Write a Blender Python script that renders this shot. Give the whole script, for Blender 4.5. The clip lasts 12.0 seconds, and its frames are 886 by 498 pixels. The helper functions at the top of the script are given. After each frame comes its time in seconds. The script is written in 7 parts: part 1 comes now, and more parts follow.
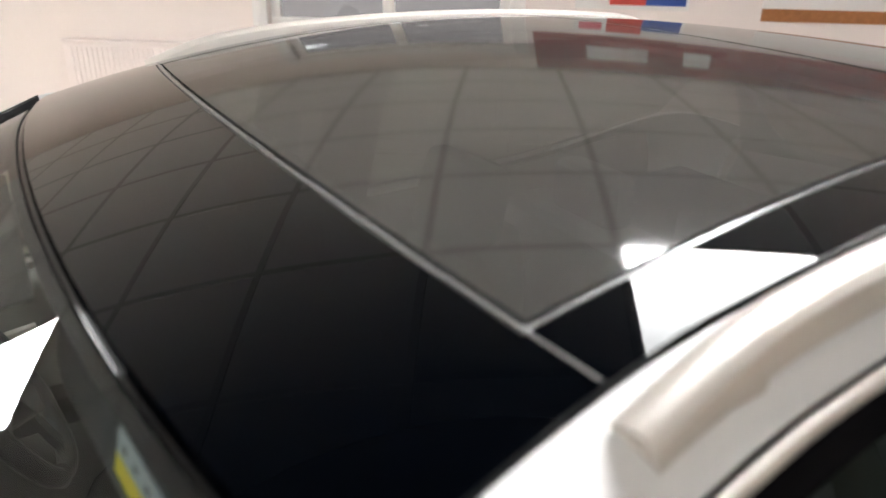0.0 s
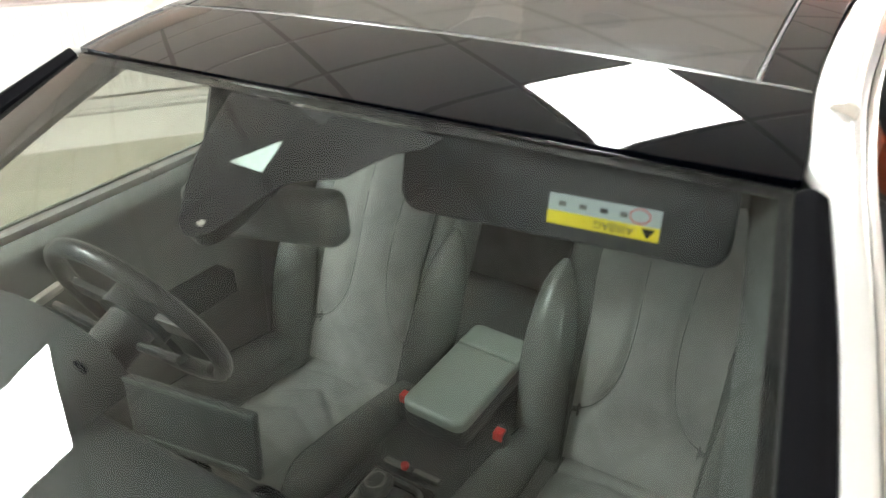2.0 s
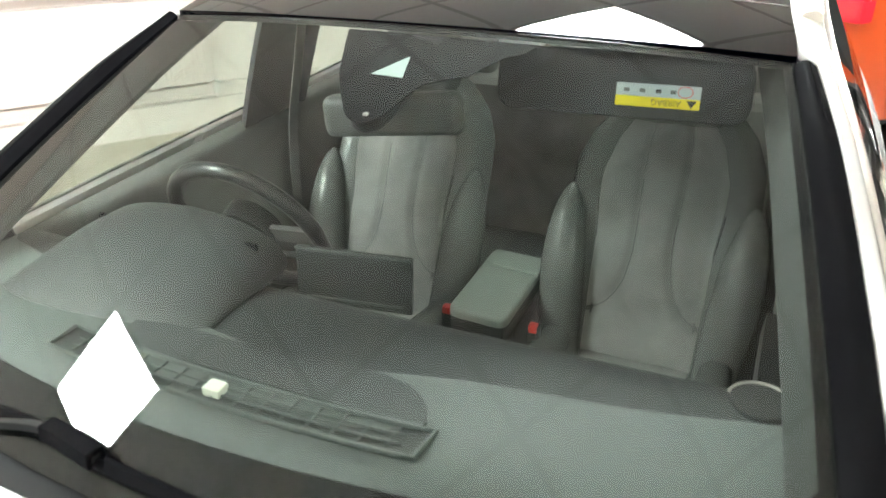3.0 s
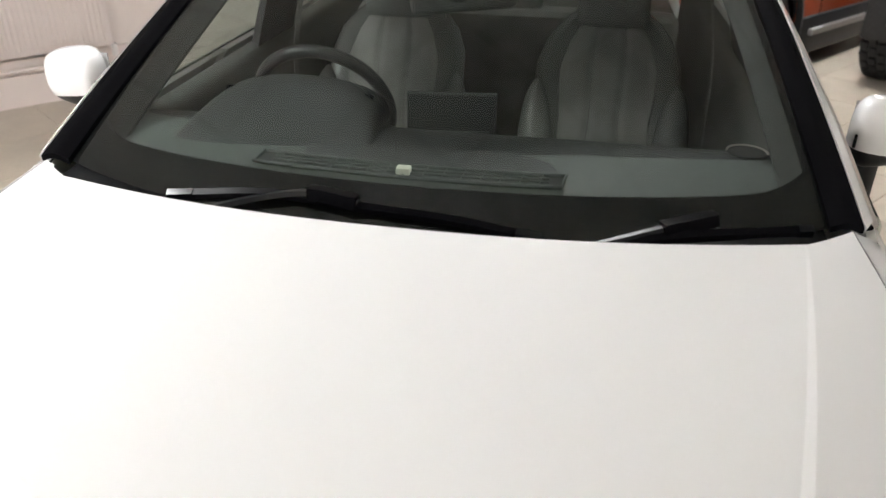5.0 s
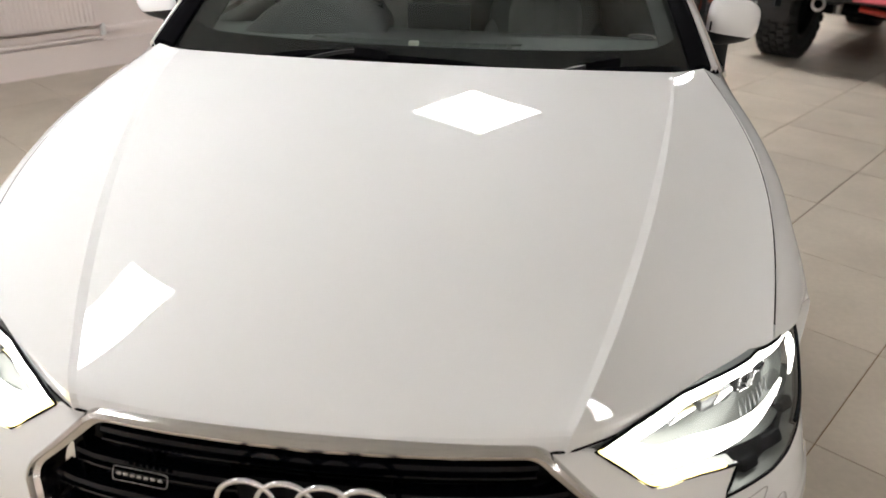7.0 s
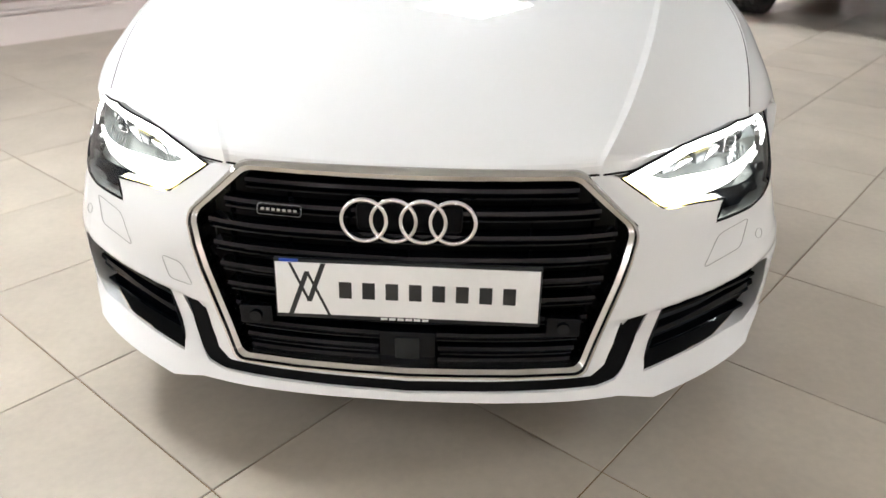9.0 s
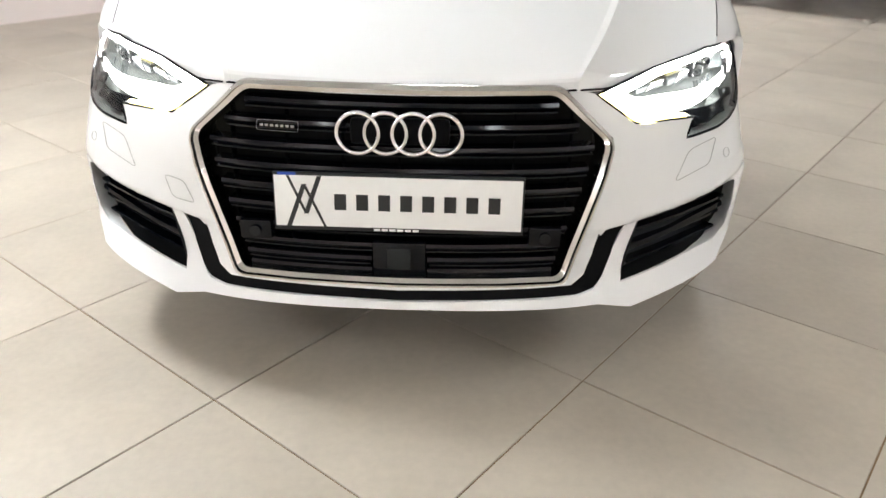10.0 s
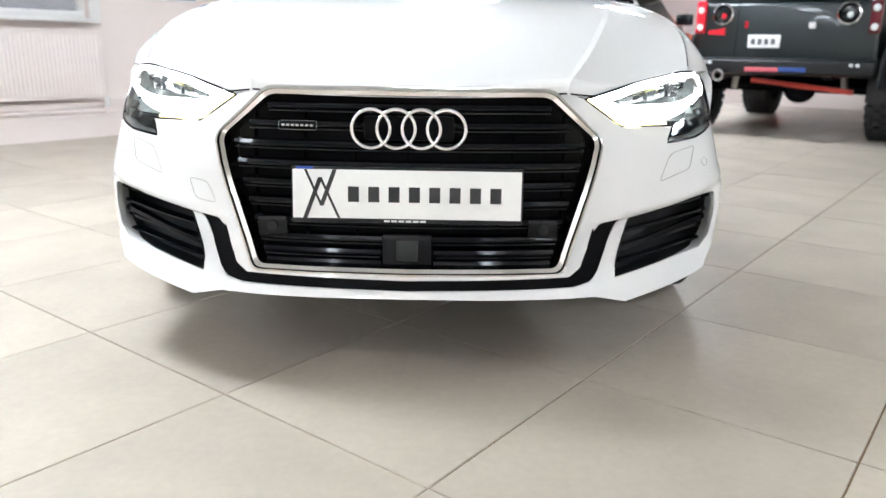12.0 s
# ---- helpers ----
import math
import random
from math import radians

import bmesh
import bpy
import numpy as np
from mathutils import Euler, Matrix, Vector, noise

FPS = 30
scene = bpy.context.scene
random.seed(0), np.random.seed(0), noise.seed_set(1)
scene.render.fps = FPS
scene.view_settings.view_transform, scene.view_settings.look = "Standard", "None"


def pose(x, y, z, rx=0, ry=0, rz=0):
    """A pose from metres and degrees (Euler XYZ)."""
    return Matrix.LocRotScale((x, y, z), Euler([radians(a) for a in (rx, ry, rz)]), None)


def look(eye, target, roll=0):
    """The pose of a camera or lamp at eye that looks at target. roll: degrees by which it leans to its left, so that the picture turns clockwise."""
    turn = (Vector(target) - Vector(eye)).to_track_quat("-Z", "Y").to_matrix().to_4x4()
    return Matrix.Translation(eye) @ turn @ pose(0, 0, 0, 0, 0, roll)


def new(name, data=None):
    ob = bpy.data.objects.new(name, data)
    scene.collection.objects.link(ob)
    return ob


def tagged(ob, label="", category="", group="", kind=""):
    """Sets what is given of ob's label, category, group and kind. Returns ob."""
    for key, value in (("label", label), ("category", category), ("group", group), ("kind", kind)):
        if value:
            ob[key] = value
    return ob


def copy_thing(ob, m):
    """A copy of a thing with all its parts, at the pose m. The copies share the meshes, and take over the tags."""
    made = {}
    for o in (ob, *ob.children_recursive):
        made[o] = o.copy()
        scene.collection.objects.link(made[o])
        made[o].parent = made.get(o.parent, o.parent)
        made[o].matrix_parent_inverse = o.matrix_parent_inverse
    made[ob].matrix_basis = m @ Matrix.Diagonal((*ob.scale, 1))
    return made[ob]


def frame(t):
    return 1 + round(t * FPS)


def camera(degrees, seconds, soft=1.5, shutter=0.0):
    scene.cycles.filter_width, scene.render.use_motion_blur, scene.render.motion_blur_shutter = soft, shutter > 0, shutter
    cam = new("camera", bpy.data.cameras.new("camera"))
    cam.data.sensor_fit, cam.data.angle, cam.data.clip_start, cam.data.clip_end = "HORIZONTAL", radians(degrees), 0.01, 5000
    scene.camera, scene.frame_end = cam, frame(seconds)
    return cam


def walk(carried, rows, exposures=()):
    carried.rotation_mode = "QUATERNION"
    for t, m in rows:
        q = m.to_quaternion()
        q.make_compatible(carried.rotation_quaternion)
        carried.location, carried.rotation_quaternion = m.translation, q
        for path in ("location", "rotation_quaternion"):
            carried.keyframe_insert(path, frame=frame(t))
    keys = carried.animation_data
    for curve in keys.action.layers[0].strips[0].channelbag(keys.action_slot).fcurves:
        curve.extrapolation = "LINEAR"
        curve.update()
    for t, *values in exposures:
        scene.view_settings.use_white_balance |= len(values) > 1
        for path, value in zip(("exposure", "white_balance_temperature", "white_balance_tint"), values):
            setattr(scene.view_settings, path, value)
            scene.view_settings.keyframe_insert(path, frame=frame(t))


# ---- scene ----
cam = camera(61.0, 12.0)
cam.data.dof.use_dof = True
cam.data.dof.focus_distance = 1.65
cam.data.dof.aperture_fstop = 3.8
PATH = [
    (0, (0.839, 1.952, 1.616), (-0.715, 2.914, 0.804), 1.0),
    (0.2, (0.831, 1.875, 1.632), (-0.671, 2.881, 0.776), -0.5),
    (0.5, (0.806, 1.73, 1.638), (-0.54, 2.912, 0.749), 0.7),
    (1, (0.763, 1.58, 1.638), (-0.465, 2.883, 0.746), -0.2),
    (1.5, (0.706, 1.433, 1.637), (-0.376, 2.853, 0.736), -0.3),
    (2, (0.659, 1.226, 1.637), (-0.263, 2.728, 0.692), -0.4),
    (2.5, (0.635, 0.945, 1.645), (-0.18, 2.507, 0.699), -0.5),
    (3, (0.573, 0.766, 1.593), (-0.153, 2.391, 0.682), -0.7),
    (3.2, (0.508, 0.703, 1.593), (-0.154, 2.344, 0.66), -0.5),
    (4.8, (0.275, 0.149, 1.524), (-0.076, 1.875, 0.582), 0.70),
    (5, (0.278, 0.082, 1.515), (-0.036, 1.818, 0.576), 0.90),
    (5.5, (0.296, -0.134, 1.486), (0.057, 1.624, 0.566), 1.30),
    (6, (0.3, -0.326, 1.44), (0.095, 1.453, 0.553), 1.45),
    (6.5, (0.292, -0.553, 1.416), (0.089, 1.227, 0.532), 1.70),
    (6.7, (0.267, -0.637, 1.424), (0.081, 1.137, 0.521), 1.70),
    (8.3, (0.245, -1.093, 1.274), (0.125, 0.695, 0.387), 0.9),
    (8.5, (0.216, -1.133, 1.257), (0.104, 0.648, 0.356), 0.9),
    (9, (0.142, -1.278, 1.205), (0.042, 0.502, 0.298), 0.8),
    (9.5, (0.13, -1.365, 1.152), (0.052, 0.411, 0.237), 0.8),
    (10, (0.142, -1.449, 1.087), (0.085, 0.334, 0.181), 0.9),
    (10.5, (0.149, -1.498, 1.014), (0.107, 0.297, 0.134), 1.0),
    (11, (0.128, -1.587, 0.91), (0.095, 0.241, 0.1), 1.0),
    (11.5, (0.122, -1.654, 0.847), (0.095, 0.231, 0.181), 1.0),
    (12, (0.109, -1.684, 0.785), (0.08, 0.247, 0.263), 0.8),
]
# the clip's camera opens up over the dark cabin and closes over the white bonnet
STOPS = [(0, 1.45, 6500, 11), (0.5, 1.75, 6500, 11), (1.0, 1.82, 6500, 11), (1.5, 2.06, 6500, 9), (2.0, 2.45, 6500, 6), (2.5, 2.65, 6450, 4), (3.2, 2.62, 6450, 4),
         (4.8, 1.2, 6550, 11), (5.5, 1.02, 6600, 12), (6.7, 0.87, 6600, 12), (8.3, 1.18, 6300, 11), (9.5, 1.42, 6250, 10), (11, 1.65, 6050, 9), (12, 1.75, 5800, 8)]
walk(cam, [(t, look(e, g, r)) for t, e, g, r in PATH], STOPS)

# ---- world and exposure ----
world = bpy.data.worlds.new("world")
scene.world = world
world.use_nodes = True
world.node_tree.nodes["Background"].inputs["Color"].default_value = (0.62, 0.55, 0.56, 1)
world.node_tree.nodes["Background"].inputs["Strength"].default_value = 0.25

# ---- materials ----
def mat(name, color, rough=0.5, metal=0.0, coat=0.0, spec=0.5, grain=0.0, grain_scale=200.0, bump=0.0, bump_scale=400.0,
        stain=0.0, stain_scale=3.0, emit=None, emit_strength=0.0, rough_var=0.0):
    m = bpy.data.materials.new(name)
    m.use_nodes = True
    nt = m.node_tree
    b = nt.nodes["Principled BSDF"]
    b.inputs["Base Color"].default_value = (*color, 1)
    b.inputs["Roughness"].default_value = rough
    b.inputs["Metallic"].default_value = metal
    b.inputs["Specular IOR Level"].default_value = spec
    b.inputs["Coat Weight"].default_value = coat
    b.inputs["Coat Roughness"].default_value = 0.03
    co = nt.nodes.new("ShaderNodeTexCoord")
    if grain or stain:
        prev = None
        for amount, size in ((grain, grain_scale), (stain, stain_scale)):
            if not amount:
                continue
            n = nt.nodes.new("ShaderNodeTexNoise")
            n.inputs["Scale"].default_value = size
            n.inputs["Detail"].default_value = 5
            nt.links.new(co.outputs["Object"], n.inputs["Vector"])
            r = nt.nodes.new("ShaderNodeMapRange")
            r.inputs["From Min"].default_value, r.inputs["From Max"].default_value = 0.3, 0.7
            r.inputs["To Min"].default_value, r.inputs["To Max"].default_value = 1 - amount, 1 + amount * 0.6
            nt.links.new(n.outputs["Fac"], r.inputs["Value"])
            mul = nt.nodes.new("ShaderNodeVectorMath")
            mul.operation = "MULTIPLY"
            if prev is None:
                mul.inputs[0].default_value = color
            else:
                nt.links.new(prev, mul.inputs[0])
            nt.links.new(r.outputs["Result"], mul.inputs[1])
            prev = mul.outputs["Vector"]
        nt.links.new(prev, b.inputs["Base Color"])
    if rough_var:
        n = nt.nodes.new("ShaderNodeTexNoise")
        n.inputs["Scale"].default_value = 6
        n.inputs["Detail"].default_value = 6
        nt.links.new(co.outputs["Object"], n.inputs["Vector"])
        r = nt.nodes.new("ShaderNodeMapRange")
        r.inputs["To Min"].default_value, r.inputs["To Max"].default_value = max(0.0, rough - rough_var), rough + rough_var
        nt.links.new(n.outputs["Fac"], r.inputs["Value"])
        nt.links.new(r.outputs["Result"], b.inputs["Roughness"])
    if bump:
        n = nt.nodes.new("ShaderNodeTexNoise")
        n.inputs["Scale"].default_value = bump_scale
        n.inputs["Detail"].default_value = 3
        nt.links.new(co.outputs["Object"], n.inputs["Vector"])
        bp = nt.nodes.new("ShaderNodeBump")
        bp.inputs["Strength"].default_value = bump
        bp.inputs["Distance"].default_value = 0.002
        nt.links.new(n.outputs["Fac"], bp.inputs["Height"])
        nt.links.new(bp.outputs["Normal"], b.inputs["Normal"])
    if emit:
        b.inputs["Emission Color"].default_value = (*emit, 1)
        b.inputs["Emission Strength"].default_value = emit_strength
    return m


def glass(name, tint, ior=1.5, rough=0.0, dust=0.0):
    """Thin pane: see-through with a mirror reflection that grows at grazing angles, and a film of dust on it."""
    m = bpy.data.materials.new(name)
    m.use_nodes = True
    nt = m.node_tree
    nt.nodes.remove(nt.nodes["Principled BSDF"])
    tr, gl = nt.nodes.new("ShaderNodeBsdfTransparent"), nt.nodes.new("ShaderNodeBsdfGlossy")
    fr, mix = nt.nodes.new("ShaderNodeFresnel"), nt.nodes.new("ShaderNodeMixShader")
    tr.inputs["Color"].default_value = (*tint, 1)
    gl.inputs["Roughness"].default_value = rough
    fr.inputs["IOR"].default_value = ior
    nt.links.new(fr.outputs["Fac"], mix.inputs["Fac"])
    clear = tr.outputs["BSDF"]
    if dust:
        film, lay = nt.nodes.new("ShaderNodeBsdfDiffuse"), nt.nodes.new("ShaderNodeMixShader")
        film.inputs["Color"].default_value = (0.62, 0.60, 0.57, 1)
        n, r, co = nt.nodes.new("ShaderNodeTexNoise"), nt.nodes.new("ShaderNodeMapRange"), nt.nodes.new("ShaderNodeTexCoord")
        n.inputs["Scale"].default_value, n.inputs["Detail"].default_value = 7, 8
        r.inputs["From Min"].default_value, r.inputs["From Max"].default_value = 0.3, 0.7
        r.inputs["To Min"].default_value, r.inputs["To Max"].default_value = dust * 0.7, dust * 1.3
        nt.links.new(co.outputs["Object"], n.inputs["Vector"])
        nt.links.new(n.outputs["Fac"], r.inputs["Value"])
        nt.links.new(r.outputs["Result"], lay.inputs["Fac"])
        nt.links.new(clear, lay.inputs[1])
        nt.links.new(film.outputs["BSDF"], lay.inputs[2])
        clear = lay.outputs["Shader"]
    nt.links.new(clear, mix.inputs[1])
    nt.links.new(gl.outputs["BSDF"], mix.inputs[2])
    nt.links.new(mix.outputs["Shader"], nt.nodes["Material Output"].inputs["Surface"])
    return m


def lacquer(name, color, rough, power, top):
    """Deep black glass lacquer whose gloss rises steeply towards grazing angles."""
    m = bpy.data.materials.new(name)
    m.use_nodes = True
    nt = m.node_tree
    nt.nodes.remove(nt.nodes["Principled BSDF"])
    df, gl, mix = nt.nodes.new("ShaderNodeBsdfDiffuse"), nt.nodes.new("ShaderNodeBsdfGlossy"), nt.nodes.new("ShaderNodeMixShader")
    lw, pw, mu = nt.nodes.new("ShaderNodeLayerWeight"), nt.nodes.new("ShaderNodeMath"), nt.nodes.new("ShaderNodeMath")
    n, r, co = nt.nodes.new("ShaderNodeTexNoise"), nt.nodes.new("ShaderNodeMapRange"), nt.nodes.new("ShaderNodeTexCoord")
    df.inputs["Color"].default_value = (*color, 1)
    lw.inputs["Blend"].default_value = 0.5
    pw.operation, mu.operation, mu.use_clamp = "POWER", "MULTIPLY", True
    pw.inputs[1].default_value, mu.inputs[1].default_value = power, top
    n.inputs["Scale"].default_value, n.inputs["Detail"].default_value = 9, 6
    r.inputs["To Min"].default_value, r.inputs["To Max"].default_value = rough * 0.5, rough * 1.6
    nt.links.new(co.outputs["Object"], n.inputs["Vector"])
    nt.links.new(n.outputs["Fac"], r.inputs["Value"])
    nt.links.new(r.outputs["Result"], gl.inputs["Roughness"])
    nt.links.new(lw.outputs["Facing"], pw.inputs[0])
    nt.links.new(pw.outputs["Value"], mu.inputs[0])
    nt.links.new(mu.outputs["Value"], mix.inputs["Fac"])
    nt.links.new(df.outputs["BSDF"], mix.inputs[1])
    nt.links.new(gl.outputs["BSDF"], mix.inputs[2])
    nt.links.new(mix.outputs["Shader"], nt.nodes["Material Output"].inputs["Surface"])
    return m


WHITE = mat("white_paint", (0.82, 0.825, 0.83), 0.45, coat=1.0, spec=0.02, grain=0.012, grain_scale=900, stain=0.01, stain_scale=2.0)
BLACKROOF = lacquer("black_roof_glass", (0.0005, 0.0008, 0.0016), 0.025, 4.0, 1.15)
BLACKTRIM = mat("black_trim", (0.005, 0.005, 0.006), 0.22, spec=0.04, rough_var=0.08, bump=0.05, bump_scale=900)
BLACKPL = mat("black_plastic", (0.012, 0.013, 0.014), 0.42, spec=0.3, grain=0.15, grain_scale=500, bump=0.06, bump_scale=1200)
GLOSSBLACK = mat("gloss_black", (0.005, 0.006, 0.008), 0.12, spec=0.35, rough_var=0.05)
SLAT = mat("grille_slat", (0.002, 0.0026, 0.0045), 0.09, spec=0.22, rough_var=0.04)
SEALBLACK = mat("gloss_seal", (0.003, 0.003, 0.004), 0.05, spec=0.22, rough_var=0.02)
SEAM = mat("seam_dark", (0.002, 0.002, 0.0025), 0.7, spec=0.12, grain=0.3)
SHUTLINE = mat("shut_line_shadow", (0.045, 0.045, 0.047), 0.6, spec=0.2, grain=0.2)
FINESEAM = mat("fine_panel_seam", (0.42, 0.42, 0.42), 0.6, spec=0.2, grain=0.2)
CHROME = mat("chrome", (0.74, 0.74, 0.75), 0.05, metal=1.0, rough_var=0.04)
SATINCHROME = mat("satin_chrome", (0.62, 0.605, 0.59), 0.15, metal=1.0, rough_var=0.04)
BADGE = mat("dull_chrome", (0.42, 0.42, 0.42), 0.25, metal=1.0, rough_var=0.05)
SATIN = mat("satin_aluminium", (0.66, 0.62, 0.58), 0.34, metal=0.7, rough_var=0.06, grain=0.03, grain_scale=700)
RUBBER = mat("tyre_rubber", (0.018, 0.018, 0.018), 0.8, grain=0.3, grain_scale=60, bump=0.4, bump_scale=300)
ALLOY = mat("alloy_wheel", (0.45, 0.46, 0.47), 0.3, metal=0.8, rough_var=0.08)
SUNGLASS = glass("dusty_roof_glass", (0.10, 0.105, 0.10), 2.4, 0.06, 0.03)
WSGLASS = glass("windscreen_glass", (0.78, 0.845, 0.805), 1.5)
SIDEGLASS = glass("side_glass", (0.62, 0.68, 0.64), 1.5)
LENS = glass("headlamp_lens", (0.94, 0.95, 0.95), 1.48)
LAMPDARK = mat("lamp_housing", (0.03, 0.031, 0.033), 0.4, spec=0.3, rough_var=0.1, grain=0.1)
LAMPBODY = mat("lamp_reflector", (0.12, 0.125, 0.13), 0.25, metal=0.7, rough_var=0.1)
LAMPSILVER = mat("silvered_reflector", (0.15, 0.16, 0.155), 0.3, metal=0.4, rough_var=0.1, grain=0.05)
DRL = mat("daylight_strip", (0.9, 0.9, 0.85), 0.3, emit=(1.0, 0.99, 0.92), emit_strength=4.0)
DRLWARM = mat("daylight_strip_edge", (0.9, 0.85, 0.6), 0.3, emit=(1.0, 0.84, 0.34), emit_strength=1.8)
PLATEW = mat("plate_white", (0.86, 0.86, 0.85), 0.3, grain=0.02, grain_scale=60)
PLATEK = mat("plate_black", (0.012, 0.012, 0.012), 0.4, grain=0.2)
PLATEB = mat("plate_blue", (0.02, 0.07, 0.42), 0.35, grain=0.1)

# ---- mesh helpers ----
def part(name, bm, material, parent=None, label="", smooth=True, angle=35):
    me = bpy.data.meshes.new(name)
    bm.normal_update()
    bm.to_mesh(me)
    bm.free()
    me.materials.append(material)
    if smooth:
        me.shade_smooth()
        me.set_sharp_from_angle(angle=radians(angle))
    ob = new(name, me)
    if parent is not None:
        ob.parent = parent
    if label:
        tagged(ob, label)
    return ob


def thing(name, label, category, group="", kind="", at=(0, 0, 0)):
    ob = new(name)
    ob.location = at
    ob.empty_display_size = 0.1
    return tagged(ob, label, category, group, kind)


def cr(pts, n):
    """n points along a smooth curve through pts."""
    p = [np.array(q, float) for q in pts]
    if len(p) == 2:
        return [p[0] + (p[1] - p[0]) * i / (n - 1) for i in range(n)]
    d = [0.0]
    for a, b in zip(p, p[1:]):
        d.append(d[-1] + max(1e-6, float(np.linalg.norm(b - a)) ** 0.5))
    m = []
    for i in range(len(p)):
        if i == 0:
            m.append((p[1] - p[0]) / (d[1] - d[0]))
        elif i == len(p) - 1:
            m.append((p[-1] - p[-2]) / (d[-1] - d[-2]))
        else:
            h0, h1 = d[i] - d[i - 1], d[i + 1] - d[i]
            m.append(((p[i] - p[i - 1]) / h0 * h1 + (p[i + 1] - p[i]) / h1 * h0) / (h0 + h1))
    out = []
    for k in range(n):
        t = d[-1] * k / (n - 1)
        i = min(len(p) - 2, max(0, int(np.searchsorted(d, t, side="right")) - 1))
        h = d[i + 1] - d[i]
        u = (t - d[i]) / h
        out.append((2 * u ** 3 - 3 * u ** 2 + 1) * p[i] + (u ** 3 - 2 * u ** 2 + u) * h * m[i]
                   + (-2 * u ** 3 + 3 * u ** 2) * p[i + 1] + (u ** 3 - u ** 2) * h * m[i + 1])
    return out


def loft(curves, n, m):
    """Grid of points: n along the curves, m across them."""
    cols = [cr(c, n) for c in curves]
    return [cr([c[i] for c in cols], m) for i in range(n)]


def flip(rows):
    return [[np.array((-p[0], p[1], p[2])) for p in r] for r in rows]


def grid(rows, bm=None, turn=False):
    bm = bm or bmesh.new()
    v = [[bm.verts.new(p) for p in r] for r in rows]
    for i in range(len(v) - 1):
        for j in range(len(v[0]) - 1):
            q = [v[i][j], v[i][j + 1], v[i + 1][j + 1], v[i + 1][j]]
            try:
                bm.faces.new(q[::-1] if turn else q)
            except ValueError:
                pass
    return bm


def weld(bm, d=0.0008):
    bmesh.ops.remove_doubles(bm, verts=bm.verts, dist=d)
    bmesh.ops.recalc_face_normals(bm, faces=bm.faces)
    return bm


def skirt(bm, off, sharp=True):
    """Fold the open edges of a sheet by the vector off, so that it shows its thickness."""
    edges = [e for e in bm.edges if len(e.link_faces) == 1]
    ext = bmesh.ops.extrude_edge_only(bm, edges=edges)["geom"]
    for v in ext:
        if isinstance(v, bmesh.types.BMVert):
            v.co += Vector(off)
    return bm


def box(x0, x1, y0, y1, z0, z1, bevel=0.0, seg=2, bm=None):
    b = bmesh.new()
    bmesh.ops.create_cube(b, size=1)
    for v in b.verts:
        v.co = Vector(((x0 + x1) / 2 + v.co.x * (x1 - x0), (y0 + y1) / 2 + v.co.y * (y1 - y0), (z0 + z1) / 2 + v.co.z * (z1 - z0)))
    if bevel:
        bmesh.ops.bevel(b, geom=list(b.edges), offset=bevel, segments=seg, profile=0.6, affect="EDGES")
    if bm is None:
        return b
    return join(bm, b)


def join(bm, other, m=None):
    if m is not None:
        other.transform(m)
    me = bpy.data.meshes.new("tmp")
    other.to_mesh(me)
    other.free()
    bm.from_mesh(me)
    bpy.data.meshes.remove(me)
    return bm


def sweep(path, section, closed=False, caps=True, up=(0, 0, 1), scale=None):
    """Carry a 2D section (right, up) along a path of points."""
    bm = bmesh.new()
    n = len(path)
    rings = []
    for i, p in enumerate(path):
        a = np.array(path[(i - 1) % n] if closed else path[max(0, i - 1)], float)
        b = np.array(path[(i + 1) % n] if closed else path[min(n - 1, i + 1)], float)
        t = b - a
        t /= np.linalg.norm(t)
        r = np.cross(t, np.array(up, float))
        r /= np.linalg.norm(r) + 1e-9
        u = np.cross(r, t)
        k = scale[i] if scale else 1.0
        rings.append([bm.verts.new(np.array(p, float) + r * s[0] * k + u * s[1] * k) for s in section])
    for i in range(n if closed else n - 1):
        a, b = rings[i], rings[(i + 1) % n]
        for j in range(len(section)):
            k = (j + 1) % len(section)
            bm.faces.new((a[j], a[k], b[k], b[j]))
    if caps and not closed:
        bm.faces.new(rings[0][::-1])
        bm.faces.new(rings[-1])
    bmesh.ops.recalc_face_normals(bm, faces=bm.faces)
    return bm


def disc(r, n=16, k=1.0):
    return [(r * math.cos(2 * math.pi * i / n), k * r * math.sin(2 * math.pi * i / n)) for i in range(n)]


def tube(path, r, n=10, closed=False):
    return sweep(path, disc(r, n), closed)


def ring_y(cx, cy, cz, major, minor, n=48, k=12):
    """Torus whose axis is y."""
    return sweep([(cx + major * math.cos(a), cy, cz + major * math.sin(a)) for a in [2 * math.pi * i / n for i in range(n)]],
                 disc(minor, k), True, up=(0, 1, 0))


def cyl(p0, p1, r, n=20, r2=None):
    bm = sweep([p0, p1], disc(r, n), up=(0.31, 0.2, 0.93), scale=[1, (r2 or r) / r])
    return bm


def slab(pts, depth, bm=None):
    """Prism from a polygon of 3D points, thickened by the vector depth."""
    bm = bm or bmesh.new()
    a = [bm.verts.new(p) for p in pts]
    b = [bm.verts.new(np.array(p, float) + np.array(depth, float)) for p in pts]
    bm.faces.new(a)
    bm.faces.new(b[::-1])
    for i in range(len(pts)):
        j = (i + 1) % len(pts)
        bm.faces.new((a[j], a[i], b[i], b[j]))
    bmesh.ops.recalc_face_normals(bm, faces=bm.faces)
    return bm

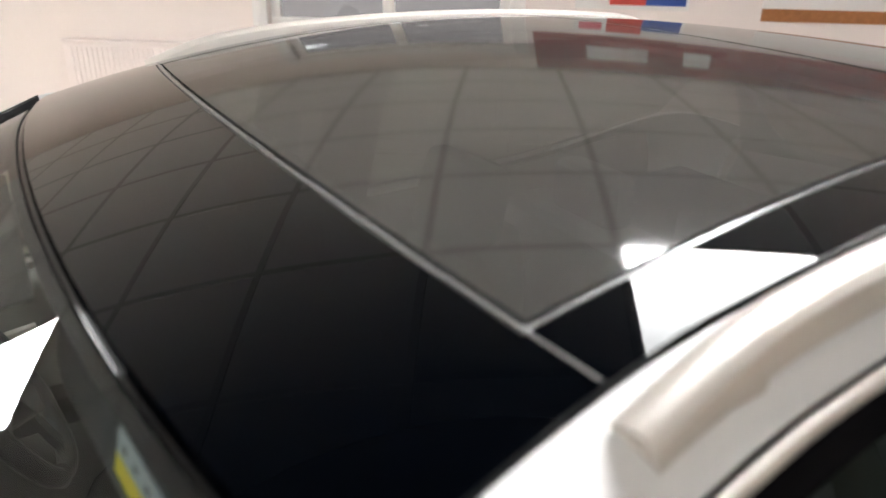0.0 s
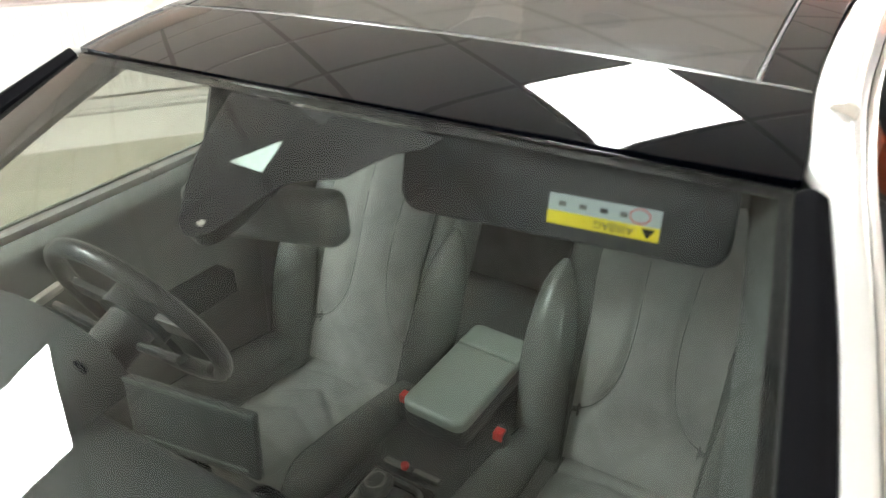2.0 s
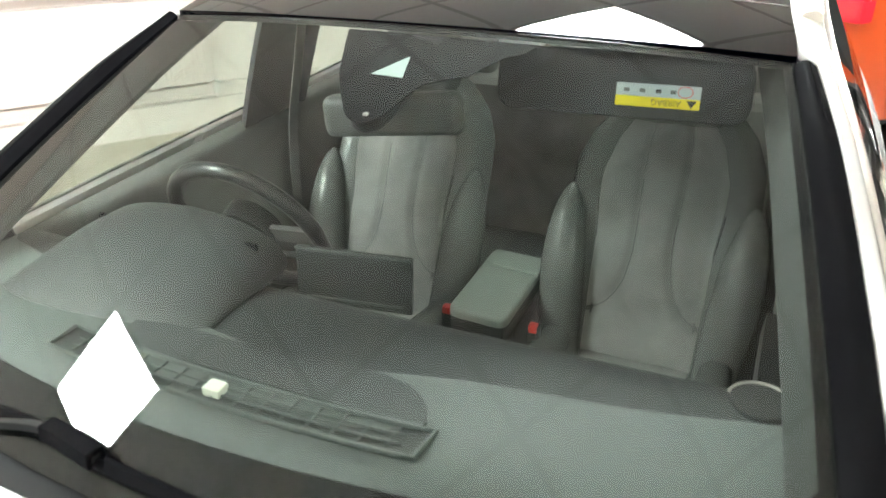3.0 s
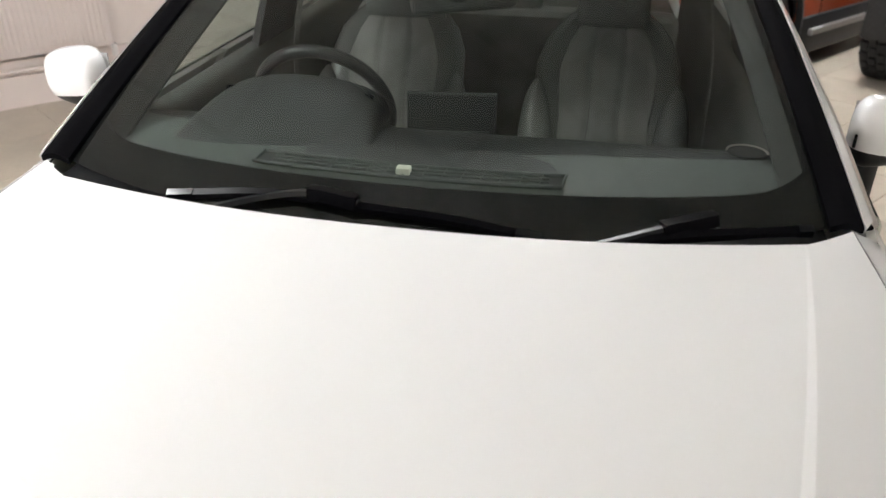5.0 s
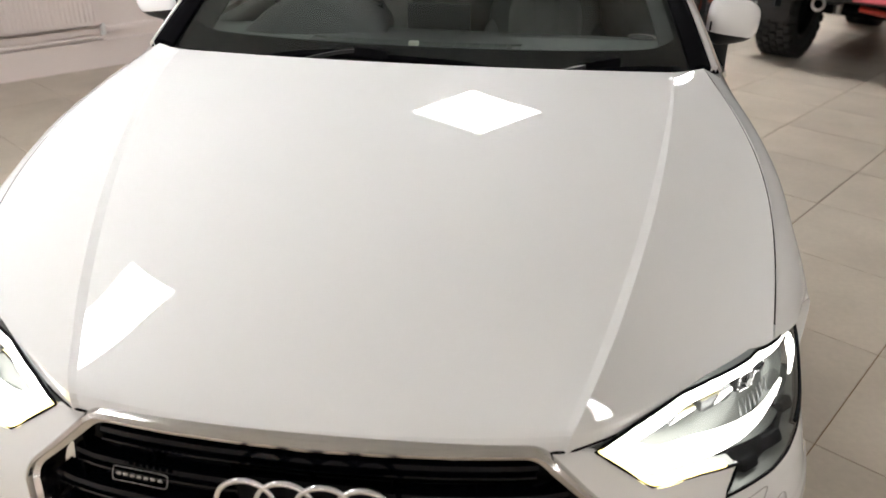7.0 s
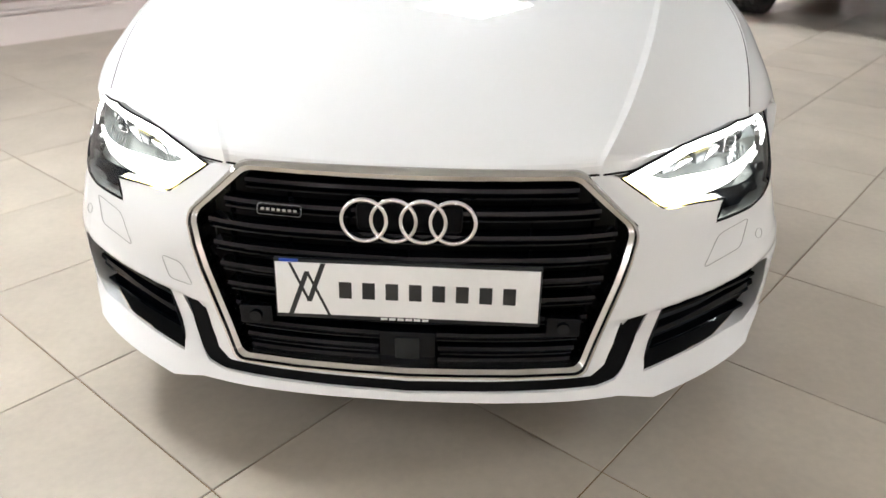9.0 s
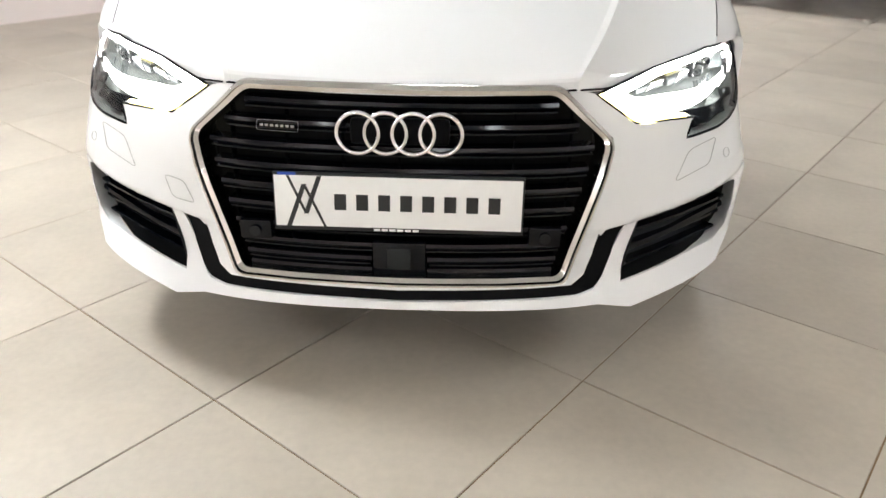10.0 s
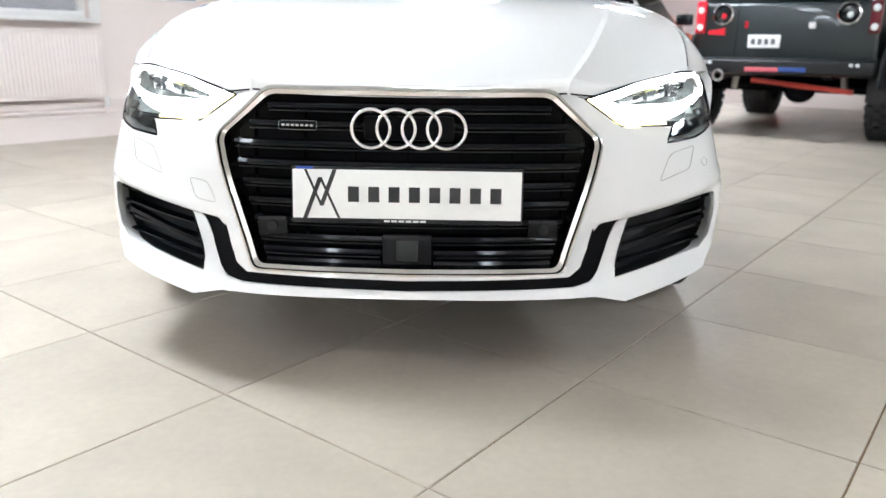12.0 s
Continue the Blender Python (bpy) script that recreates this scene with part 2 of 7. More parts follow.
# ---- room: axes turned by 53 degrees to the car; u across, v along ----
U = Vector((0.8, -0.6, 0))
V = Vector((0.6, 0.8, 0))
TURN = Matrix(((0.8, 0.6, 0, 0), (-0.6, 0.8, 0, 0), (0, 0, 1, 0), (0, 0, 0, 1)))
U0, U1, V0, V1, HIGH = -5.16, 9.0, -10.2, 10.6, 2.42


def uv(u, v, z=0.0):
    return U * u + V * v + Vector((0, 0, z))


TILE = mat("porcelain_tile", (0.515, 0.455, 0.375), 0.34, grain=0.05, grain_scale=45, stain=0.15, stain_scale=2.2, rough_var=0.10, bump=0.03, bump_scale=60)


def per_piece(m, low=0.965, high=1.035):
    """Shift the pattern and the tone of each piece by its own random number."""
    nt = m.node_tree
    info = nt.nodes.new("ShaderNodeObjectInfo")
    far = nt.nodes.new("ShaderNodeMath")
    far.operation = "MULTIPLY"
    far.inputs[1].default_value = 37.0
    nt.links.new(info.outputs["Random"], far.inputs[0])
    co = next(n for n in nt.nodes if n.bl_idname == "ShaderNodeTexCoord")
    add = nt.nodes.new("ShaderNodeVectorMath")
    add.operation = "ADD"
    nt.links.new(co.outputs["Object"], add.inputs[0])
    nt.links.new(far.outputs["Value"], add.inputs[1])
    for n in nt.nodes:
        if n.bl_idname == "ShaderNodeTexNoise":
            nt.links.new(add.outputs["Vector"], n.inputs["Vector"])
    b = nt.nodes["Principled BSDF"]
    tone = nt.nodes.new("ShaderNodeMapRange")
    tone.inputs["To Min"].default_value, tone.inputs["To Max"].default_value = low, high
    nt.links.new(info.outputs["Random"], tone.inputs["Value"])
    mul = nt.nodes.new("ShaderNodeVectorMath")
    mul.operation = "MULTIPLY"
    nt.links.new(b.inputs["Base Color"].links[0].from_socket, mul.inputs[0])
    nt.links.new(tone.outputs["Result"], mul.inputs[1])
    nt.links.new(mul.outputs["Vector"], b.inputs["Base Color"])


per_piece(TILE)
GROUT = mat("tile_grout", (0.25, 0.165, 0.09), 0.85, grain=0.3, grain_scale=80)
WALL = mat("wall_paint", (0.84, 0.755, 0.715), 0.7, grain=0.02, grain_scale=120, stain=0.03, stain_scale=1.2, bump=0.06, bump_scale=250)
SKIRT = mat("skirting_paint", (0.80, 0.715, 0.685), 0.35, grain=0.02)
CEIL = mat("ceiling_tile", (0.86, 0.87, 0.875), 0.9, grain=0.08, grain_scale=160, bump=0.2, bump_scale=220)
TBAR = mat("ceiling_grid_bar", (0.56, 0.56, 0.55), 0.5, grain=0.1)
PANEL = mat("light_panel", (0.9, 0.9, 0.9), 0.5, emit=(0.98, 1.0, 1.0), emit_strength=26)


def lbox(name, u0, u1, v0, v1, z0, z1, material, label="", category="", kind="structure", bevel=0.0, parent=None):
    bm = box(u0, u1, v0, v1, z0, z1, bevel)
    bm.transform(TURN)
    ob = part(name, bm, material, parent, smooth=bool(bevel))
    return tagged(ob, label, category, kind=kind) if parent is None else ob


floor = lbox("floor", U0 - 0.2, U1 + 0.2, V0 - 0.2, V1 + 0.2, -0.12, -0.004, GROUT, "brown cement grout bed under beige floor tiles", "floor")
lbox("wall_west", U0 - 0.2, U0, V0 - 0.2, 0.55, 0, HIGH + 0.1, WALL, "pale pink painted plaster wall", "wall")
lbox("wall_west_2", U0 - 0.2, U0, 2.02, V1 + 0.2, 0, HIGH + 0.1, WALL, "pale pink painted plaster wall beyond the window", "wall")
lbox("wall_west_3", U0 - 0.2, U0, 0.55, 2.02, 0, 0.93, WALL, "pale pink painted wall under the window", "wall")
lbox("wall_west_4", U0 - 0.2, U0, 0.55, 2.02, 2.1, HIGH + 0.1, WALL, "pale pink painted wall over the window", "wall")
lbox("wall_east", U1, U1 + 0.2, V0 - 0.2, V1 + 0.2, 0, HIGH + 0.1, WALL, "pale painted plaster wall", "wall")
lbox("wall_north", U0, U1, V1, V1 + 0.2, 0, HIGH + 0.1, WALL, "pale pink painted plaster wall behind the parked vehicles", "wall")
lbox("wall_south", U0, U1, V0 - 0.2, V0, 0, HIGH + 0.1, WALL, "pale painted plaster wall", "wall")

# skirting: a tall board with a moulded top rail, along the window wall
lbox("baseboard", U0, U0 + 0.02, V0, V1, 0, 0.17, SKIRT, "white painted skirting board along the pink wall", "skirting")
lbox("trim", U0, U0 + 0.035, V0, V1, 0.172, 0.20, SKIRT, "moulded pink-white rail over the skirting board", "trim")
lbox("trim_2", U0, U0 + 0.028, V0, V1, 0.255, 0.30, SKIRT, "moulded dado rail along the pink wall", "trim")

# ceiling: grid of lay-in tiles with square light panels
PITCH = 0.6
CU, CV = 0.27, -0.12
# (12, -16) and (12, -1) are unseen panels, added to brighten nose and right side
LIGHTS = [(-4, -6), (-4, -1), (-4, 4), (-4, 9), (-4, 14), (4, 4), (-4, -11), (-4, -16), (4, -11), (4, -16), (12, -16), (12, -11), (12, -6), (12, -1)]


def ceiling():
    bm = bmesh.new()
    lamps = set(LIGHTS)
    i0, i1 = math.floor((U0 - CU) / PITCH), math.ceil((U1 - CU) / PITCH)
    j0, j1 = math.floor((V0 - CV) / PITCH), math.ceil((V1 - CV) / PITCH)
    for i in range(i0, i1):
        for j in range(j0, j1):
            if (i, j) in lamps:
                continue
            a, b = max(U0, CU + i * PITCH + 0.012), min(U1, CU + (i + 1) * PITCH - 0.012)
            c, d = max(V0, CV + j * PITCH + 0.012), min(V1, CV + (j + 1) * PITCH - 0.012)
            if b - a > 0.02 and d - c > 0.02:
                box(a, b, c, d, HIGH, HIGH + 0.015, bm=bm)
    bm.transform(TURN)
    tagged(part("ceiling", bm, CEIL, smooth=False), "off-white mineral tiles of a suspended ceiling", "ceiling", kind="structure")
    bars = bmesh.new()
    for i in range(i0, i1 + 1):
        box(CU + i * PITCH - 0.014, CU + i * PITCH + 0.014, V0, V1, HIGH - 0.002, HIGH + 0.03, bm=bars)
    for j in range(j0, j1 + 1):
        box(U0, U1, CV + j * PITCH - 0.014, CV + j * PITCH + 0.014, HIGH - 0.003, HIGH + 0.031, bm=bars)
    bars.transform(TURN)
    tagged(part("ceiling_grid", bars, TBAR, smooth=False), "dark metal grid of the suspended ceiling", "ceiling grid", kind="structure")
    lbox("ceiling_void", U0 - 0.2, U1 + 0.2, V0 - 0.2, V1 + 0.2, HIGH + 0.06, HIGH + 0.16, CEIL, "plain soffit over the ceiling tiles", "ceiling")


ceiling()


def light_panels():
    first = None
    for i, j in LIGHTS:
        u, v = CU + (i + 0.5) * PITCH, CV + (j + 0.5) * PITCH
        if not (U0 + 0.3 < u < U1 - 0.3 and V0 + 0.3 < v < V1 - 0.3):
            continue
        if first is None:
            first = thing("ceiling_light", "square white flat light panel set in the ceiling grid", "ceiling light", "ceiling light panels")
            fr = bmesh.new()
            for a, b, c, d in ((-0.298, 0.298, -0.298, -0.284), (-0.298, 0.298, 0.284, 0.298), (-0.298, -0.284, -0.284, 0.284), (0.284, 0.298, -0.284, 0.284)):
                box(a, b, c, d, -0.004, 0.012, bm=fr)
            part("frame", fr, SKIRT, first, smooth=False)
            part("diffuser", box(-0.284, 0.284, -0.284, 0.284, 0.0, 0.01), PANEL, first, smooth=False)
            first.matrix_basis = Matrix.Translation(uv(u, v, HIGH)) @ TURN
        else:
            copy_thing(first, Matrix.Translation(uv(u, v, HIGH)) @ TURN)


light_panels()

# ---- white car: x to its left-hand side, y from the nose backwards ----
car = thing("white_hatchback", "white hatchback with black glass roof parked on the tiles", "car")

# plan line of the nose at mid height and how far each height stands back from it
PLAN = [(0, -0.012), (0.2, -0.002), (0.36, 0.022), (0.5, 0.068), (0.62, 0.125), (0.70, 0.178), (0.750, 0.225), (0.785, 0.275),
        (0.812, 0.335), (0.834, 0.41), (0.846, 0.50), (0.850, 0.56)]
PC = np.array(cr([(p[0], p[1], 0) for p in PLAN], 400))[:, :2]
BACKZ = [0.19, 0.22, 0.25, 0.29, 0.34, 0.50, 0.56, 0.62, 0.68, 0.735]
BACKD = [-0.034, -0.026, -0.014, -0.003, 0.0, 0.0, 0.010, 0.032, 0.060, 0.096]
S_ARC = np.concatenate([[0], np.cumsum(np.linalg.norm(np.diff(PC, axis=0), axis=1))])


def nose(x, z, off=0.0):
    """Point of the nose skin at the plan line's x and the height z, off metres outwards."""
    sign, x = (-1, -x) if x < 0 else (1, x)
    i = np.interp(x, PC[:, 0], np.arange(len(PC)))
    p = np.array([np.interp(i, np.arange(len(PC)), PC[:, k]) for k in (0, 1)])
    a, b = max(0, int(i) - 3), min(len(PC) - 1, int(i) + 4)
    t = PC[b] - PC[a]
    t /= np.linalg.norm(t)
    n = np.array([t[1], -t[0]])
    if x < 0.01:
        n = np.array([0.0, -1.0])
    w = 1.0 if z < 0.5 else float(np.interp(x, [0.36, 0.50, 0.60, 0.772, 0.846], [1.0, 1.5, 1.6, 1.22, 0.62]))
    back = float(np.interp(z, BACKZ, BACKD)) * w
    ledge = 0.386 + 0.165 * (x - 0.455)
    if x > 0.40:
        k = float(np.interp(x, [0.40, 0.46], [0, 1])) * float(np.interp(z, [0.235, 0.29, ledge - 0.012, ledge], [0, 1, 1, 0]))
        back += 0.018 * k * float(np.interp(x, [0.70, 0.79], [1, 0]))
    # end plates of the side intakes stand out, the corner above them draws in
    if x > 0.76:
        k = float(np.interp(x, [0.76, 0.83], [0, 1]))
        back += k * float(np.interp(z, [0.23, 0.28, 0.33, 0.425, 0.455, 0.50, 0.58], [0.0, -0.006, -0.016, -0.020, -0.010, 0.004, 0.010]))
    # shoulder over the side intakes and the hollow above it
    if x > 0.46 and 0.30 < z < 0.60:
        k = min(1.0, (x - 0.46) / 0.08)
        top = 0.415 + 0.175 * (x - 0.535)
        k *= float(np.interp(x, [0.72, 0.80], [1, 0.35]))
        back -= 0.011 * k * math.exp(-((z - top) / (0.032 if z > top else 0.013)) ** 2)
        back += 0.005 * k * math.exp(-((z - top - 0.095) / 0.032) ** 2)
    p = p + n * (off - back)
    return np.array((sign * p[0], p[1], z))


def skin(polys, off=0.0, step=0.03, both=True):
    """Sheets on the nose skin, from polygons in (plan x, height)."""
    bm = bmesh.new()
    for poly in polys:
        bm.faces.new([bm.verts.new((x, 0, z)) for x, z in poly])
    bm.normal_update()
    bmesh.ops.triangulate(bm, faces=bm.faces)
    xs = sorted({float(np.interp(s, S_ARC, PC[:, 0])) for s in np.arange(step, S_ARC[-1], step)})
    for x in xs:
        bmesh.ops.bisect_plane(bm, geom=list(bm.verts) + list(bm.edges) + list(bm.faces), plane_co=(x, 0, 0), plane_no=(1, 0, 0), dist=1e-5)
    for z in sorted([*np.arange(0.2005, 0.76, 0.0270), *np.arange(0.3805, 0.5, 0.0077)]):
        bmesh.ops.bisect_plane(bm, geom=list(bm.verts) + list(bm.edges) + list(bm.faces), plane_co=(0, 0, z), plane_no=(0, 0, 1), dist=1e-5)
    bmesh.ops.remove_doubles(bm, verts=bm.verts, dist=1e-4)
    for v in bm.verts:
        v.co = nose(v.co.x, v.co.z, off)
    if both:
        other = bm.copy()
        bmesh.ops.scale(other, vec=(-1, 1, 1), verts=other.verts)
        join(bm, other)
    weld(bm, 0.0004)
    return bm


T1, W1, B1 = (0.345, 0.694), (0.457, 0.584), (0.366, 0.268)
LENS_POLY = [(0.43, 0.668), (0.515, 0.607), (0.660, 0.604), (0.630, 0.566), (0.72, 0.574), (0.7857, 0.592), (0.8214, 0.615), (0.8393, 0.66),
             (0.8456, 0.722), (0.8125, 0.728), (0.7723, 0.7275), (0.66, 0.712), (0.56, 0.694), (0.5, 0.682)]
UPPER = [T1, LENS_POLY[0], LENS_POLY[1], LENS_POLY[2], LENS_POLY[3], LENS_POLY[4], LENS_POLY[5], LENS_POLY[6], LENS_POLY[7], (0.85, 0.69),
         (0.85, 0.505), (0.8482, 0.44), (0.783, 0.4255), (0.775, 0.430), (0.738, 0.4275), (0.535, 0.390), (0.508, 0.393), (0.455, 0.386), (0.408, 0.282), (0.378, 0.262),
         (0, 0.2575), (0, 0.268), B1, W1]
LOWER = [(0, 0.233), (0.39, 0.237), (0.43, 0.246), (0.458, 0.272), (0.508, 0.393), (0.535, 0.390), (0.495, 0.250), (0.67, 0.278), (0.752, 0.287),
         (0.778, 0.312), (0.787, 0.365), (0.783, 0.4255), (0.8482, 0.44), (0.845, 0.385), (0.836, 0.338), (0.800, 0.287), (0.745, 0.240),
         (0.512, 0.196), (0.437, 0.214), (0, 0.217)]


def bumper():
    bm = skin([UPPER, LOWER])
    skirt(bm, (0, 0.008, 0))
    b = part("front_bumper", bm, WHITE, car, "glossy white sculpted front bumper", angle=40)
    for s in (-1, 1):
        # washer cover, tow cover and parking sensor: fine closed seams
        for name, quad in (("washer_cover", [(0.598, 0.476), (0.688, 0.502), (0.713, 0.556), (0.638, 0.540)]),):
            pts = [nose(s * x, z, 0.0010) for x, z in round_poly(quad, 0.014, 8)]
            part(name, tube(pts, 0.0009, 6, True), FINESEAM, b, "fine seam of the headlamp washer cover")
        pts = [nose(s * (0.738 + 0.009 * math.cos(a)), 0.513 + 0.010 * math.sin(a), 0.0006) for a in np.linspace(0, 2 * math.pi, 20)[:-1]]
        part("parking_sensor", tube(pts, 0.0007, 6, True), FINESEAM, b)
    pts = [nose(-x, z, 0.0010) for x, z in round_poly([(0.452, 0.420), (0.505, 0.428), (0.524, 0.476), (0.474, 0.470)], 0.012)]
    part("tow_cover", tube(pts, 0.0009, 6, True), FINESEAM, b, "fine seam of the tow-eye cover")
    for s in (-1, 1):
        # side intakes: black recess with louvres
        bm = bmesh.new()
        quad = [(0.490, 0.244), (0.54, 0.395), (0.738, 0.433), (0.784, 0.433), (0.789, 0.365), (0.780, 0.308), (0.754, 0.282), (0.67, 0.272)]
        outer = [nose(s * x, z, -0.012) if x < 0.7 else nose(s * x, z) + np.array((-s * 0.0025, 0.055, 0)) for x, z in quad]
        inner = [p + np.array((0, 0.06, 0)) for p in outer]
        for k in range(len(quad)):
            j = (k + 1) % len(quad)
            bm.faces.new([bm.verts.new(q) for q in (outer[k], outer[j], inner[j], inner[k])])
        bm.faces.new([bm.verts.new(q) for q in inner])
        weld(bm)
        # white inner face of the end plate, turning from the outer edge into the duct
        edge = cr([(0.67, 0.2775, 0), (0.752, 0.2865, 0), (0.778, 0.312, 0), (0.787, 0.365, 0), (0.783, 0.4255, 0), (0.775, 0.4305, 0)], 28)
        rows = []
        for x, y in ((0.0, 0.0), (0.0015, 0.003), (0.0035, 0.012), (0.0040, 0.035), (0.0045, 0.065)):
            rows.append([nose(s * e[0], e[1], 0.0005) + np.array((-s * x, y * min(1.0, i / 9), 0)) for i, e in enumerate(edge)])
        part("end_plate", grid(rows), WHITE, b, "white inner face of the intake's end plate")
        intake = part("side_intake", bm, BLACKPL, b, "black plastic side air intake", angle=20)
        for k in range(4):
            z = 0.285 + 0.036 * k
            x0, x1 = 0.505 + 0.3 * (z - 0.25), 0.765 + 0.2 * (z - 0.34)
            path = [nose(s * x, z + 0.12 * (x - 0.6)) + np.array((0, 0.045, 0)) for x in np.linspace(x0, x1, 10)]
            part("louvre", sweep(path, [(-0.012, -0.003), (0.012, -0.003), (0.012, 0.004), (-0.012, 0.002)]), SLAT, intake)
        path = [nose(s * x, 0.30 + 0.22 * (x - 0.5)) + np.array((0, 0.04, 0)) for x in np.linspace(0.52, 0.768, 10)]
        part("blade", sweep(path, [(-0.01, -0.006), (0.01, -0.006), (0.008, 0.006), (-0.008, 0.004)]), SLAT, intake)
    # black channel under the grille, behind the lip
    bm = bmesh.new()
    rows = []
    for z, d in ((0.222, -0.0095), (0.245, -0.0095), (0.268, -0.012)):
        rows.append([nose(x, z, d) for x in np.linspace(-0.46, 0.46, 41)])
    grid(rows, bm)
    part("lower_channel", bm, SEAM, b, "black channel above the front lip")
    for s in (-1, 1):
        rows = [[nose(s * x, z, -0.010) for x, z in ((0.37, 0.235), (0.44, 0.24), (0.50, 0.36), (0.52, 0.41))],
                [nose(s * x, z, -0.010) for x, z in ((0.33, 0.27), (0.39, 0.29), (0.44, 0.38), (0.45, 0.41))]]
        part("side_channel", grid(rows), SEAM, b, "black air channel")
    return b


def round_poly(pts, r, n=5):
    out = []
    k = len(pts)
    for i in range(k):
        p, a, b = np.array(pts[i], float), np.array(pts[i - 1], float), np.array(pts[(i + 1) % k], float)
        da, db = (a - p) / np.linalg.norm(a - p), (b - p) / np.linalg.norm(b - p)
        s, e = p + da * r, p + db * r
        for j in range(n + 1):
            t = j / n
            out.append(tuple((1 - t) ** 2 * s + 2 * t * (1 - t) * p + t ** 2 * e))
    return out


def grille():
    g = part("grille", grid([[nose(x, z, -0.066) for x in np.linspace(-0.44, 0.44, 25)] for z in (0.25, 0.4, 0.58, 0.69)]), SEAM, car, "black single-frame grille with horizontal slats")
    # chrome frame: broad above, narrow at the sides
    out = round_poly([(-T1[0], T1[1]), T1, W1, B1, (-B1[0], B1[1]), (-W1[0], W1[1])], 0.022, 6)
    inn = round_poly([(-0.334, 0.674), (0.334, 0.674), (0.440, 0.580), (0.352, 0.283), (-0.352, 0.283), (-0.440, 0.580)], 0.018, 6)

    def dense(poly):
        q = []
        for i in range(len(poly)):
            a, b = np.array(poly[i]), np.array(poly[(i + 1) % len(poly)])
            for t in range(6):
                q.append(a + (b - a) * t / 6)
        return q
    out, inn = dense(out), dense(inn)
    rows = []
    for off, k in ((-0.02, 0.0), (0.005, 0.0), (0.011, 0.10), (0.012, 0.42), (0.004, 0.50), (-0.002, 1.0), (-0.05, 1.02)):
        rows.append([nose(*(o + (i - o) * k), off) for o, i in zip(out, inn)])
    bm = grid([r + [r[0]] for r in rows])
    weld(bm)
    part("grille_frame", bm, SATINCHROME, g, "chrome frame round the grille", angle=28)
    # slats: paired thin blades
    zs = [0.650, 0.610, 0.566, 0.522, 0.478, 0.434, 0.390, 0.350, 0.318, 0.292]
    for k, z in enumerate(zs):
        half = float(np.interp(z, [0.27, 0.578, 0.672], [0.340, 0.430, 0.325])) - 0.006
        spans = [(-half, half)]
        if z < 0.345:
            spans = [(-half, -0.062), (0.062, half)]
        for a, b in spans:
            path = [nose(x, z, -0.036) for x in np.linspace(a, b, 21)]
            sec = [(-0.016, -0.002), (0.014, -0.009), (0.016, -0.004), (0.014, 0.004), (-0.014, 0.006)]
            part("slat", sweep(path, sec), SLAT, g)
            path = [nose(x, z - 0.013, -0.034) for x in np.linspace(a + 0.004, b - 0.004, 21)]
            part("slat", sweep(path, [(-0.012, -0.002), (0.012, -0.003), (0.012, 0.001), (-0.012, 0.001)]), SLAT, g)
    for x in np.arange(-0.36, 0.37, 0.12):
        top = float(np.interp(abs(x), [0.325, 0.432], [0.665, 0.585]))
        for z in zs[:8]:
            if z < top - 0.02:
                y = nose(x, z)[1]
                part("upright", box(x - 0.0008, x + 0.0008, y + 0.034, y + 0.064, z + 0.004, z + 0.026), BLACKTRIM, g, smooth=False)
    # radar window and parking sensors
    y = nose(0, 0.32)[1]
    part("radar_cover", box(-0.058, 0.058, y + 0.012, y + 0.05, 0.284, 0.362, 0.006), SLAT, g, "black radar sensor block")
    part("radar_window", box(-0.026, 0.026, y + 0.008, y + 0.02, 0.298, 0.350, 0.003), mat("radar_glass", (0.012, 0.014, 0.015), 0.25, spec=0.3), g)
    for s in (-1, 1):
        x = s * 0.315
        y2 = nose(x, 0.375)[1]
        part("sensor_mount", box(x - 0.035, x + 0.035, y2 + 0.006, y2 + 0.04, 0.353, 0.398, 0.006), SLAT, g)
        part("parking_sensor", cyl((x, y2 + 0.01, 0.375), (x, y2 - 0.0005, 0.375), 0.0125, 24), GLOSSBLACK, g)
    # interlocking ring emblem
    e = part("emblem", ring_y(0.003 - 0.0851, 0.0105, 0.603, 0.0430, 0.0046), CHROME, g, "chrome emblem of four linked rings")
    for k in range(1, 4):
        part("ring", ring_y(0.003 - 0.0851 + 0.0567 * k, 0.0105 + 0.001 * (k % 2), 0.603, 0.0430, 0.0046), CHROME, e)
    part("emblem_mount", box(-0.10, 0.106, 0.022, 0.036, 0.575, 0.631, 0.012), SEAM, e)
    # small script badge: outline with plain bars
    x0, x1, z0, z1 = -0.302, -0.211, 0.596, 0.616
    bm = tube([nose(x, z, -0.006) for x, z in round_poly([(x0, z0), (x1, z0), (x1, z1), (x0, z1)], 0.006)], 0.0006, 6, True)
    bd = part("badge", bm, BADGE, g, "small chrome script badge on the slats")
    for k in range(7):
        xa = x0 + 0.007 + k * 0.0113
        p = nose(xa, 0.606, -0.006)
        part("bar", box(p[0], p[0] + 0.0075, p[1] - 0.001, p[1] + 0.002, 0.6033, 0.6087, 0.001), BADGE, bd)
    return g


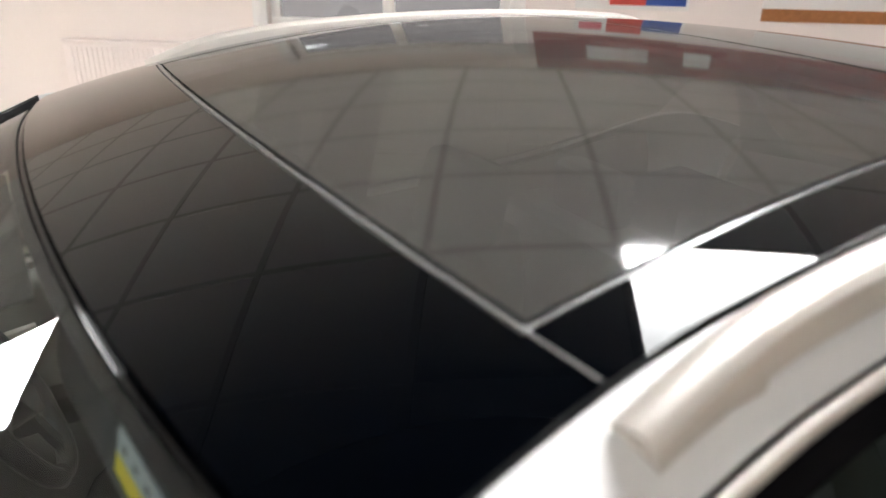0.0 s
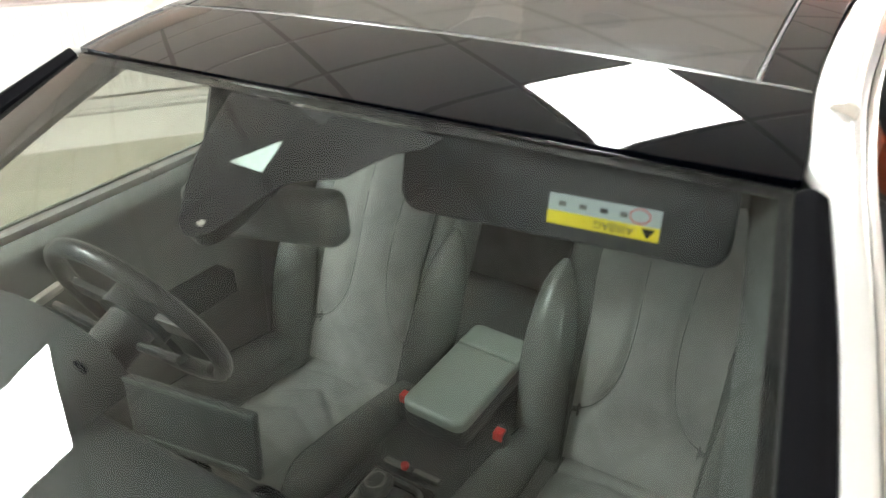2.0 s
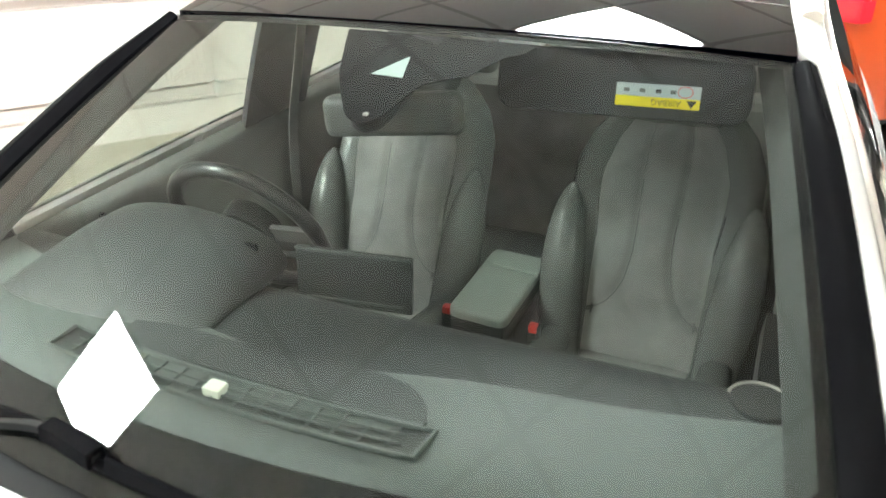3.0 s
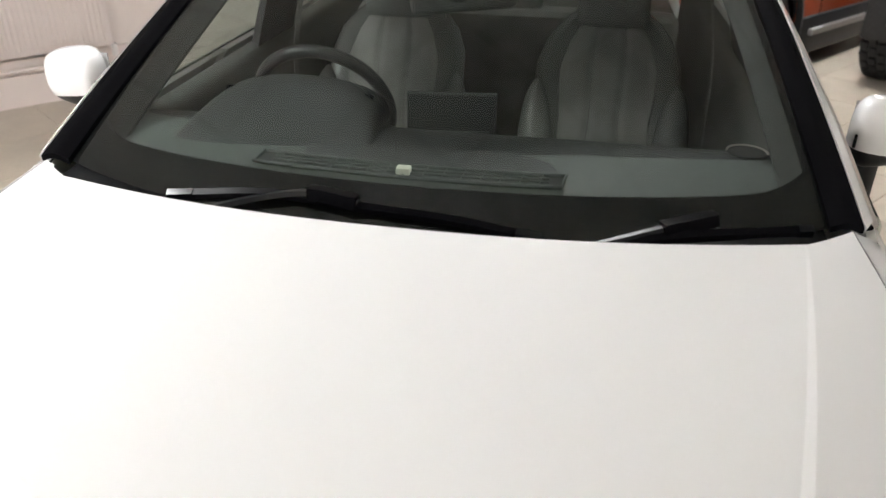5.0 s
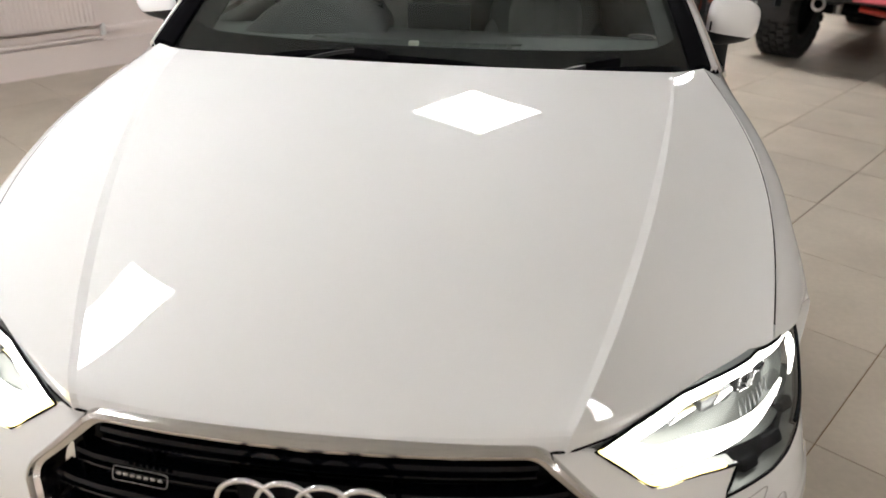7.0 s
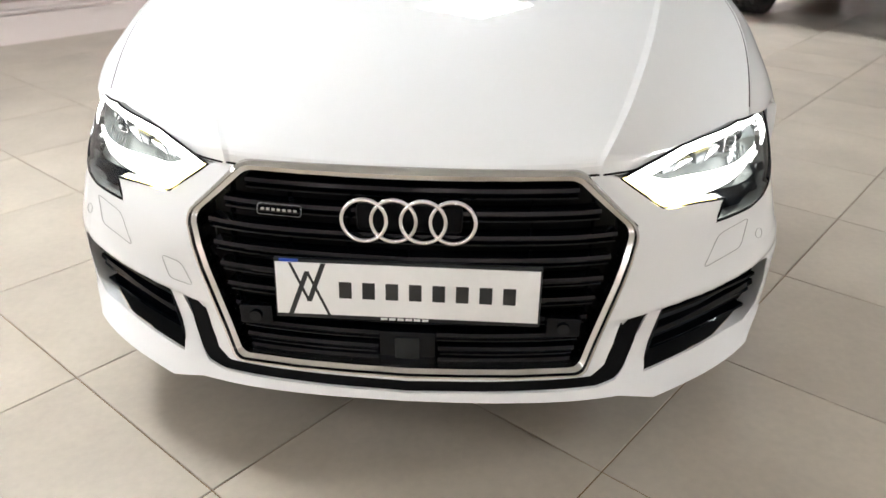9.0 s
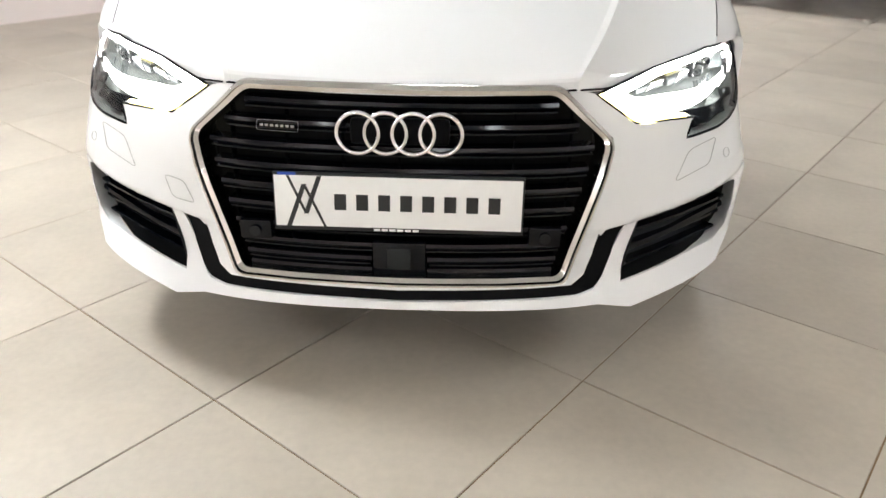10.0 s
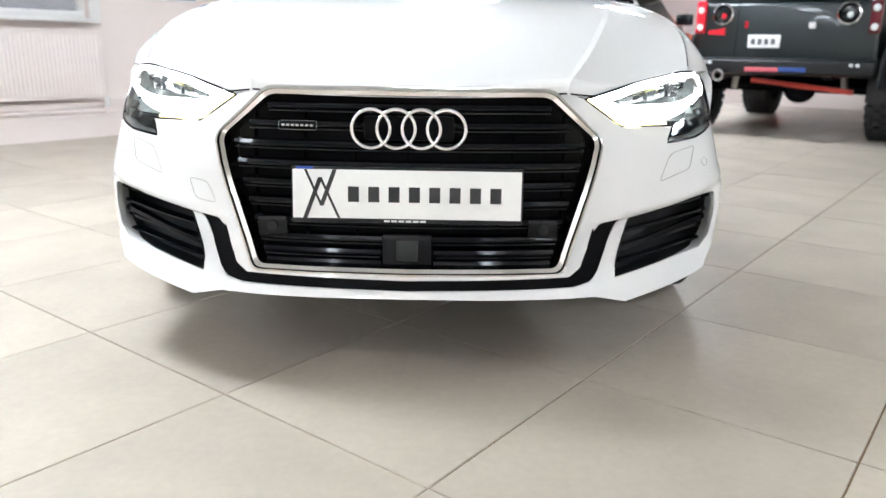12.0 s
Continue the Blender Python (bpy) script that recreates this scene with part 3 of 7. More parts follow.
def number_plate():
    g = thing("number_plate", "white dealer display plate with black emblem and bars", "number plate")
    lean = math.atan2(0.0105, 0.111)
    m = Matrix.Translation((0, -0.0053, 0.4565)) @ Matrix.Rotation(-lean, 4, "X")

    def add(name, bm, material, label=""):
        bm.transform(m)
        return part(name, bm, material, g, label, angle=30)
    add("plate", box(-0.26, 0.26, 0.0, 0.003, -0.0555, 0.0555, 0.001), PLATEW)
    add("backing", box(-0.264, 0.264, 0.004, 0.016, -0.066, 0.0615, 0.003), BLACKPL, "black plate holder showing round the edges")
    add("blue_strip", box(-0.252, -0.214, 0.0025, 0.004, 0.0556, 0.0622), PLATEB, "blue edge of a plate behind")

    def stroke(x0, z0, x1, z1, w=0.0085):
        d = np.array((x1 - x0, z1 - z0))
        d /= np.linalg.norm(d)
        h = w / 2 / abs(d[1])
        return slab([(x0 - h, -0.0004, z0), (x0 + h, -0.0004, z0), (x1 + h, -0.0004, z1), (x1 - h, -0.0004, z1)], (0, 0.0003, 0))
    # mark of a V laid over an A, each with one bold and one light stroke
    for k, q in enumerate(((-0.2306, 0.0553, -0.1945, -0.027, 0.0055), (-0.164, 0.0553, -0.1945, -0.027, 0.0095),
                           (-0.1965, 0.0376, -0.2320, -0.0553, 0.0095), (-0.1965, 0.0376, -0.1545, -0.0553, 0.0055))):
        bm = stroke(*q)
        bmesh.ops.translate(bm, vec=(0, -0.0002 * k, 0), verts=bm.verts)
        add("emblem_stroke", bm, PLATEK)
    # the dealer's lettering as plain bars
    for k in range(8):
        x = -0.134 + k * 0.0462
        add("bar", box(x, x + 0.025, -0.0008, 0.0005, -0.0175, 0.0175), PLATEK)
    for k in range(6):
        add("small_bar", box(-0.052 + k * 0.0165, -0.039 + k * 0.0165, 0.003, 0.0042, -0.0636, -0.0590), PLATEW)
    return g


def headlamp(s):
    poly = LENS_POLY
    fine = []
    for k in range(len(poly)):
        p, q = np.array(poly[k]), np.array(poly[(k + 1) % len(poly)])
        fine += [tuple(p + (q - p) * t) for t in np.linspace(0, 1, 6)[:-1]]
    bm = skin([poly], 0.001, 0.025, both=False)
    if s < 0:
        bmesh.ops.scale(bm, vec=(-1, 1, 1), verts=bm.verts)
        bmesh.ops.reverse_faces(bm, faces=bm.faces)
    h = part("headlamp", bm, LENS, car, "lit wedge-shaped clear headlamp")
    h.visible_shadow = False

    def at(x, z, off):
        return nose(s * x, z, off)
    # dark housing wall round the rim and behind
    bm = bmesh.new()
    rim = [at(x, z, -0.004) for x, z in fine]
    back = [at(0.65 + (x - 0.65) * 0.93, 0.65 + (z - 0.65) * 0.85, -0.06) for x, z in fine]
    for k in range(len(fine)):
        j = (k + 1) % len(fine)
        bm.faces.new([bm.verts.new(q) for q in (rim[k], rim[j], back[j], back[k])])
    bm.faces.new([bm.verts.new(q) for q in back])
    bm.normal_update()
    bmesh.ops.triangulate(bm, faces=[f for f in bm.faces if len(f.verts) > 4])
    weld(bm)
    part("housing", bm, LAMPSILVER, h, "silvered lamp housing lit by the light guides", angle=20)
    part("rim", tube([at(x, z, -0.001) for x, z in fine], 0.0032, 6, True), BLACKTRIM, h, "black rim of the lens")
    # light guide: upper brow, inner corner and lower edge
    def strip(name, line, w, material, off=-0.012, label="", thin=1.0):
        path = [at(x, z, off) for x, z in [(float(a), float(b)) for a, b, _ in cr([(p[0], p[1], 0) for p in line], 26)]]
        part(name, sweep(path, [(-0.006, -w / 2), (0.006, -w / 2), (0.006, w / 2), (-0.006, w / 2)], scale=[1 - (1 - thin) * max(0.0, (i - 12) / 13) ** 1.5 for i in range(26)]), material, h, label)
    strip("light_guide", [(0.456, 0.6605), (0.53, 0.6755), (0.63, 0.698), (0.74, 0.7148), (0.824, 0.7205)], 0.017, DRL, off=-0.006, thin=0.6, label="glowing white upper light guide")
    strip("light_guide", [(0.462, 0.657), (0.525, 0.633), (0.58, 0.632), (0.645, 0.634), (0.71, 0.643), (0.795, 0.666)], 0.042, DRL, thin=0.3, label="glowing white lower light guide")
    strip("reflector_edge", [(0.758, 0.646), (0.795, 0.660), (0.812, 0.68), (0.818, 0.708)], 0.007, CHROME, label="bright inner reflector edge")
    strip("light_guide", [(0.827, 0.716), (0.829, 0.700), (0.823, 0.682), (0.808, 0.668)], 0.006, DRL, off=-0.006, thin=0.5, label="glowing white outer light guide")
    strip("edge_guide", [(0.440, 0.666), (0.475, 0.640), (0.517, 0.6105), (0.58, 0.6085), (0.640, 0.6085)], 0.010, DRLWARM, -0.0035, "thin yellow-white lower edge")
    strip("edge_guide", [(0.50, 0.664), (0.58, 0.680), (0.68, 0.694)], 0.003, DRLWARM, -0.02)
    # two shallow grey chambers inside, one large dark projector outside
    for x, z, w, hh in ((0.590, 0.662, 0.040, 0.010), (0.672, 0.674, 0.034, 0.013)):
        c = at(x, z, -0.040)
        b = box(-w, w, -0.012, 0.02, -hh, hh, 0.006)
        turn = Matrix.Translation(c) @ Matrix.Rotation(s * (0.45 + (x - 0.5)), 4, "Z") @ Matrix.Rotation(-s * 0.14, 4, "Y")
        b.transform(turn)
        mod = part("lamp_module", b, LAMPBODY, h, "shallow grey lamp chamber")
        b = slab([(-w * 0.35, -0.014, -hh * 0.7), (w * 0.05, -0.014, hh * 0.8), (w * 0.9, -0.014, hh * 0.8), (w * 0.9, -0.014, hh * 0.4)], (0, 0.003, 0))
        b.transform(turn @ (Matrix.Scale(s, 4, (1, 0, 0))))
        part("facet", b, CHROME, mod, smooth=False)
    for x, z, w in ((0.745, 0.684, 0.021), (0.787, 0.694, 0.019)):
        turn = Matrix.Translation(at(x, z, -0.042)) @ Matrix.Rotation(s * (0.45 + (x - 0.5)), 4, "Z")
        b = box(-w, w, -0.012, 0.02, -0.019, 0.019, 0.006)
        b.transform(turn)
        mod = part("lamp_module", b, LAMPDARK, h, "dark projector module with bright edges")
        b = tube([turn @ Vector((q[0], -0.013, q[1])) for q in round_poly([(-w + 0.003, -0.016), (w - 0.003, -0.016), (w - 0.003, 0.016), (-w + 0.003, 0.016)], 0.006)], 0.0012, 6, True)
        part("module_edge", b, CHROME, mod)
        b = cyl((0, -0.019, 0), (0, -0.010, 0), 0.0085, 20, 0.012)
        b.transform(turn)
        part("module_lens", b, GLOSSBLACK, mod)
    # black outer edge of the lamp, from the upper tip down to the pocket
    strip("outer_edge", [(0.843, 0.716), (0.840, 0.685), (0.832, 0.650), (0.818, 0.622), (0.790, 0.602)], 0.016, GLOSSBLACK, off=-0.005, label="black outer edge of the lamp")
    for k in range(7):
        x = 0.71 + 0.012 * k
        a, b2 = at(x, 0.642 + 0.01 * k / 6, -0.030), at(x + 0.004, 0.662 + 0.01 * k / 6, -0.030)
        part("fin", tube([a, b2], 0.0016, 6), LAMPBODY, h)
    pocket = grid([[at(x, z + 0.10 * max(0.0, x - 0.74), -0.024) for x in np.linspace(0.64, 0.825, 10)] for z in (0.568, 0.590, 0.612)])
    part("pocket", pocket, GLOSSBLACK, h, "black lower pocket of the lamp")
    # lower pocket: dark indicator reflector with two bright facets
    for k, (x, z, w) in enumerate(((0.690, 0.588, 0.020), (0.745, 0.602, 0.022), (0.795, 0.625, 0.016))):
        c = at(x, z, -0.018)
        b = box(-w, w, -0.008, 0.008, -0.011, 0.011, 0.005)
        b.transform(Matrix.Translation(c) @ Matrix.Rotation(s * (0.5 + (x - 0.5)), 4, "Z") @ Matrix.Rotation(-0.5, 4, "X"))
        part("indicator", b, GLOSSBLACK, h, "black lower indicator reflector")
    return h


# slope of the bonnet's middle line: steep at the nose, nearly even further back, turned up at the cowl
SLOPE_AT = [(0.08, 0.572), (0.1, 0.55), (0.2, 0.452), (0.3, 0.369), (0.4, 0.302), (0.5, 0.247), (0.586, 0.208), (0.7, 0.176), (0.78, 0.157),
            (0.89, 0.141), (0.95, 0.134), (1.0, 0.130), (1.05, 0.128), (1.09, 0.132), (1.137, 0.146)]
SLOPE = np.polyfit([q[0] for q in SLOPE_AT], [q[1] for q in SLOPE_AT], 6)
RISE = np.polyint(SLOPE)


def smooth_line(pts, n, deg=4):
    """n points on a smooth polynomial curve near pts."""
    p = np.array(pts, float)
    d = np.concatenate([[0], np.cumsum(np.linalg.norm(np.diff(p, axis=0), axis=1))])
    d /= d[-1]
    t = np.linspace(0, 1, n)
    w = np.ones(len(p))
    w[0] = w[-1] = 4
    return np.stack([np.polyval(np.polyfit(d, p[:, k], deg, w=w), t) for k in range(3)], axis=1)


def bonnet_mid(y):
    return float(np.polyval(RISE, y) - np.polyval(RISE, 0.08)) + 0.708


def bonnet():
    n = 70
    ys = np.linspace(1.137, 0.085, n - 4)
    mid = [np.array((0, y, bonnet_mid(y))) for y in ys] + [np.array((0, y, z)) for y, z in ((0.074, 0.7035), (0.066, 0.6975), (0.060, 0.690), (0.057, 0.682))]
    k_line = [(0.662, 1.252, 0.957), (0.630, 1.075, 0.9455), (0.592, 0.894, 0.9235), (0.565, 0.77, 0.902), (0.547, 0.69, 0.8845), (0.510, 0.545, 0.850), (0.473, 0.415, 0.8135), (0.443, 0.324, 0.785), (0.406, 0.21, 0.752), (0.366, 0.105, 0.716)]
    k_in = list(smooth_line(k_line, n - 4)) + [np.array(p) for p in ((0.362, 0.097, 0.7115), (0.359, 0.091, 0.706), (0.357, 0.087, 0.699), (0.356, 0.085, 0.690))]
    wide = np.interp(np.linspace(0, 1, n), [0, 0.25, 0.55, 0.8, 1.0], [0.004, 0.011, 0.017, 0.017, 0.010])
    k_out = [p + np.array((w, -0.1 * w, 0.16 * w)) for p, w in zip(k_in, wide)]
    m_line = [(0.712, 1.287, 0.956), (0.708, 0.95, 0.9105), (0.697, 0.82, 0.884), (0.655, 0.62, 0.8385), (0.620, 0.48, 0.798), (0.585, 0.36, 0.759), (0.545, 0.27, 0.728), (0.512, 0.205, 0.703)]
    m1 = list(smooth_line(m_line, n - 4)) + [np.array(p) for p in ((0.509, 0.199, 0.700), (0.507, 0.195, 0.697), (0.505, 0.192, 0.692), (0.504, 0.190, 0.684))]
    g_line = [(0.755, 1.325, 0.955), (0.783, 1.00, 0.900), (0.788, 0.86, 0.873), (0.775, 0.69, 0.834), (0.757, 0.56, 0.801), (0.742, 0.487, 0.780), (0.728, 0.42, 0.757), (0.712, 0.352, 0.733)]
    gap = list(smooth_line(g_line, n - 4)) + [np.array(p) for p in ((0.7105, 0.348, 0.731), (0.7095, 0.345, 0.728), (0.709, 0.343, 0.724), (0.7085, 0.342, 0.716))]
    s1 = np.linspace(0, 1, 24)
    half_in = [[np.array((k[0] * s, c[1] + (k[1] - c[1]) * s ** 2.2, c[2] + (k[2] - c[2]) * (0.75 * s ** 2 + 0.25 * s ** 4))) for s in s1] for c, k in zip(mid, k_in)]
    step = [[a + (b - a) * t for t in np.linspace(0, 1, 4)] for a, b in zip(k_in, k_out)]
    half_out = []
    for a, b, c in zip(k_out, m1, gap):
        q = [np.polyfit([0, 0.5, 1], [a[i], b[i], c[i]], 2) for i in range(3)]
        half_out.append([np.array([np.polyval(q[i], t) for i in range(3)]) for t in np.linspace(0, 1, 18)])
    bm = bmesh.new()
    for rows in (half_in, step, half_out):
        grid(rows, bm)
        grid(flip(rows), bm, True)
    weld(bm, 0.0006)
    for f in bm.faces:
        if f.normal.z < 0:
            f.normal_flip()
    skirt(bm, (0, 0.0, -0.012))
    hood = part("bonnet", bm, WHITE, car, "glossy white bonnet with two sharp creases", angle=9)
    # dark shut lines beside and in front of the bonnet
    front = half_in[-1] + step[-1][1:] + half_out[-1][1:]
    low = np.array((0, -0.0005, -0.008))
    for s in (-1, 1):
        m = np.array((s, 1, 1))
        part("shut_line", tube([(p + np.array((0.002, 0, -0.002))) * m for p in gap[:-4:3]], 0.0011, 6), SHUTLINE, hood)
        part("shut_line", tube([(p + low) * m for p in front[::3]], 0.0022, 6), SEAM, hood)
    return hood


def fender(s):
    f0 = [(0.713, 0.343, 0.728), (0.732, 0.42, 0.755), (0.750, 0.505, 0.783), (0.778, 0.66, 0.826), (0.792, 0.84, 0.868), (0.787, 1.03, 0.904), (0.759, 1.325, 0.953)]
    f1 = [(0.770, 0.415, 0.7285), (0.788, 0.48, 0.750), (0.803, 0.55, 0.772), (0.822, 0.70, 0.806), (0.834, 0.87, 0.845), (0.833, 1.07, 0.880), (0.814, 1.345, 0.922)]
    f2 = [(0.812, 0.505, 0.7205), (0.825, 0.54, 0.729), (0.837, 0.60, 0.740), (0.853, 0.73, 0.762), (0.868, 0.89, 0.795), (0.872, 1.08, 0.825), (0.865, 1.34, 0.862)]
    f3 = [(0.848, 0.56, 0.690), (0.853, 0.60, 0.690), (0.862, 0.66, 0.700), (0.875, 0.76, 0.722), (0.887, 0.90, 0.738), (0.889, 1.09, 0.755), (0.886, 1.33, 0.77)]
    f4 = [(0.851, 0.56, 0.505), (0.860, 0.62, 0.578), (0.872, 0.70, 0.631), (0.885, 0.80, 0.665), (0.888, 0.92, 0.665), (0.890, 1.10, 0.576), (0.888, 1.20, 0.42)]
    f5 = [(0.886, 1.20, 0.42), (0.887, 1.33, 0.60)]
    rows = loft([f0, f1, f2, f3, f4], 40, 30)
    bm = grid(rows)
    grid(loft([[(0.886, 1.33, 0.77), (0.888, 1.34, 0.5), (0.872, 1.35, 0.22)], [(0.888, 1.20, 0.42), (0.886, 1.215, 0.32), (0.87, 1.22, 0.22)]], 10, 6), bm)
    if s < 0:
        bmesh.ops.scale(bm, vec=(-1, 1, 1), verts=bm.verts)
    weld(bm)
    for f in bm.faces:
        if f.normal.x * s + f.normal.z < 0:
            f.normal_flip()
    skirt(bm, (-0.02 * s, 0, -0.008))
    return part("fender", bm, WHITE, car, "glossy white front fender", angle=30)


def wheel(x, y, s):
    w = part("wheel", cyl((x - 0.10 * s, y, 0.318), (x + 0.09 * s, y, 0.318), 0.318, 48), RUBBER, car, "black road tyre on a multi-spoke alloy rim")
    rim = part("rim", cyl((x + 0.04 * s, y, 0.318), (x + 0.094 * s, y, 0.318), 0.228, 48), SEAM, w)
    bm = bmesh.new()
    for k in range(10):
        a = 2 * math.pi * k / 10
        c, q = math.cos(a), math.sin(a)
        join(bm, tube([(x + 0.098 * s, y + 0.03 * c, 0.318 + 0.03 * q), (x + 0.092 * s, y + 0.22 * c, 0.318 + 0.22 * q)], 0.012, 8))
    join(bm, cyl((x + 0.08 * s, y, 0.318), (x + 0.104 * s, y, 0.318), 0.05, 24))
    path = [(x + 0.09 * s, y + 0.222 * math.cos(a), 0.318 + 0.222 * math.sin(a)) for a in np.linspace(0, 2 * math.pi, 49)[:-1]]
    join(bm, sweep(path, disc(0.010, 8), True, up=(1, 0, 0)))
    part("spokes", bm, ALLOY, w, "silver alloy spokes")
    return w


# roof: a smooth shell, x across and y backwards
ROOF = list(np.polyfit(np.array([1.966, 2.184, 2.207, 2.30, 2.40, 2.50, 2.60, 2.90, 3.30, 3.72]) - 2.5,
                        [1.346, 1.392, 1.398, 1.417, 1.4285, 1.437, 1.441, 1.439, 1.414, 1.360], 4))


def crown(s):
    return 0.75 * s * s + 0.25 * s ** 4


def roof_z(x, y):
    k = crown(x / 0.6)
    return float(np.polyval(ROOF, y - 0.05 * k - 2.5)) - 0.028 * k


def roof_edge(y):
    return float(np.interp(y, [2.04, 2.10, 2.20, 2.30, 2.5, 2.9, 3.3, 3.72], [0.601, 0.595, 0.580, 0.571, 0.567, 0.563, 0.552, 0.530]))


def sun_edge(y):
    """Half width of the sunroof."""
    return float(np.interp(y, [2.2, 2.6, 3.0, 3.72], [0.507, 0.492, 0.486, 0.455]))


def roof_front(x):
    return 1.976 + 0.068 * crown(x / 0.6)


def roof_seam(x):
    return 2.184 + 0.048 * crown(x / 0.6)


def at_y(line, y):
    p = np.array(cr(line, 120))
    return np.array([np.interp(y, p[:, 1], p[:, k]) for k in range(3)])


def roof():
    def sheet(name, label, x0, x1, y0, y1, nx, ny, material=BLACKROOF):
        """Panel between the lines x0(y), x1(y) and y0(x), y1(x)."""
        rows = []
        for j in range(ny):
            row = []
            for i in range(nx):
                t, s = j / (ny - 1), i / (nx - 1)
                ym = 2.2
                for _ in range(6):
                    x = x0(ym) + (x1(ym) - x0(ym)) * s
                    ym = y0(x) + (y1(x) - y0(x)) * t
                row.append(np.array((x, ym, roof_z(x, ym))))
            rows.append(row)
        bm = grid(rows)
        weld(bm, 0.0003)
        for f in bm.faces:
            if f.normal.z < 0:
                f.normal_flip()
        skirt(bm, (0, 0, -0.010))
        return part(name, bm, material, car, label, angle=40)
    sheet("roof_front_panel", "gloss black glass panel over the windscreen", lambda y: -roof_edge(y), roof_edge, roof_front, lambda x: roof_seam(x) - 0.006, 61, 14)
    sheet("sunroof", "dusty black sliding glass roof panel", lambda y: -sun_edge(y), sun_edge, lambda x: roof_seam(x) + 0.006, lambda x: 2.98, 53, 41, SUNGLASS)
    sheet("roof_rear_panel", "gloss black rear roof panel", lambda y: -sun_edge(y), sun_edge, lambda x: 2.992, lambda x: 3.72, 41, 24, SUNGLASS)
    for s in (-1, 1):
        a, b = (lambda y: sun_edge(y) + 0.010), roof_edge
        if s < 0:
            a, b = (lambda y: -roof_edge(y)), (lambda y: -sun_edge(y) - 0.010)
        sheet("roof_side_strip", "gloss black strip beside the sunroof", a, b, lambda x: roof_seam(x) - 0.0055, lambda x: 3.40, 9, 50)
        path = [np.array((s * (sun_edge(y) + 0.005), y, roof_z(sun_edge(y) + 0.005, y) - 0.004)) for y in np.linspace(roof_seam(0.5), 2.985, 40)]
        part("seal", tube(path, 0.0036, 8), SEALGREY, car, "grey rubber seal along the sunroof")
    path = [np.array((x, roof_seam(x), roof_z(x, roof_seam(x)) - 0.004)) for x in np.linspace(-0.574, 0.574, 50)]
    part("seal", tube(path, 0.0046, 8), SEALGREY, car, "grey rubber seal in front of the sunroof")
    for x0, x1, y0, y1 in ((-0.58, 0.58, 2.07, 2.235), (-0.58, 0.58, 2.955, 3.03), (-0.58, 0.58, 3.62, 3.70), (-0.58, -0.475, 2.24, 3.62), (0.475, 0.58, 2.24, 3.62)):
        rows = [[np.array((x, y, roof_z(x, y) - 0.035)) for x in np.linspace(x0, x1, 20)] for y in np.linspace(y0, y1, 14)]
        part("headliner", grid(rows), HEADLINER, car, "grey cloth headlining")


SEALGREY = mat("rubber_seal", (0.20, 0.20, 0.20), 0.22, metal=0.6, grain=0.1)
HEADLINER = mat("headliner_cloth", (0.22, 0.23, 0.22), 0.9, grain=0.12, grain_scale=300)

# windscreen: centre line and edge line, from the foot up
WS_C = [(0, 1.190, 0.940), (0, 1.575, 1.166), (0, 1.966, 1.344)]
WS_E = [(0.725, 1.358, 0.944), (0.664, 1.690, 1.140), (0.594, 2.032, 1.316)]
WS_CP = [np.polyfit([0, 0.5, 1], [p[k] for p in WS_C], 2) for k in range(3)]
WS_EP = [np.polyfit([0, 0.5, 1], [p[k] for p in WS_E], 2) for k in range(3)]


def ws(fx, fy, down=0.0):
    """Point on the windscreen: fx across from -1 to 1, fy up from 0 to 1, down metres under the glass."""
    c = [float(np.polyval(q, fy)) for q in WS_CP]
    e = [float(np.polyval(q, fy)) for q in WS_EP]
    k = crown(fx)
    return np.array((e[0] * fx, c[1] + (e[1] - c[1]) * k + 0.45 * down, c[2] + (e[2] - c[2]) * k - 0.89 * down))


def ws_at(x, y, down=0.0):
    """Point on the windscreen over the plan point x, y."""
    lo, hi = -0.1, 1.1
    for _ in range(40):
        m = (lo + hi) / 2
        p = ws(x / float(np.polyval(WS_EP[0], m)), m)
        lo, hi = (m, hi) if p[1] < y else (lo, m)
    return p + np.array((0, 0.45 * down, -0.89 * down))


def windscreen():
    bm = grid([[ws(fx, fy) for fx in np.linspace(-1, 1, 61)] for fy in np.linspace(0, 1, 40)])
    w = part("windscreen", weld(bm, 0.0003), WSGLASS, car, "clear slightly green windscreen reflecting the ceiling grid")
    w.visible_shadow = False
    # printed black border under the glass
    bm = bmesh.new()
    n = np.linspace(-1, 1, 61)

    def inner(x):
        return 0.108 + 0.05 * max(0.0, (abs(x) - 0.80) / 0.2) ** 3
    grid([[ws(x, 0.0, 0.004) for x in n], [ws(x * 0.978, inner(x * 0.978) * 0.5, 0.004) for x in n], [ws(x * 0.978, inner(x), 0.004) for x in n]], bm)
    for s in (-1, 1):
        v = np.linspace(0, 1, 41)
        grid([[ws(s, y, 0.004) for y in v], [ws(s * 0.978, y, 0.004) for y in v]], bm)
    grid([[ws(x, 1.0, 0.004) for x in n], [ws(x, 0.985, 0.004) for x in n]], bm)
    part("printed_border", weld(bm), SEAM, w, "black printed border of the windscreen")
    path = [ws(x, 1.0) + np.array((0, 0.006, -0.004)) for x in np.linspace(-1, 1, 60)]
    part("seal", tube(path, 0.0045, 12), SEALBLACK, w, "glossy black seal above the windscreen")
    return w


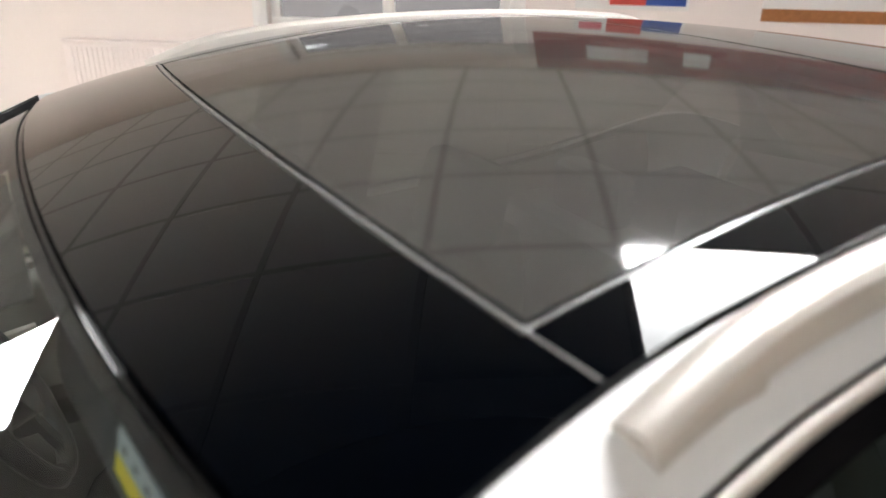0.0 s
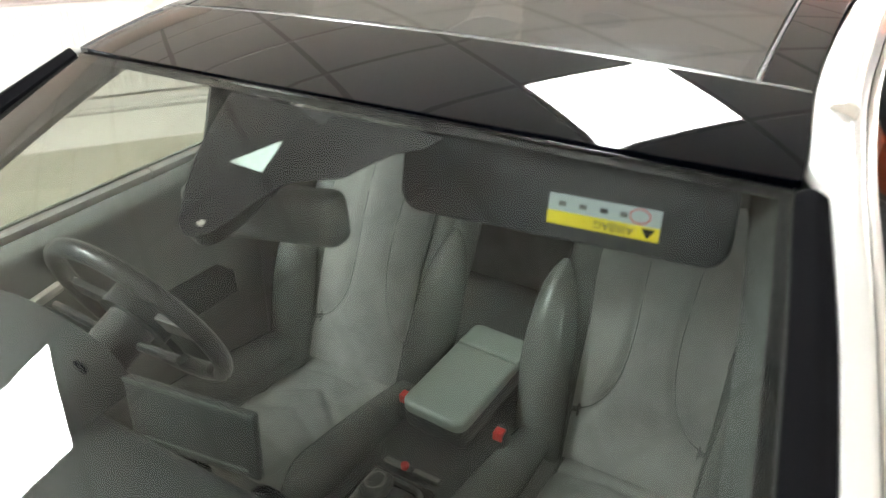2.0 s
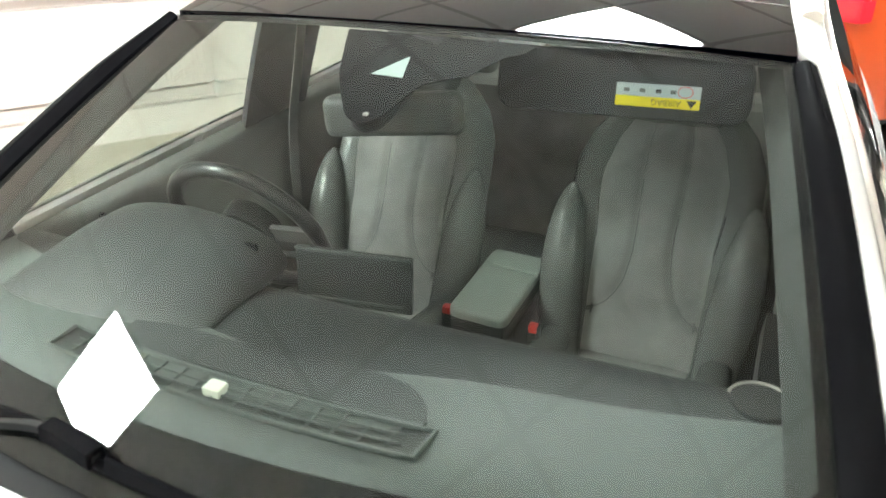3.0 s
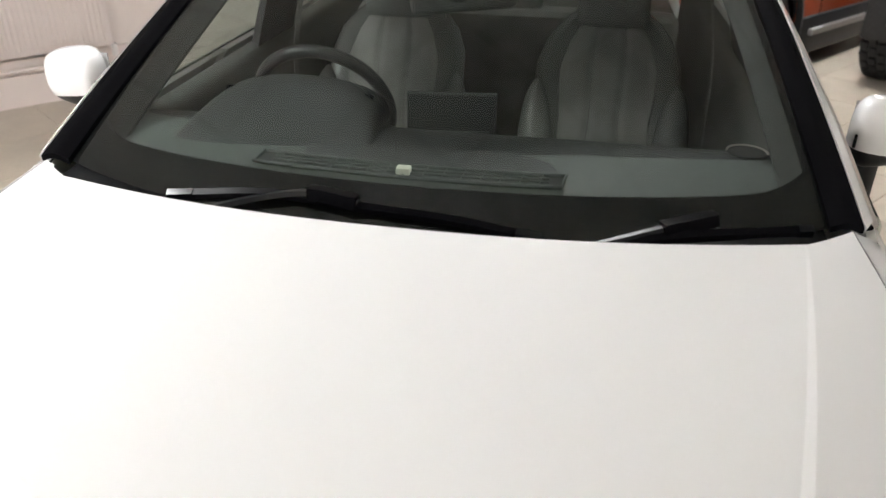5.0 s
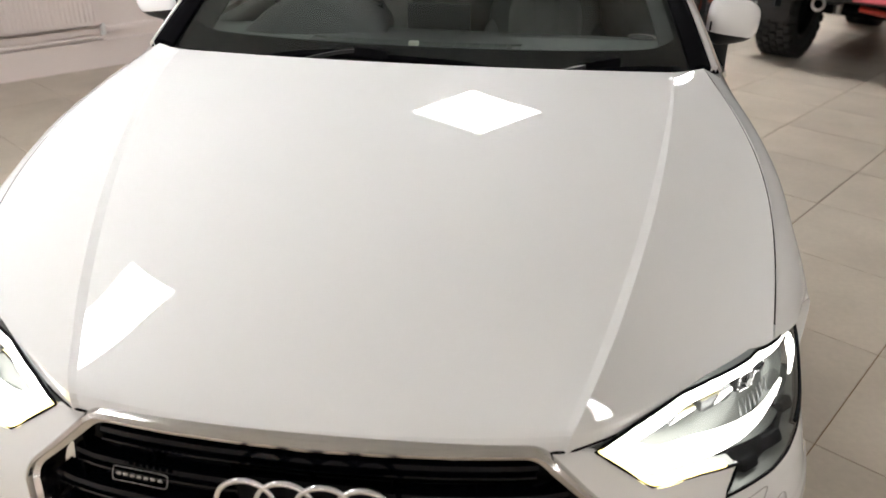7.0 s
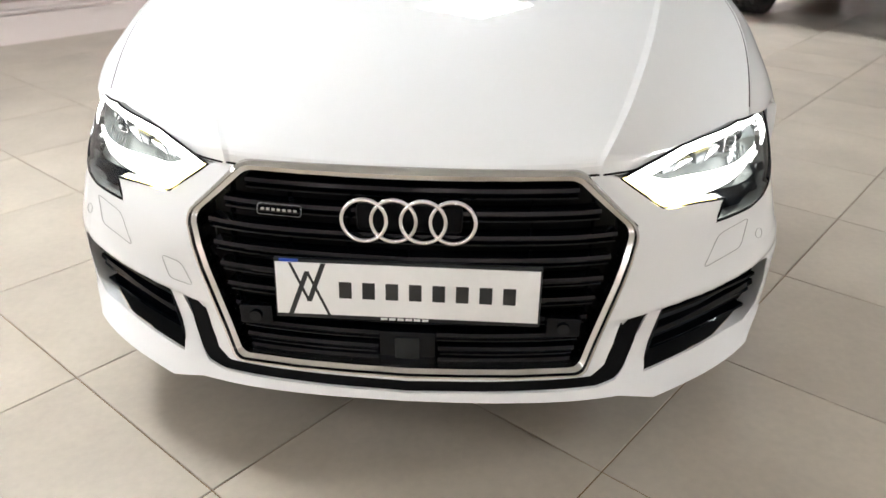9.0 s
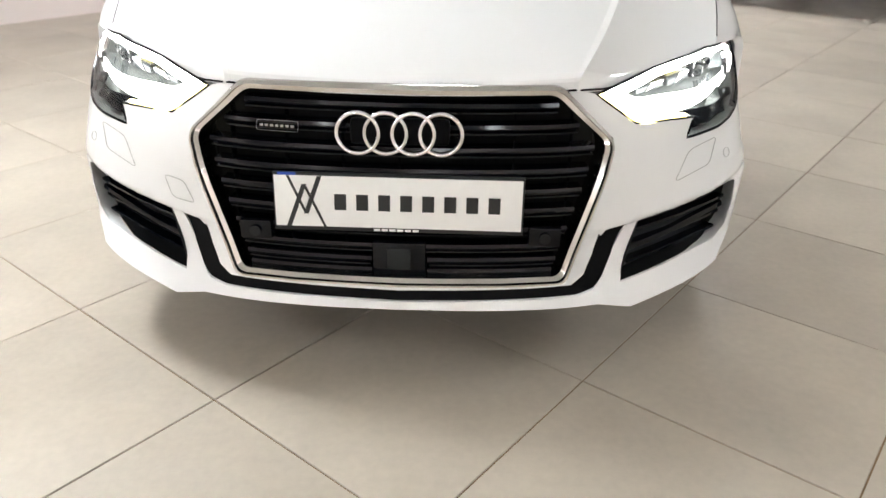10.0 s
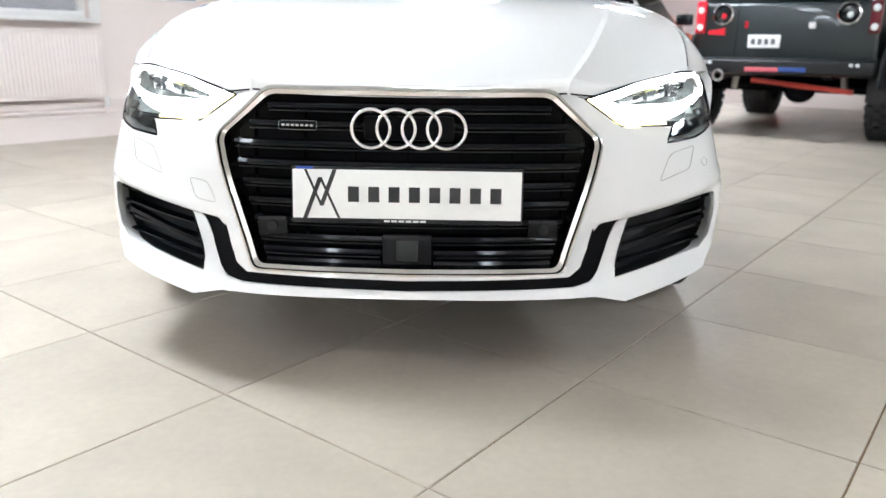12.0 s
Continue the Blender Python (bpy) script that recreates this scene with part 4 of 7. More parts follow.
PIL_IN = [(0.728, 1.352, 0.948), (0.702, 1.50, 1.036), (0.667, 1.69, 1.142), (0.632, 1.87, 1.238), (0.597, 2.032, 1.316)]
PIL_BK = [(0.777, 1.338, 0.957), (0.749, 1.50, 1.047), (0.712, 1.69, 1.150), (0.672, 1.87, 1.245), (0.629, 2.030, 1.316)]
SIDE_IN = [(0.780, 1.336, 0.956), (0.752, 1.50, 1.048), (0.715, 1.69, 1.151), (0.675, 1.87, 1.246), (0.632, 2.030, 1.318), (0.604, 2.07, 1.329), (0.5985, 2.10, 1.336), (0.583, 2.20, 1.3585), (0.574, 2.30, 1.377),
           (0.570, 2.5, 1.398), (0.566, 2.9, 1.402), (0.555, 3.3, 1.378), (0.533, 3.72, 1.325)]
SIDE_MID = [(0.801, 1.375, 0.955), (0.771, 1.545, 1.049), (0.734, 1.73, 1.144), (0.696, 1.91, 1.231), (0.657, 2.055, 1.298), (0.643, 2.10, 1.315), (0.636, 2.14, 1.328), (0.624, 2.23, 1.349), (0.616, 2.33, 1.366),
            (0.612, 2.52, 1.383), (0.608, 2.92, 1.386), (0.596, 3.32, 1.361), (0.571, 3.74, 1.307)]
SIDE_OUT = [(0.810, 1.400, 0.940), (0.779, 1.58, 1.036), (0.742, 1.77, 1.128), (0.706, 1.94, 1.208), (0.672, 2.08, 1.272), (0.660, 2.13, 1.293), (0.652, 2.17, 1.308), (0.640, 2.26, 1.331), (0.632, 2.36, 1.347),
            (0.628, 2.55, 1.362), (0.624, 2.95, 1.364), (0.612, 3.34, 1.339), (0.586, 3.76, 1.284)]


def body_side(s):
    def put(rows):
        return rows if s > 0 else flip(rows)
    # black trim beside the windscreen
    rows = loft([PIL_IN, [((a[0] + b[0]) / 2, (a[1] + b[1]) / 2, (a[2] + b[2]) / 2 + 0.008) for a, b in zip(PIL_IN, PIL_BK)], PIL_BK], 40, 8)
    bm = grid(put(rows))
    weld(bm)
    skirt(bm, (0, 0.0, -0.012))
    part("pillar_trim", bm, BLACKTRIM, car, "satin black strip beside the windscreen")
    bm = grid(put(loft([SIDE_IN, SIDE_MID, SIDE_OUT], 90, 12)))
    weld(bm)
    skirt(bm, (-0.004 * s, 0, -0.012))
    part("side_frame", bm, WHITE, car, "glossy white windscreen pillar and roof edge", angle=40)
    # door window frames and glass
    fr_in = [(a + 0.003, b, c - 0.004) for a, b, c in SIDE_OUT]
    fr_a = [(a + 0.008, b + 0.003, c - 0.012) for a, b, c in SIDE_OUT]
    fr_b = [(a + 0.020, b + 0.012, c - 0.042) for a, b, c in SIDE_OUT]
    bm = grid(put(loft([fr_in, fr_a], 90, 5)))
    weld(bm)
    skirt(bm, (-0.01 * s, 0, -0.01))
    part("window_surround", bm, BLACKTRIM, car, "black strip over the side windows", angle=40)
    part("window_trim", tube([(s * (p[0] + 0.0075), p[1] + 0.002, p[2] - 0.0065) for p in cr(SIDE_OUT, 90)], 0.0062, 10), SATIN, car, "bright metal strip over the side windows")
    bm = grid(put(loft([[(a + 0.001, b, c - 0.003) for a, b, c in fr_a], fr_b], 90, 5)))
    part("window_seal", weld(bm), BLACKTRIM, car, "black rubber window seal")
    belt = [(0.838, 1.52, 0.925), (0.842, 1.66, 0.930), (0.842, 1.83, 0.937), (0.842, 1.98, 0.943), (0.840, 2.10, 0.947), (0.839, 2.15, 0.949), (0.838, 2.2, 0.951), (0.837, 2.28, 0.954), (0.836, 2.37, 0.957),
            (0.832, 2.6, 0.964), (0.822, 2.95, 0.976), (0.80, 3.3, 1.005), (0.75, 3.70, 1.075)]
    mid = [((a[0] + b[0]) / 2 + 0.02, (a[1] + b[1]) / 2, (a[2] + b[2]) / 2) for a, b in zip(fr_b, belt)]
    g = part("side_window", grid(put(loft([fr_b, mid, belt], 60, 10))), SIDEGLASS, car, "clear tinted side glass")
    g.visible_shadow = s > 0
    part("belt_strip", tube([(s * p[0], p[1], p[2] + 0.004) for p in cr(belt, 40)], 0.006, 8), CHROME, car, "bright strip under the side windows")
    # doors and rear quarter below the windows
    cuts = [("front_door", 1.345, 2.30), ("rear_door", 2.306, 3.18), ("rear_quarter", 3.186, 4.06)]
    lev = {"b": [(0.806, 1.345, 0.930), (0.842, 1.52, 0.921), (0.843, 2.0, 0.940), (0.837, 2.4, 0.954), (0.827, 2.9, 0.971), (0.80, 3.3, 1.0), (0.745, 3.75, 1.075), (0.70, 4.06, 1.0)],
           "s": [(0.866, 1.345, 0.862), (0.880, 1.60, 0.865), (0.884, 2.0, 0.872), (0.884, 2.4, 0.88), (0.882, 2.9, 0.89), (0.878, 3.3, 0.905), (0.85, 3.75, 0.915), (0.76, 4.06, 0.905)],
           "m": [(0.887, 1.34, 0.75), (0.888, 1.60, 0.75), (0.889, 2.0, 0.75), (0.889, 2.4, 0.75), (0.889, 2.9, 0.76), (0.889, 3.3, 0.77), (0.87, 3.75, 0.77), (0.78, 4.06, 0.76)],
           "l": [(0.880, 1.34, 0.45), (0.878, 1.60, 0.42), (0.878, 2.0, 0.42), (0.878, 2.4, 0.42), (0.880, 2.9, 0.43), (0.888, 3.3, 0.69), (0.885, 3.75, 0.69), (0.80, 4.06, 0.45)],
           "q": [(0.862, 1.34, 0.22), (0.860, 1.60, 0.21), (0.860, 2.0, 0.21), (0.860, 2.4, 0.21), (0.862, 2.9, 0.22), (0.886, 3.3, 0.665), (0.882, 3.75, 0.665), (0.77, 4.06, 0.28)]}
    for name, y0, y1 in cuts:
        lines = [[at_y(c, y) for y in np.linspace(y0, y1, 16)] for c in lev.values()]
        bm = grid(put(loft(lines, 24, 22)))
        weld(bm)
        skirt(bm, (-0.015 * s, 0, -0.003))
        part(name, bm, WHITE, car, "glossy white car side panel", angle=40)
    # roof rail: flat bar on feet
    base = [at_y(SIDE_IN, y) for y in np.linspace(2.215, 3.45, 40)]
    path, sc = [], []
    for i, p in enumerate(base):
        t = i / 39
        lift = 0.019 * min(1, t / 0.09) * min(1, (1 - t) / 0.09) ** 0.8 + 0.006
        path.append(np.array((s * (p[0] + 0.033), p[1], p[2] + lift - 0.012)))
    sec = [(-0.013, -0.024), (0.013, -0.024), (0.0175, -0.004), (0.016, 0.006), (0.010, 0.011), (0, 0.0125), (-0.010, 0.011), (-0.016, 0.006), (-0.0175, -0.004)]
    rail = part("roof_rail", sweep(path, sec), SATIN, car, "satin silver roof rail")
    for i in (1, 38):
        p = base[i]
        b = box(-0.011, 0.011, -0.03, 0.03, -0.008, 0.010, 0.004)
        b.transform(Matrix.Translation((s * (p[0] + 0.033), p[1] + (0.04 if i == 1 else -0.04), p[2] - 0.004)))
        part("rail_foot", b, SATIN, rail)
    return rail


def cowl():
    bm = bmesh.new()
    rows = []
    for fx in np.linspace(-1, 1, 61):
        p = ws(fx, 0.0)
        rows.append([p + np.array((0, -0.10, -0.005)), p + np.array((0, -0.06, -0.016)), p + np.array((0, -0.02, -0.016)), p + np.array((0, 0.02, -0.012))])
    grid(rows, bm)
    c = part("cowl", weld(bm), BLACKPL, car, "black plastic cowl below the windscreen")
    return c


def wiper(points, blade):
    """Arm and blade from plan points on the glass."""
    arm = [ws_at(x, y, -d) for x, y, d in points]
    bl = [ws_at(x, y, -d) for x, y, d in blade]
    w = part("wiper", sweep(cr(arm, 24), [(-0.007, -0.004), (0.007, -0.004), (0.005, 0.005), (-0.005, 0.005)]), BLACKPL, car, "black flat wiper arm and blade at rest")
    part("blade", sweep(cr(bl, 30), [(-0.011, -0.007), (0.011, -0.007), (0.012, 0.002), (0.003, 0.010), (-0.009, 0.004)]), BLACKTRIM, w)
    for end in (bl[0], bl[-1]):
        q = cr(bl, 30)
        k = 1 if end is bl[0] else 28
        part("end_cap", sweep(q[k - 1:k + 2], [(-0.012, -0.008), (0.012, -0.008), (0.013, 0.004), (0.003, 0.0115), (-0.010, 0.006)]), GLOSSBLACK, w)
    p = cr(arm, 24)
    part("clip", sweep(p[-8:], [(-0.014, -0.010), (0.014, -0.010), (0.011, 0.012), (-0.011, 0.012)]), BLACKTRIM, w)
    return w


def mirror(s):
    bm = bmesh.new()
    bmesh.ops.create_uvsphere(bm, u_segments=40, v_segments=24, radius=1)
    for v in bm.verts:
        x, y, z = v.co
        ax, ay, az = (abs(c) ** 0.60 * (1 if c > 0 else -1) for c in (x, y, z))
        v.co = (s * ax * 0.078, ay * (0.055 if ay < 0 else 0.03) + 0.014 * (ax + 1), az * (0.067 - 0.012 * ax))
    cap = bm.copy()
    bmesh.ops.bisect_plane(cap, geom=list(cap.verts) + list(cap.edges) + list(cap.faces), plane_co=(0, 0, -0.038), plane_no=(s * 0.14, 0, 1), clear_inner=True)
    bmesh.ops.bisect_plane(bm, geom=list(bm.verts) + list(bm.edges) + list(bm.faces), plane_co=(0, 0, -0.0385), plane_no=(s * 0.14, 0, 1), clear_outer=True)
    c = Matrix.Translation((s * 0.897, 1.655, 1.028))
    for b in (cap, bm):
        b.transform(c)
        bmesh.ops.recalc_face_normals(b, faces=b.faces)
    m = part("wing_mirror", cap, WHITE, car, "white door mirror housing on a black foot", angle=60)
    part("mirror_base", bm, BLACKPL, m)
    part("mirror_arm", sweep(cr([(s * 0.872, 1.700, 0.870), (s * 0.864, 1.682, 0.925), (s * 0.858, 1.664, 0.990)], 8), disc(0.036, 12, 0.62)), BLACKPL, m)
    b = box(-0.007, 0.007, -0.012, 0.012, -0.015, 0.015, 0.004)
    b.transform(Matrix.Translation((s * 0.829, 1.632, 1.016)))
    part("side_window", b, GLOSSBLACK, m, "small black window at the inner end")
    b = box(-0.062, 0.062, 0, 0.004, -0.045, 0.045, 0.002)
    b.transform(Matrix.Translation((s * 0.897, 1.702, 1.030)))
    part("mirror_glass", b, CHROME, m)
    return m


def rear():
    lines = [[(0, 3.72, 1.340), (0.31, 3.72, 1.331), (0.55, 3.72, 1.295)], [(0, 3.95, 1.15), (0.36, 3.94, 1.14), (0.62, 3.90, 1.10)],
             [(0, 4.12, 0.95), (0.40, 4.10, 0.94), (0.70, 4.06, 0.92)], [(0, 4.16, 0.75), (0.42, 4.13, 0.75), (0.75, 4.05, 0.75)],
             [(0, 4.17, 0.50), (0.42, 4.15, 0.50), (0.79, 4.05, 0.48)], [(0, 4.10, 0.27), (0.42, 4.08, 0.27), (0.76, 4.03, 0.28)]]
    for name, some, material, label in (("tailgate", lines[2:], WHITE, "glossy white tailgate and rear bumper"), ("rear_window", lines[:3], SIDEGLASS, "clear tinted rear window")):
        rows = loft(some, 20, 24)
        bm = grid(rows)
        grid(flip(rows), bm, True)
        part(name, weld(bm), material, car, label)
    # underside
    part("underbody", box(-0.62, 0.62, 0.16, 3.98, 0.20, 0.26, 0.02), BLACKPL, car, "black underbody", smooth=False)
    for y in (0.86, 3.50):
        for s in (-1, 1):
            bm = sweep([(s * 0.60, y + 0.352 * math.cos(a), 0.318 + 0.352 * math.sin(a)) for a in np.linspace(-0.3, math.pi + 0.3, 20)], [(0, -0.22), (0, 0.22), (0.008, 0.22), (0.008, -0.22)], up=(1, 0, 0))
            part("wheel_arch_liner", bm, BLACKPL, car)


bumper()
grille()
number_plate()
for side in (1, -1):
    headlamp(side)
    fender(side)
    body_side(side)
    mirror(side)
    for yy in (0.86, 3.50):
        wheel(side * 0.775, yy, side)
bonnet()
roof()
windscreen()
cowl()
wiper([(-0.400, 1.203, 0.004), (-0.27, 1.226, 0.012), (-0.17, 1.236, 0.016), (-0.078, 1.224, 0.016)], [(-0.445, 1.243, 0.006), (-0.24, 1.240, 0.007), (-0.06, 1.222, 0.007), (0.10, 1.215, 0.007), (0.240, 1.206, 0.006)])
wiper([(0.212, 1.168, 0.006), (0.32, 1.203, 0.012), (0.43, 1.252, 0.014), (0.525, 1.298, 0.012)], [(0.30, 1.195, 0.006), (0.44, 1.247, 0.007), (0.57, 1.290, 0.007), (0.69, 1.335, 0.006)])
tag = [ws_at(x, y, 0.003) for x, y in ((0.462, 1.272), (0.535, 1.294), (0.535, 1.307), (0.462, 1.285))]
part("chassis_tag", slab(tag, (0, 0.0003, -0.0006)), mat("tag_grey_green", (0.26, 0.32, 0.30), 0.5, grain=0.1), car, "small grey-green tag under the windscreen", smooth=False)
rear()

# ---- car interior ----
LEATHER = mat("grey_leather", (0.125, 0.132, 0.124), 0.27, grain=0.06, grain_scale=250, stain=0.06, stain_scale=5, bump=0.07, bump_scale=500)
CLOTH = mat("light_grey_suede", (0.24, 0.24, 0.228), 0.85, grain=0.08, grain_scale=400, stain=0.30, stain_scale=8, bump=0.15, bump_scale=700)
SEAMSHADE = mat("seam_shade", (0.10, 0.10, 0.097), 0.7, grain=0.2)
DASH = mat("soft_dash_plastic", (0.072, 0.084, 0.077), 0.6, grain=0.015, grain_scale=600, stain=0.12, stain_scale=4)
DASHDARK = mat("dark_dash_plastic", (0.025, 0.028, 0.027), 0.6, grain=0.04, grain_scale=600, stain=0.12, stain_scale=4)
DARKPL = mat("dark_cabin_plastic", (0.020, 0.022, 0.021), 0.42, grain=0.10, grain_scale=500, bump=0.02, bump_scale=900)
VISOR = mat("visor_cloth", (0.028, 0.030, 0.032), 0.85, grain=0.1, grain_scale=350)
TRIMGREY = mat("pillar_trim_grey", (0.12, 0.123, 0.118), 0.75, grain=0.08, grain_scale=350)
LINING = mat("pillar_cloth", (0.042, 0.046, 0.042), 0.85, grain=0.08, grain_scale=350)
DOORCARD = mat("door_lining", (0.165, 0.172, 0.160), 0.6, grain=0.03, grain_scale=500, stain=0.1, stain_scale=4)
BELT = mat("belt_webbing", (0.19, 0.195, 0.187), 0.7, grain=0.1, grain_scale=500)
CARPET = mat("black_carpet", (0.02, 0.02, 0.02), 0.95, grain=0.4, grain_scale=300, bump=0.5, bump_scale=500)
REDPL = mat("red_plastic", (0.55, 0.03, 0.02), 0.35, grain=0.05)
YELLOW = mat("label_yellow", (0.80, 0.66, 0.02), 0.4, grain=0.04)
LABELW = mat("label_pale", (0.42, 0.48, 0.50), 0.4, grain=0.04)
LABELR = mat("label_red", (0.55, 0.05, 0.05), 0.4, grain=0.04)


def seat(cx, low=0.0):
    s = thing("front_seat", "light grey leather sports seat with stitched inserts", "car seat", "front seats")

    def back(fx, fz, d=0.0):
        """Point on the backrest's front: fx -1..1 across, fz 0..1 up, d metres outwards."""
        z = 0.44 + 0.60 * fz
        y = 2.455 + 0.20 * fz + 0.06 * fz ** 2
        half = float(np.interp(fz, [0, 0.3, 0.6, 0.74, 0.86, 0.95, 1.0], [0.215, 0.232, 0.240, 0.236, 0.205, 0.155, 0.11]))
        bol = 0.018 * max(0.0, 1 - ((abs(fx) - 0.80) / 0.22) ** 2) * float(np.interp(fz, [0, 0.7, 0.95], [1.0, 1.0, 0.0])) - 0.03 * max(0.0, abs(fx) - 0.9) / 0.1
        return np.array((cx + half * fx, y - bol - d + 0.012 * (1 - fx * fx) * 0.0 + 0.008 * math.sin(fz * 9) * (1 - abs(fx)), z))
    n = np.linspace(-1, 1, 41)
    rows = [[back(x, f) for x in n] for f in np.linspace(0, 1, 30)]
    bm = grid(rows)
    rear = [[p + np.array((0, 0.085 + (0.02 if abs(x) < 0.9 else -0.03), 0)) for p, x in zip(r, n)] for r in rows]
    grid(rear, bm)
    for i in range(len(rows) - 1):
        for a in (0, -1):
            bm.faces.new([bm.verts.new(q) for q in (rows[i][a], rows[i + 1][a], rear[i + 1][a], rear[i][a])])
    for a in (0, -1):
        for j in range(len(n) - 1):
            bm.faces.new([bm.verts.new(q) for q in (rows[a][j], rows[a][j + 1], rear[a][j + 1], rear[a][j])])
    part("backrest", weld(bm, 0.0005), LEATHER, s, "grey leather backrest with side bolsters", angle=50)
    # padded suede panel drawn in along two stitched seams that curve out at the foot
    seam = cr([(0.60, 0.16, 0), (0.42, 0.205, 0), (0.27, 0.30, 0), (0.205, 0.46, 0), (0.22, 0.68, 0), (0.27, 0.95, 0)], 60)
    line = np.array([(q[0] * 0.235, q[1] * 0.63) for q in seam])

    def pad(x, f):
        near = float(np.min(np.hypot(line[:, 0] - abs(x) * 0.235, line[:, 1] - f * 0.63)))
        fold = 0.0025 * math.exp(-((f - 0.10 - 0.10 * abs(x)) / 0.022) ** 2)
        return 0.0035 + 0.009 * (1 - math.exp(-(near / 0.013) ** 2)) - fold
    rows = []
    for f in np.linspace(-0.01, 0.95, 60):
        w = float(np.interp(f, [0, 0.2, 0.5, 0.7, 0.95], [0.66, 0.64, 0.62, 0.66, 0.62]))
        rows.append([back(w * k, f, pad(w * k, f) - 0.007 * abs(k) ** 12) for k in np.linspace(-1, 1, 49)])
    part("insert", grid(rows), CLOTH, s, "pale suede centre panel with stitched grooves", angle=80)
    # shade in the seams and grooves, drawn as thin darker tubes
    for k in (-1, 1):
        part("seam_line", tube([back(k * q[0], q[1], 0.0036) for q in seam], 0.0014, 6), SEAMSHADE, s)
        part("groove", tube([back(k * float(np.interp(f, [0, 0.3, 0.62], [0.60, 0.58, 0.66])), f, 0.003) for f in np.linspace(0.02, 0.62, 24)], 0.003, 6), SEAMSHADE, s, "dark line for the shade in the groove beside the bolster")
        # thick side bolster, rounded at the top
        n2 = 26
        path = [back(k * float(np.interp(f, [0, 0.3, 0.64], [0.87, 0.89, 0.90])), f, 0.010) for f in np.linspace(-0.02, 0.67, n2)]
        path = [p + np.array((k * 0.012, 0, 0)) for p in path]
        sc = [max(0.12, (1 - (i / (n2 - 1)) ** 5) ** 0.6) * (0.86 + 0.14 * math.sin(math.pi * i / (n2 - 1))) for i in range(n2)]
        part("bolster", sweep(path, disc(0.060, 22, 1.0), up=(0, -1, 0), scale=sc), LEATHER, s, "glossy grey leather side bolster", angle=60)
    # headrest in one with the back
    b = box(-0.12, 0.12, -0.045, 0.045, -0.10, 0.10, 0.042, 4)
    for v in b.verts:
        v.co.x *= 1.0 - 0.9 * max(0.0, v.co.z) * 1.2
    b.transform(Matrix.Translation((cx, 2.735, 1.085)) @ Matrix.Rotation(-0.22, 4, "X"))
    part("headrest", b, LEATHER, s, "grey leather headrest", angle=60)

    def cushion(fx, fy, d=0.0):
        y = 2.47 - 0.50 * fy
        z = 0.42 + 0.055 * fy - 0.02 * max(0, fy - 0.85) / 0.15
        half = 0.255
        bol = float(np.interp(abs(fx), [0, 0.55, 0.68, 0.86, 1.0], [0.0, 0.0, 0.03, 0.045, -0.02]))
        # sat-in folds run out from the back corners
        fold = 0.0
        for at, lean, deep in ((0.10, 0.10, 0.010), (0.24, 0.42, 0.008), (0.44, 0.30, 0.006), (0.68, 0.12, 0.005)):
            fold += deep * math.exp(-((fy - at - lean * abs(fx + 0.1)) / 0.030) ** 2)
        fold *= max(0.0, 1 - (fx / 0.62) ** 4)
        return np.array((cx + half * fx, y, z + bol + d - low - fold))
    rows = [[cushion(x, f) for x in n] for f in np.linspace(0, 1, 24)]
    bm = grid(rows)
    under = [[np.array((p[0], p[1], 0.28)) for p in r] for r in rows]
    grid(under, bm)
    for i in range(len(rows) - 1):
        for a in (0, -1):
            bm.faces.new([bm.verts.new(q) for q in (rows[i][a], rows[i + 1][a], under[i + 1][a], under[i][a])])
    for a in (0, -1):
        for j in range(len(n) - 1):
            bm.faces.new([bm.verts.new(q) for q in (rows[a][j], rows[a][j + 1], under[a][j + 1], under[a][j])])
    part("cushion", weld(bm, 0.0005), LEATHER, s, "grey leather seat cushion", angle=50)
    part("cushion_insert", grid([[cushion(x, f, 0.006 - 0.006 * abs(x / 0.54) ** 10) for x in np.linspace(-0.54, 0.54, 40)] for f in np.linspace(0.02, 0.93, 64)]), CLOTH, s, "creased pale suede cushion panel", angle=80)
    for k in (-1, 1):
        part("seam_line", tube([cushion(k * 0.545, f, 0.002) for f in np.linspace(0.03, 0.95, 20)], 0.002, 6), SEAMSHADE, s)
        path = [cushion(k * 0.80, f, 0.004) for f in np.linspace(0.0, 1.0, 20)]
        sc = [0.72 + 0.28 * math.sin(math.pi * min(1.0, i / 12) / 2) if i < 16 else max(0.15, math.sqrt(max(0.0, 1 - ((i - 15) / 4) ** 2))) for i in range(20)]
        part("cushion_bolster", sweep(path, disc(0.052, 20, 1.0), up=(0, 0, 1), scale=sc), LEATHER, s, "rounded grey leather cushion bolster", angle=60)
    # support down to the cabin floor
    part("seat_base", box(cx - 0.20, cx + 0.20, 2.02, 2.44, 0.262, 0.30, 0.01), DARKPL, s)
    return s


seat(0.365)
seat(-0.365)

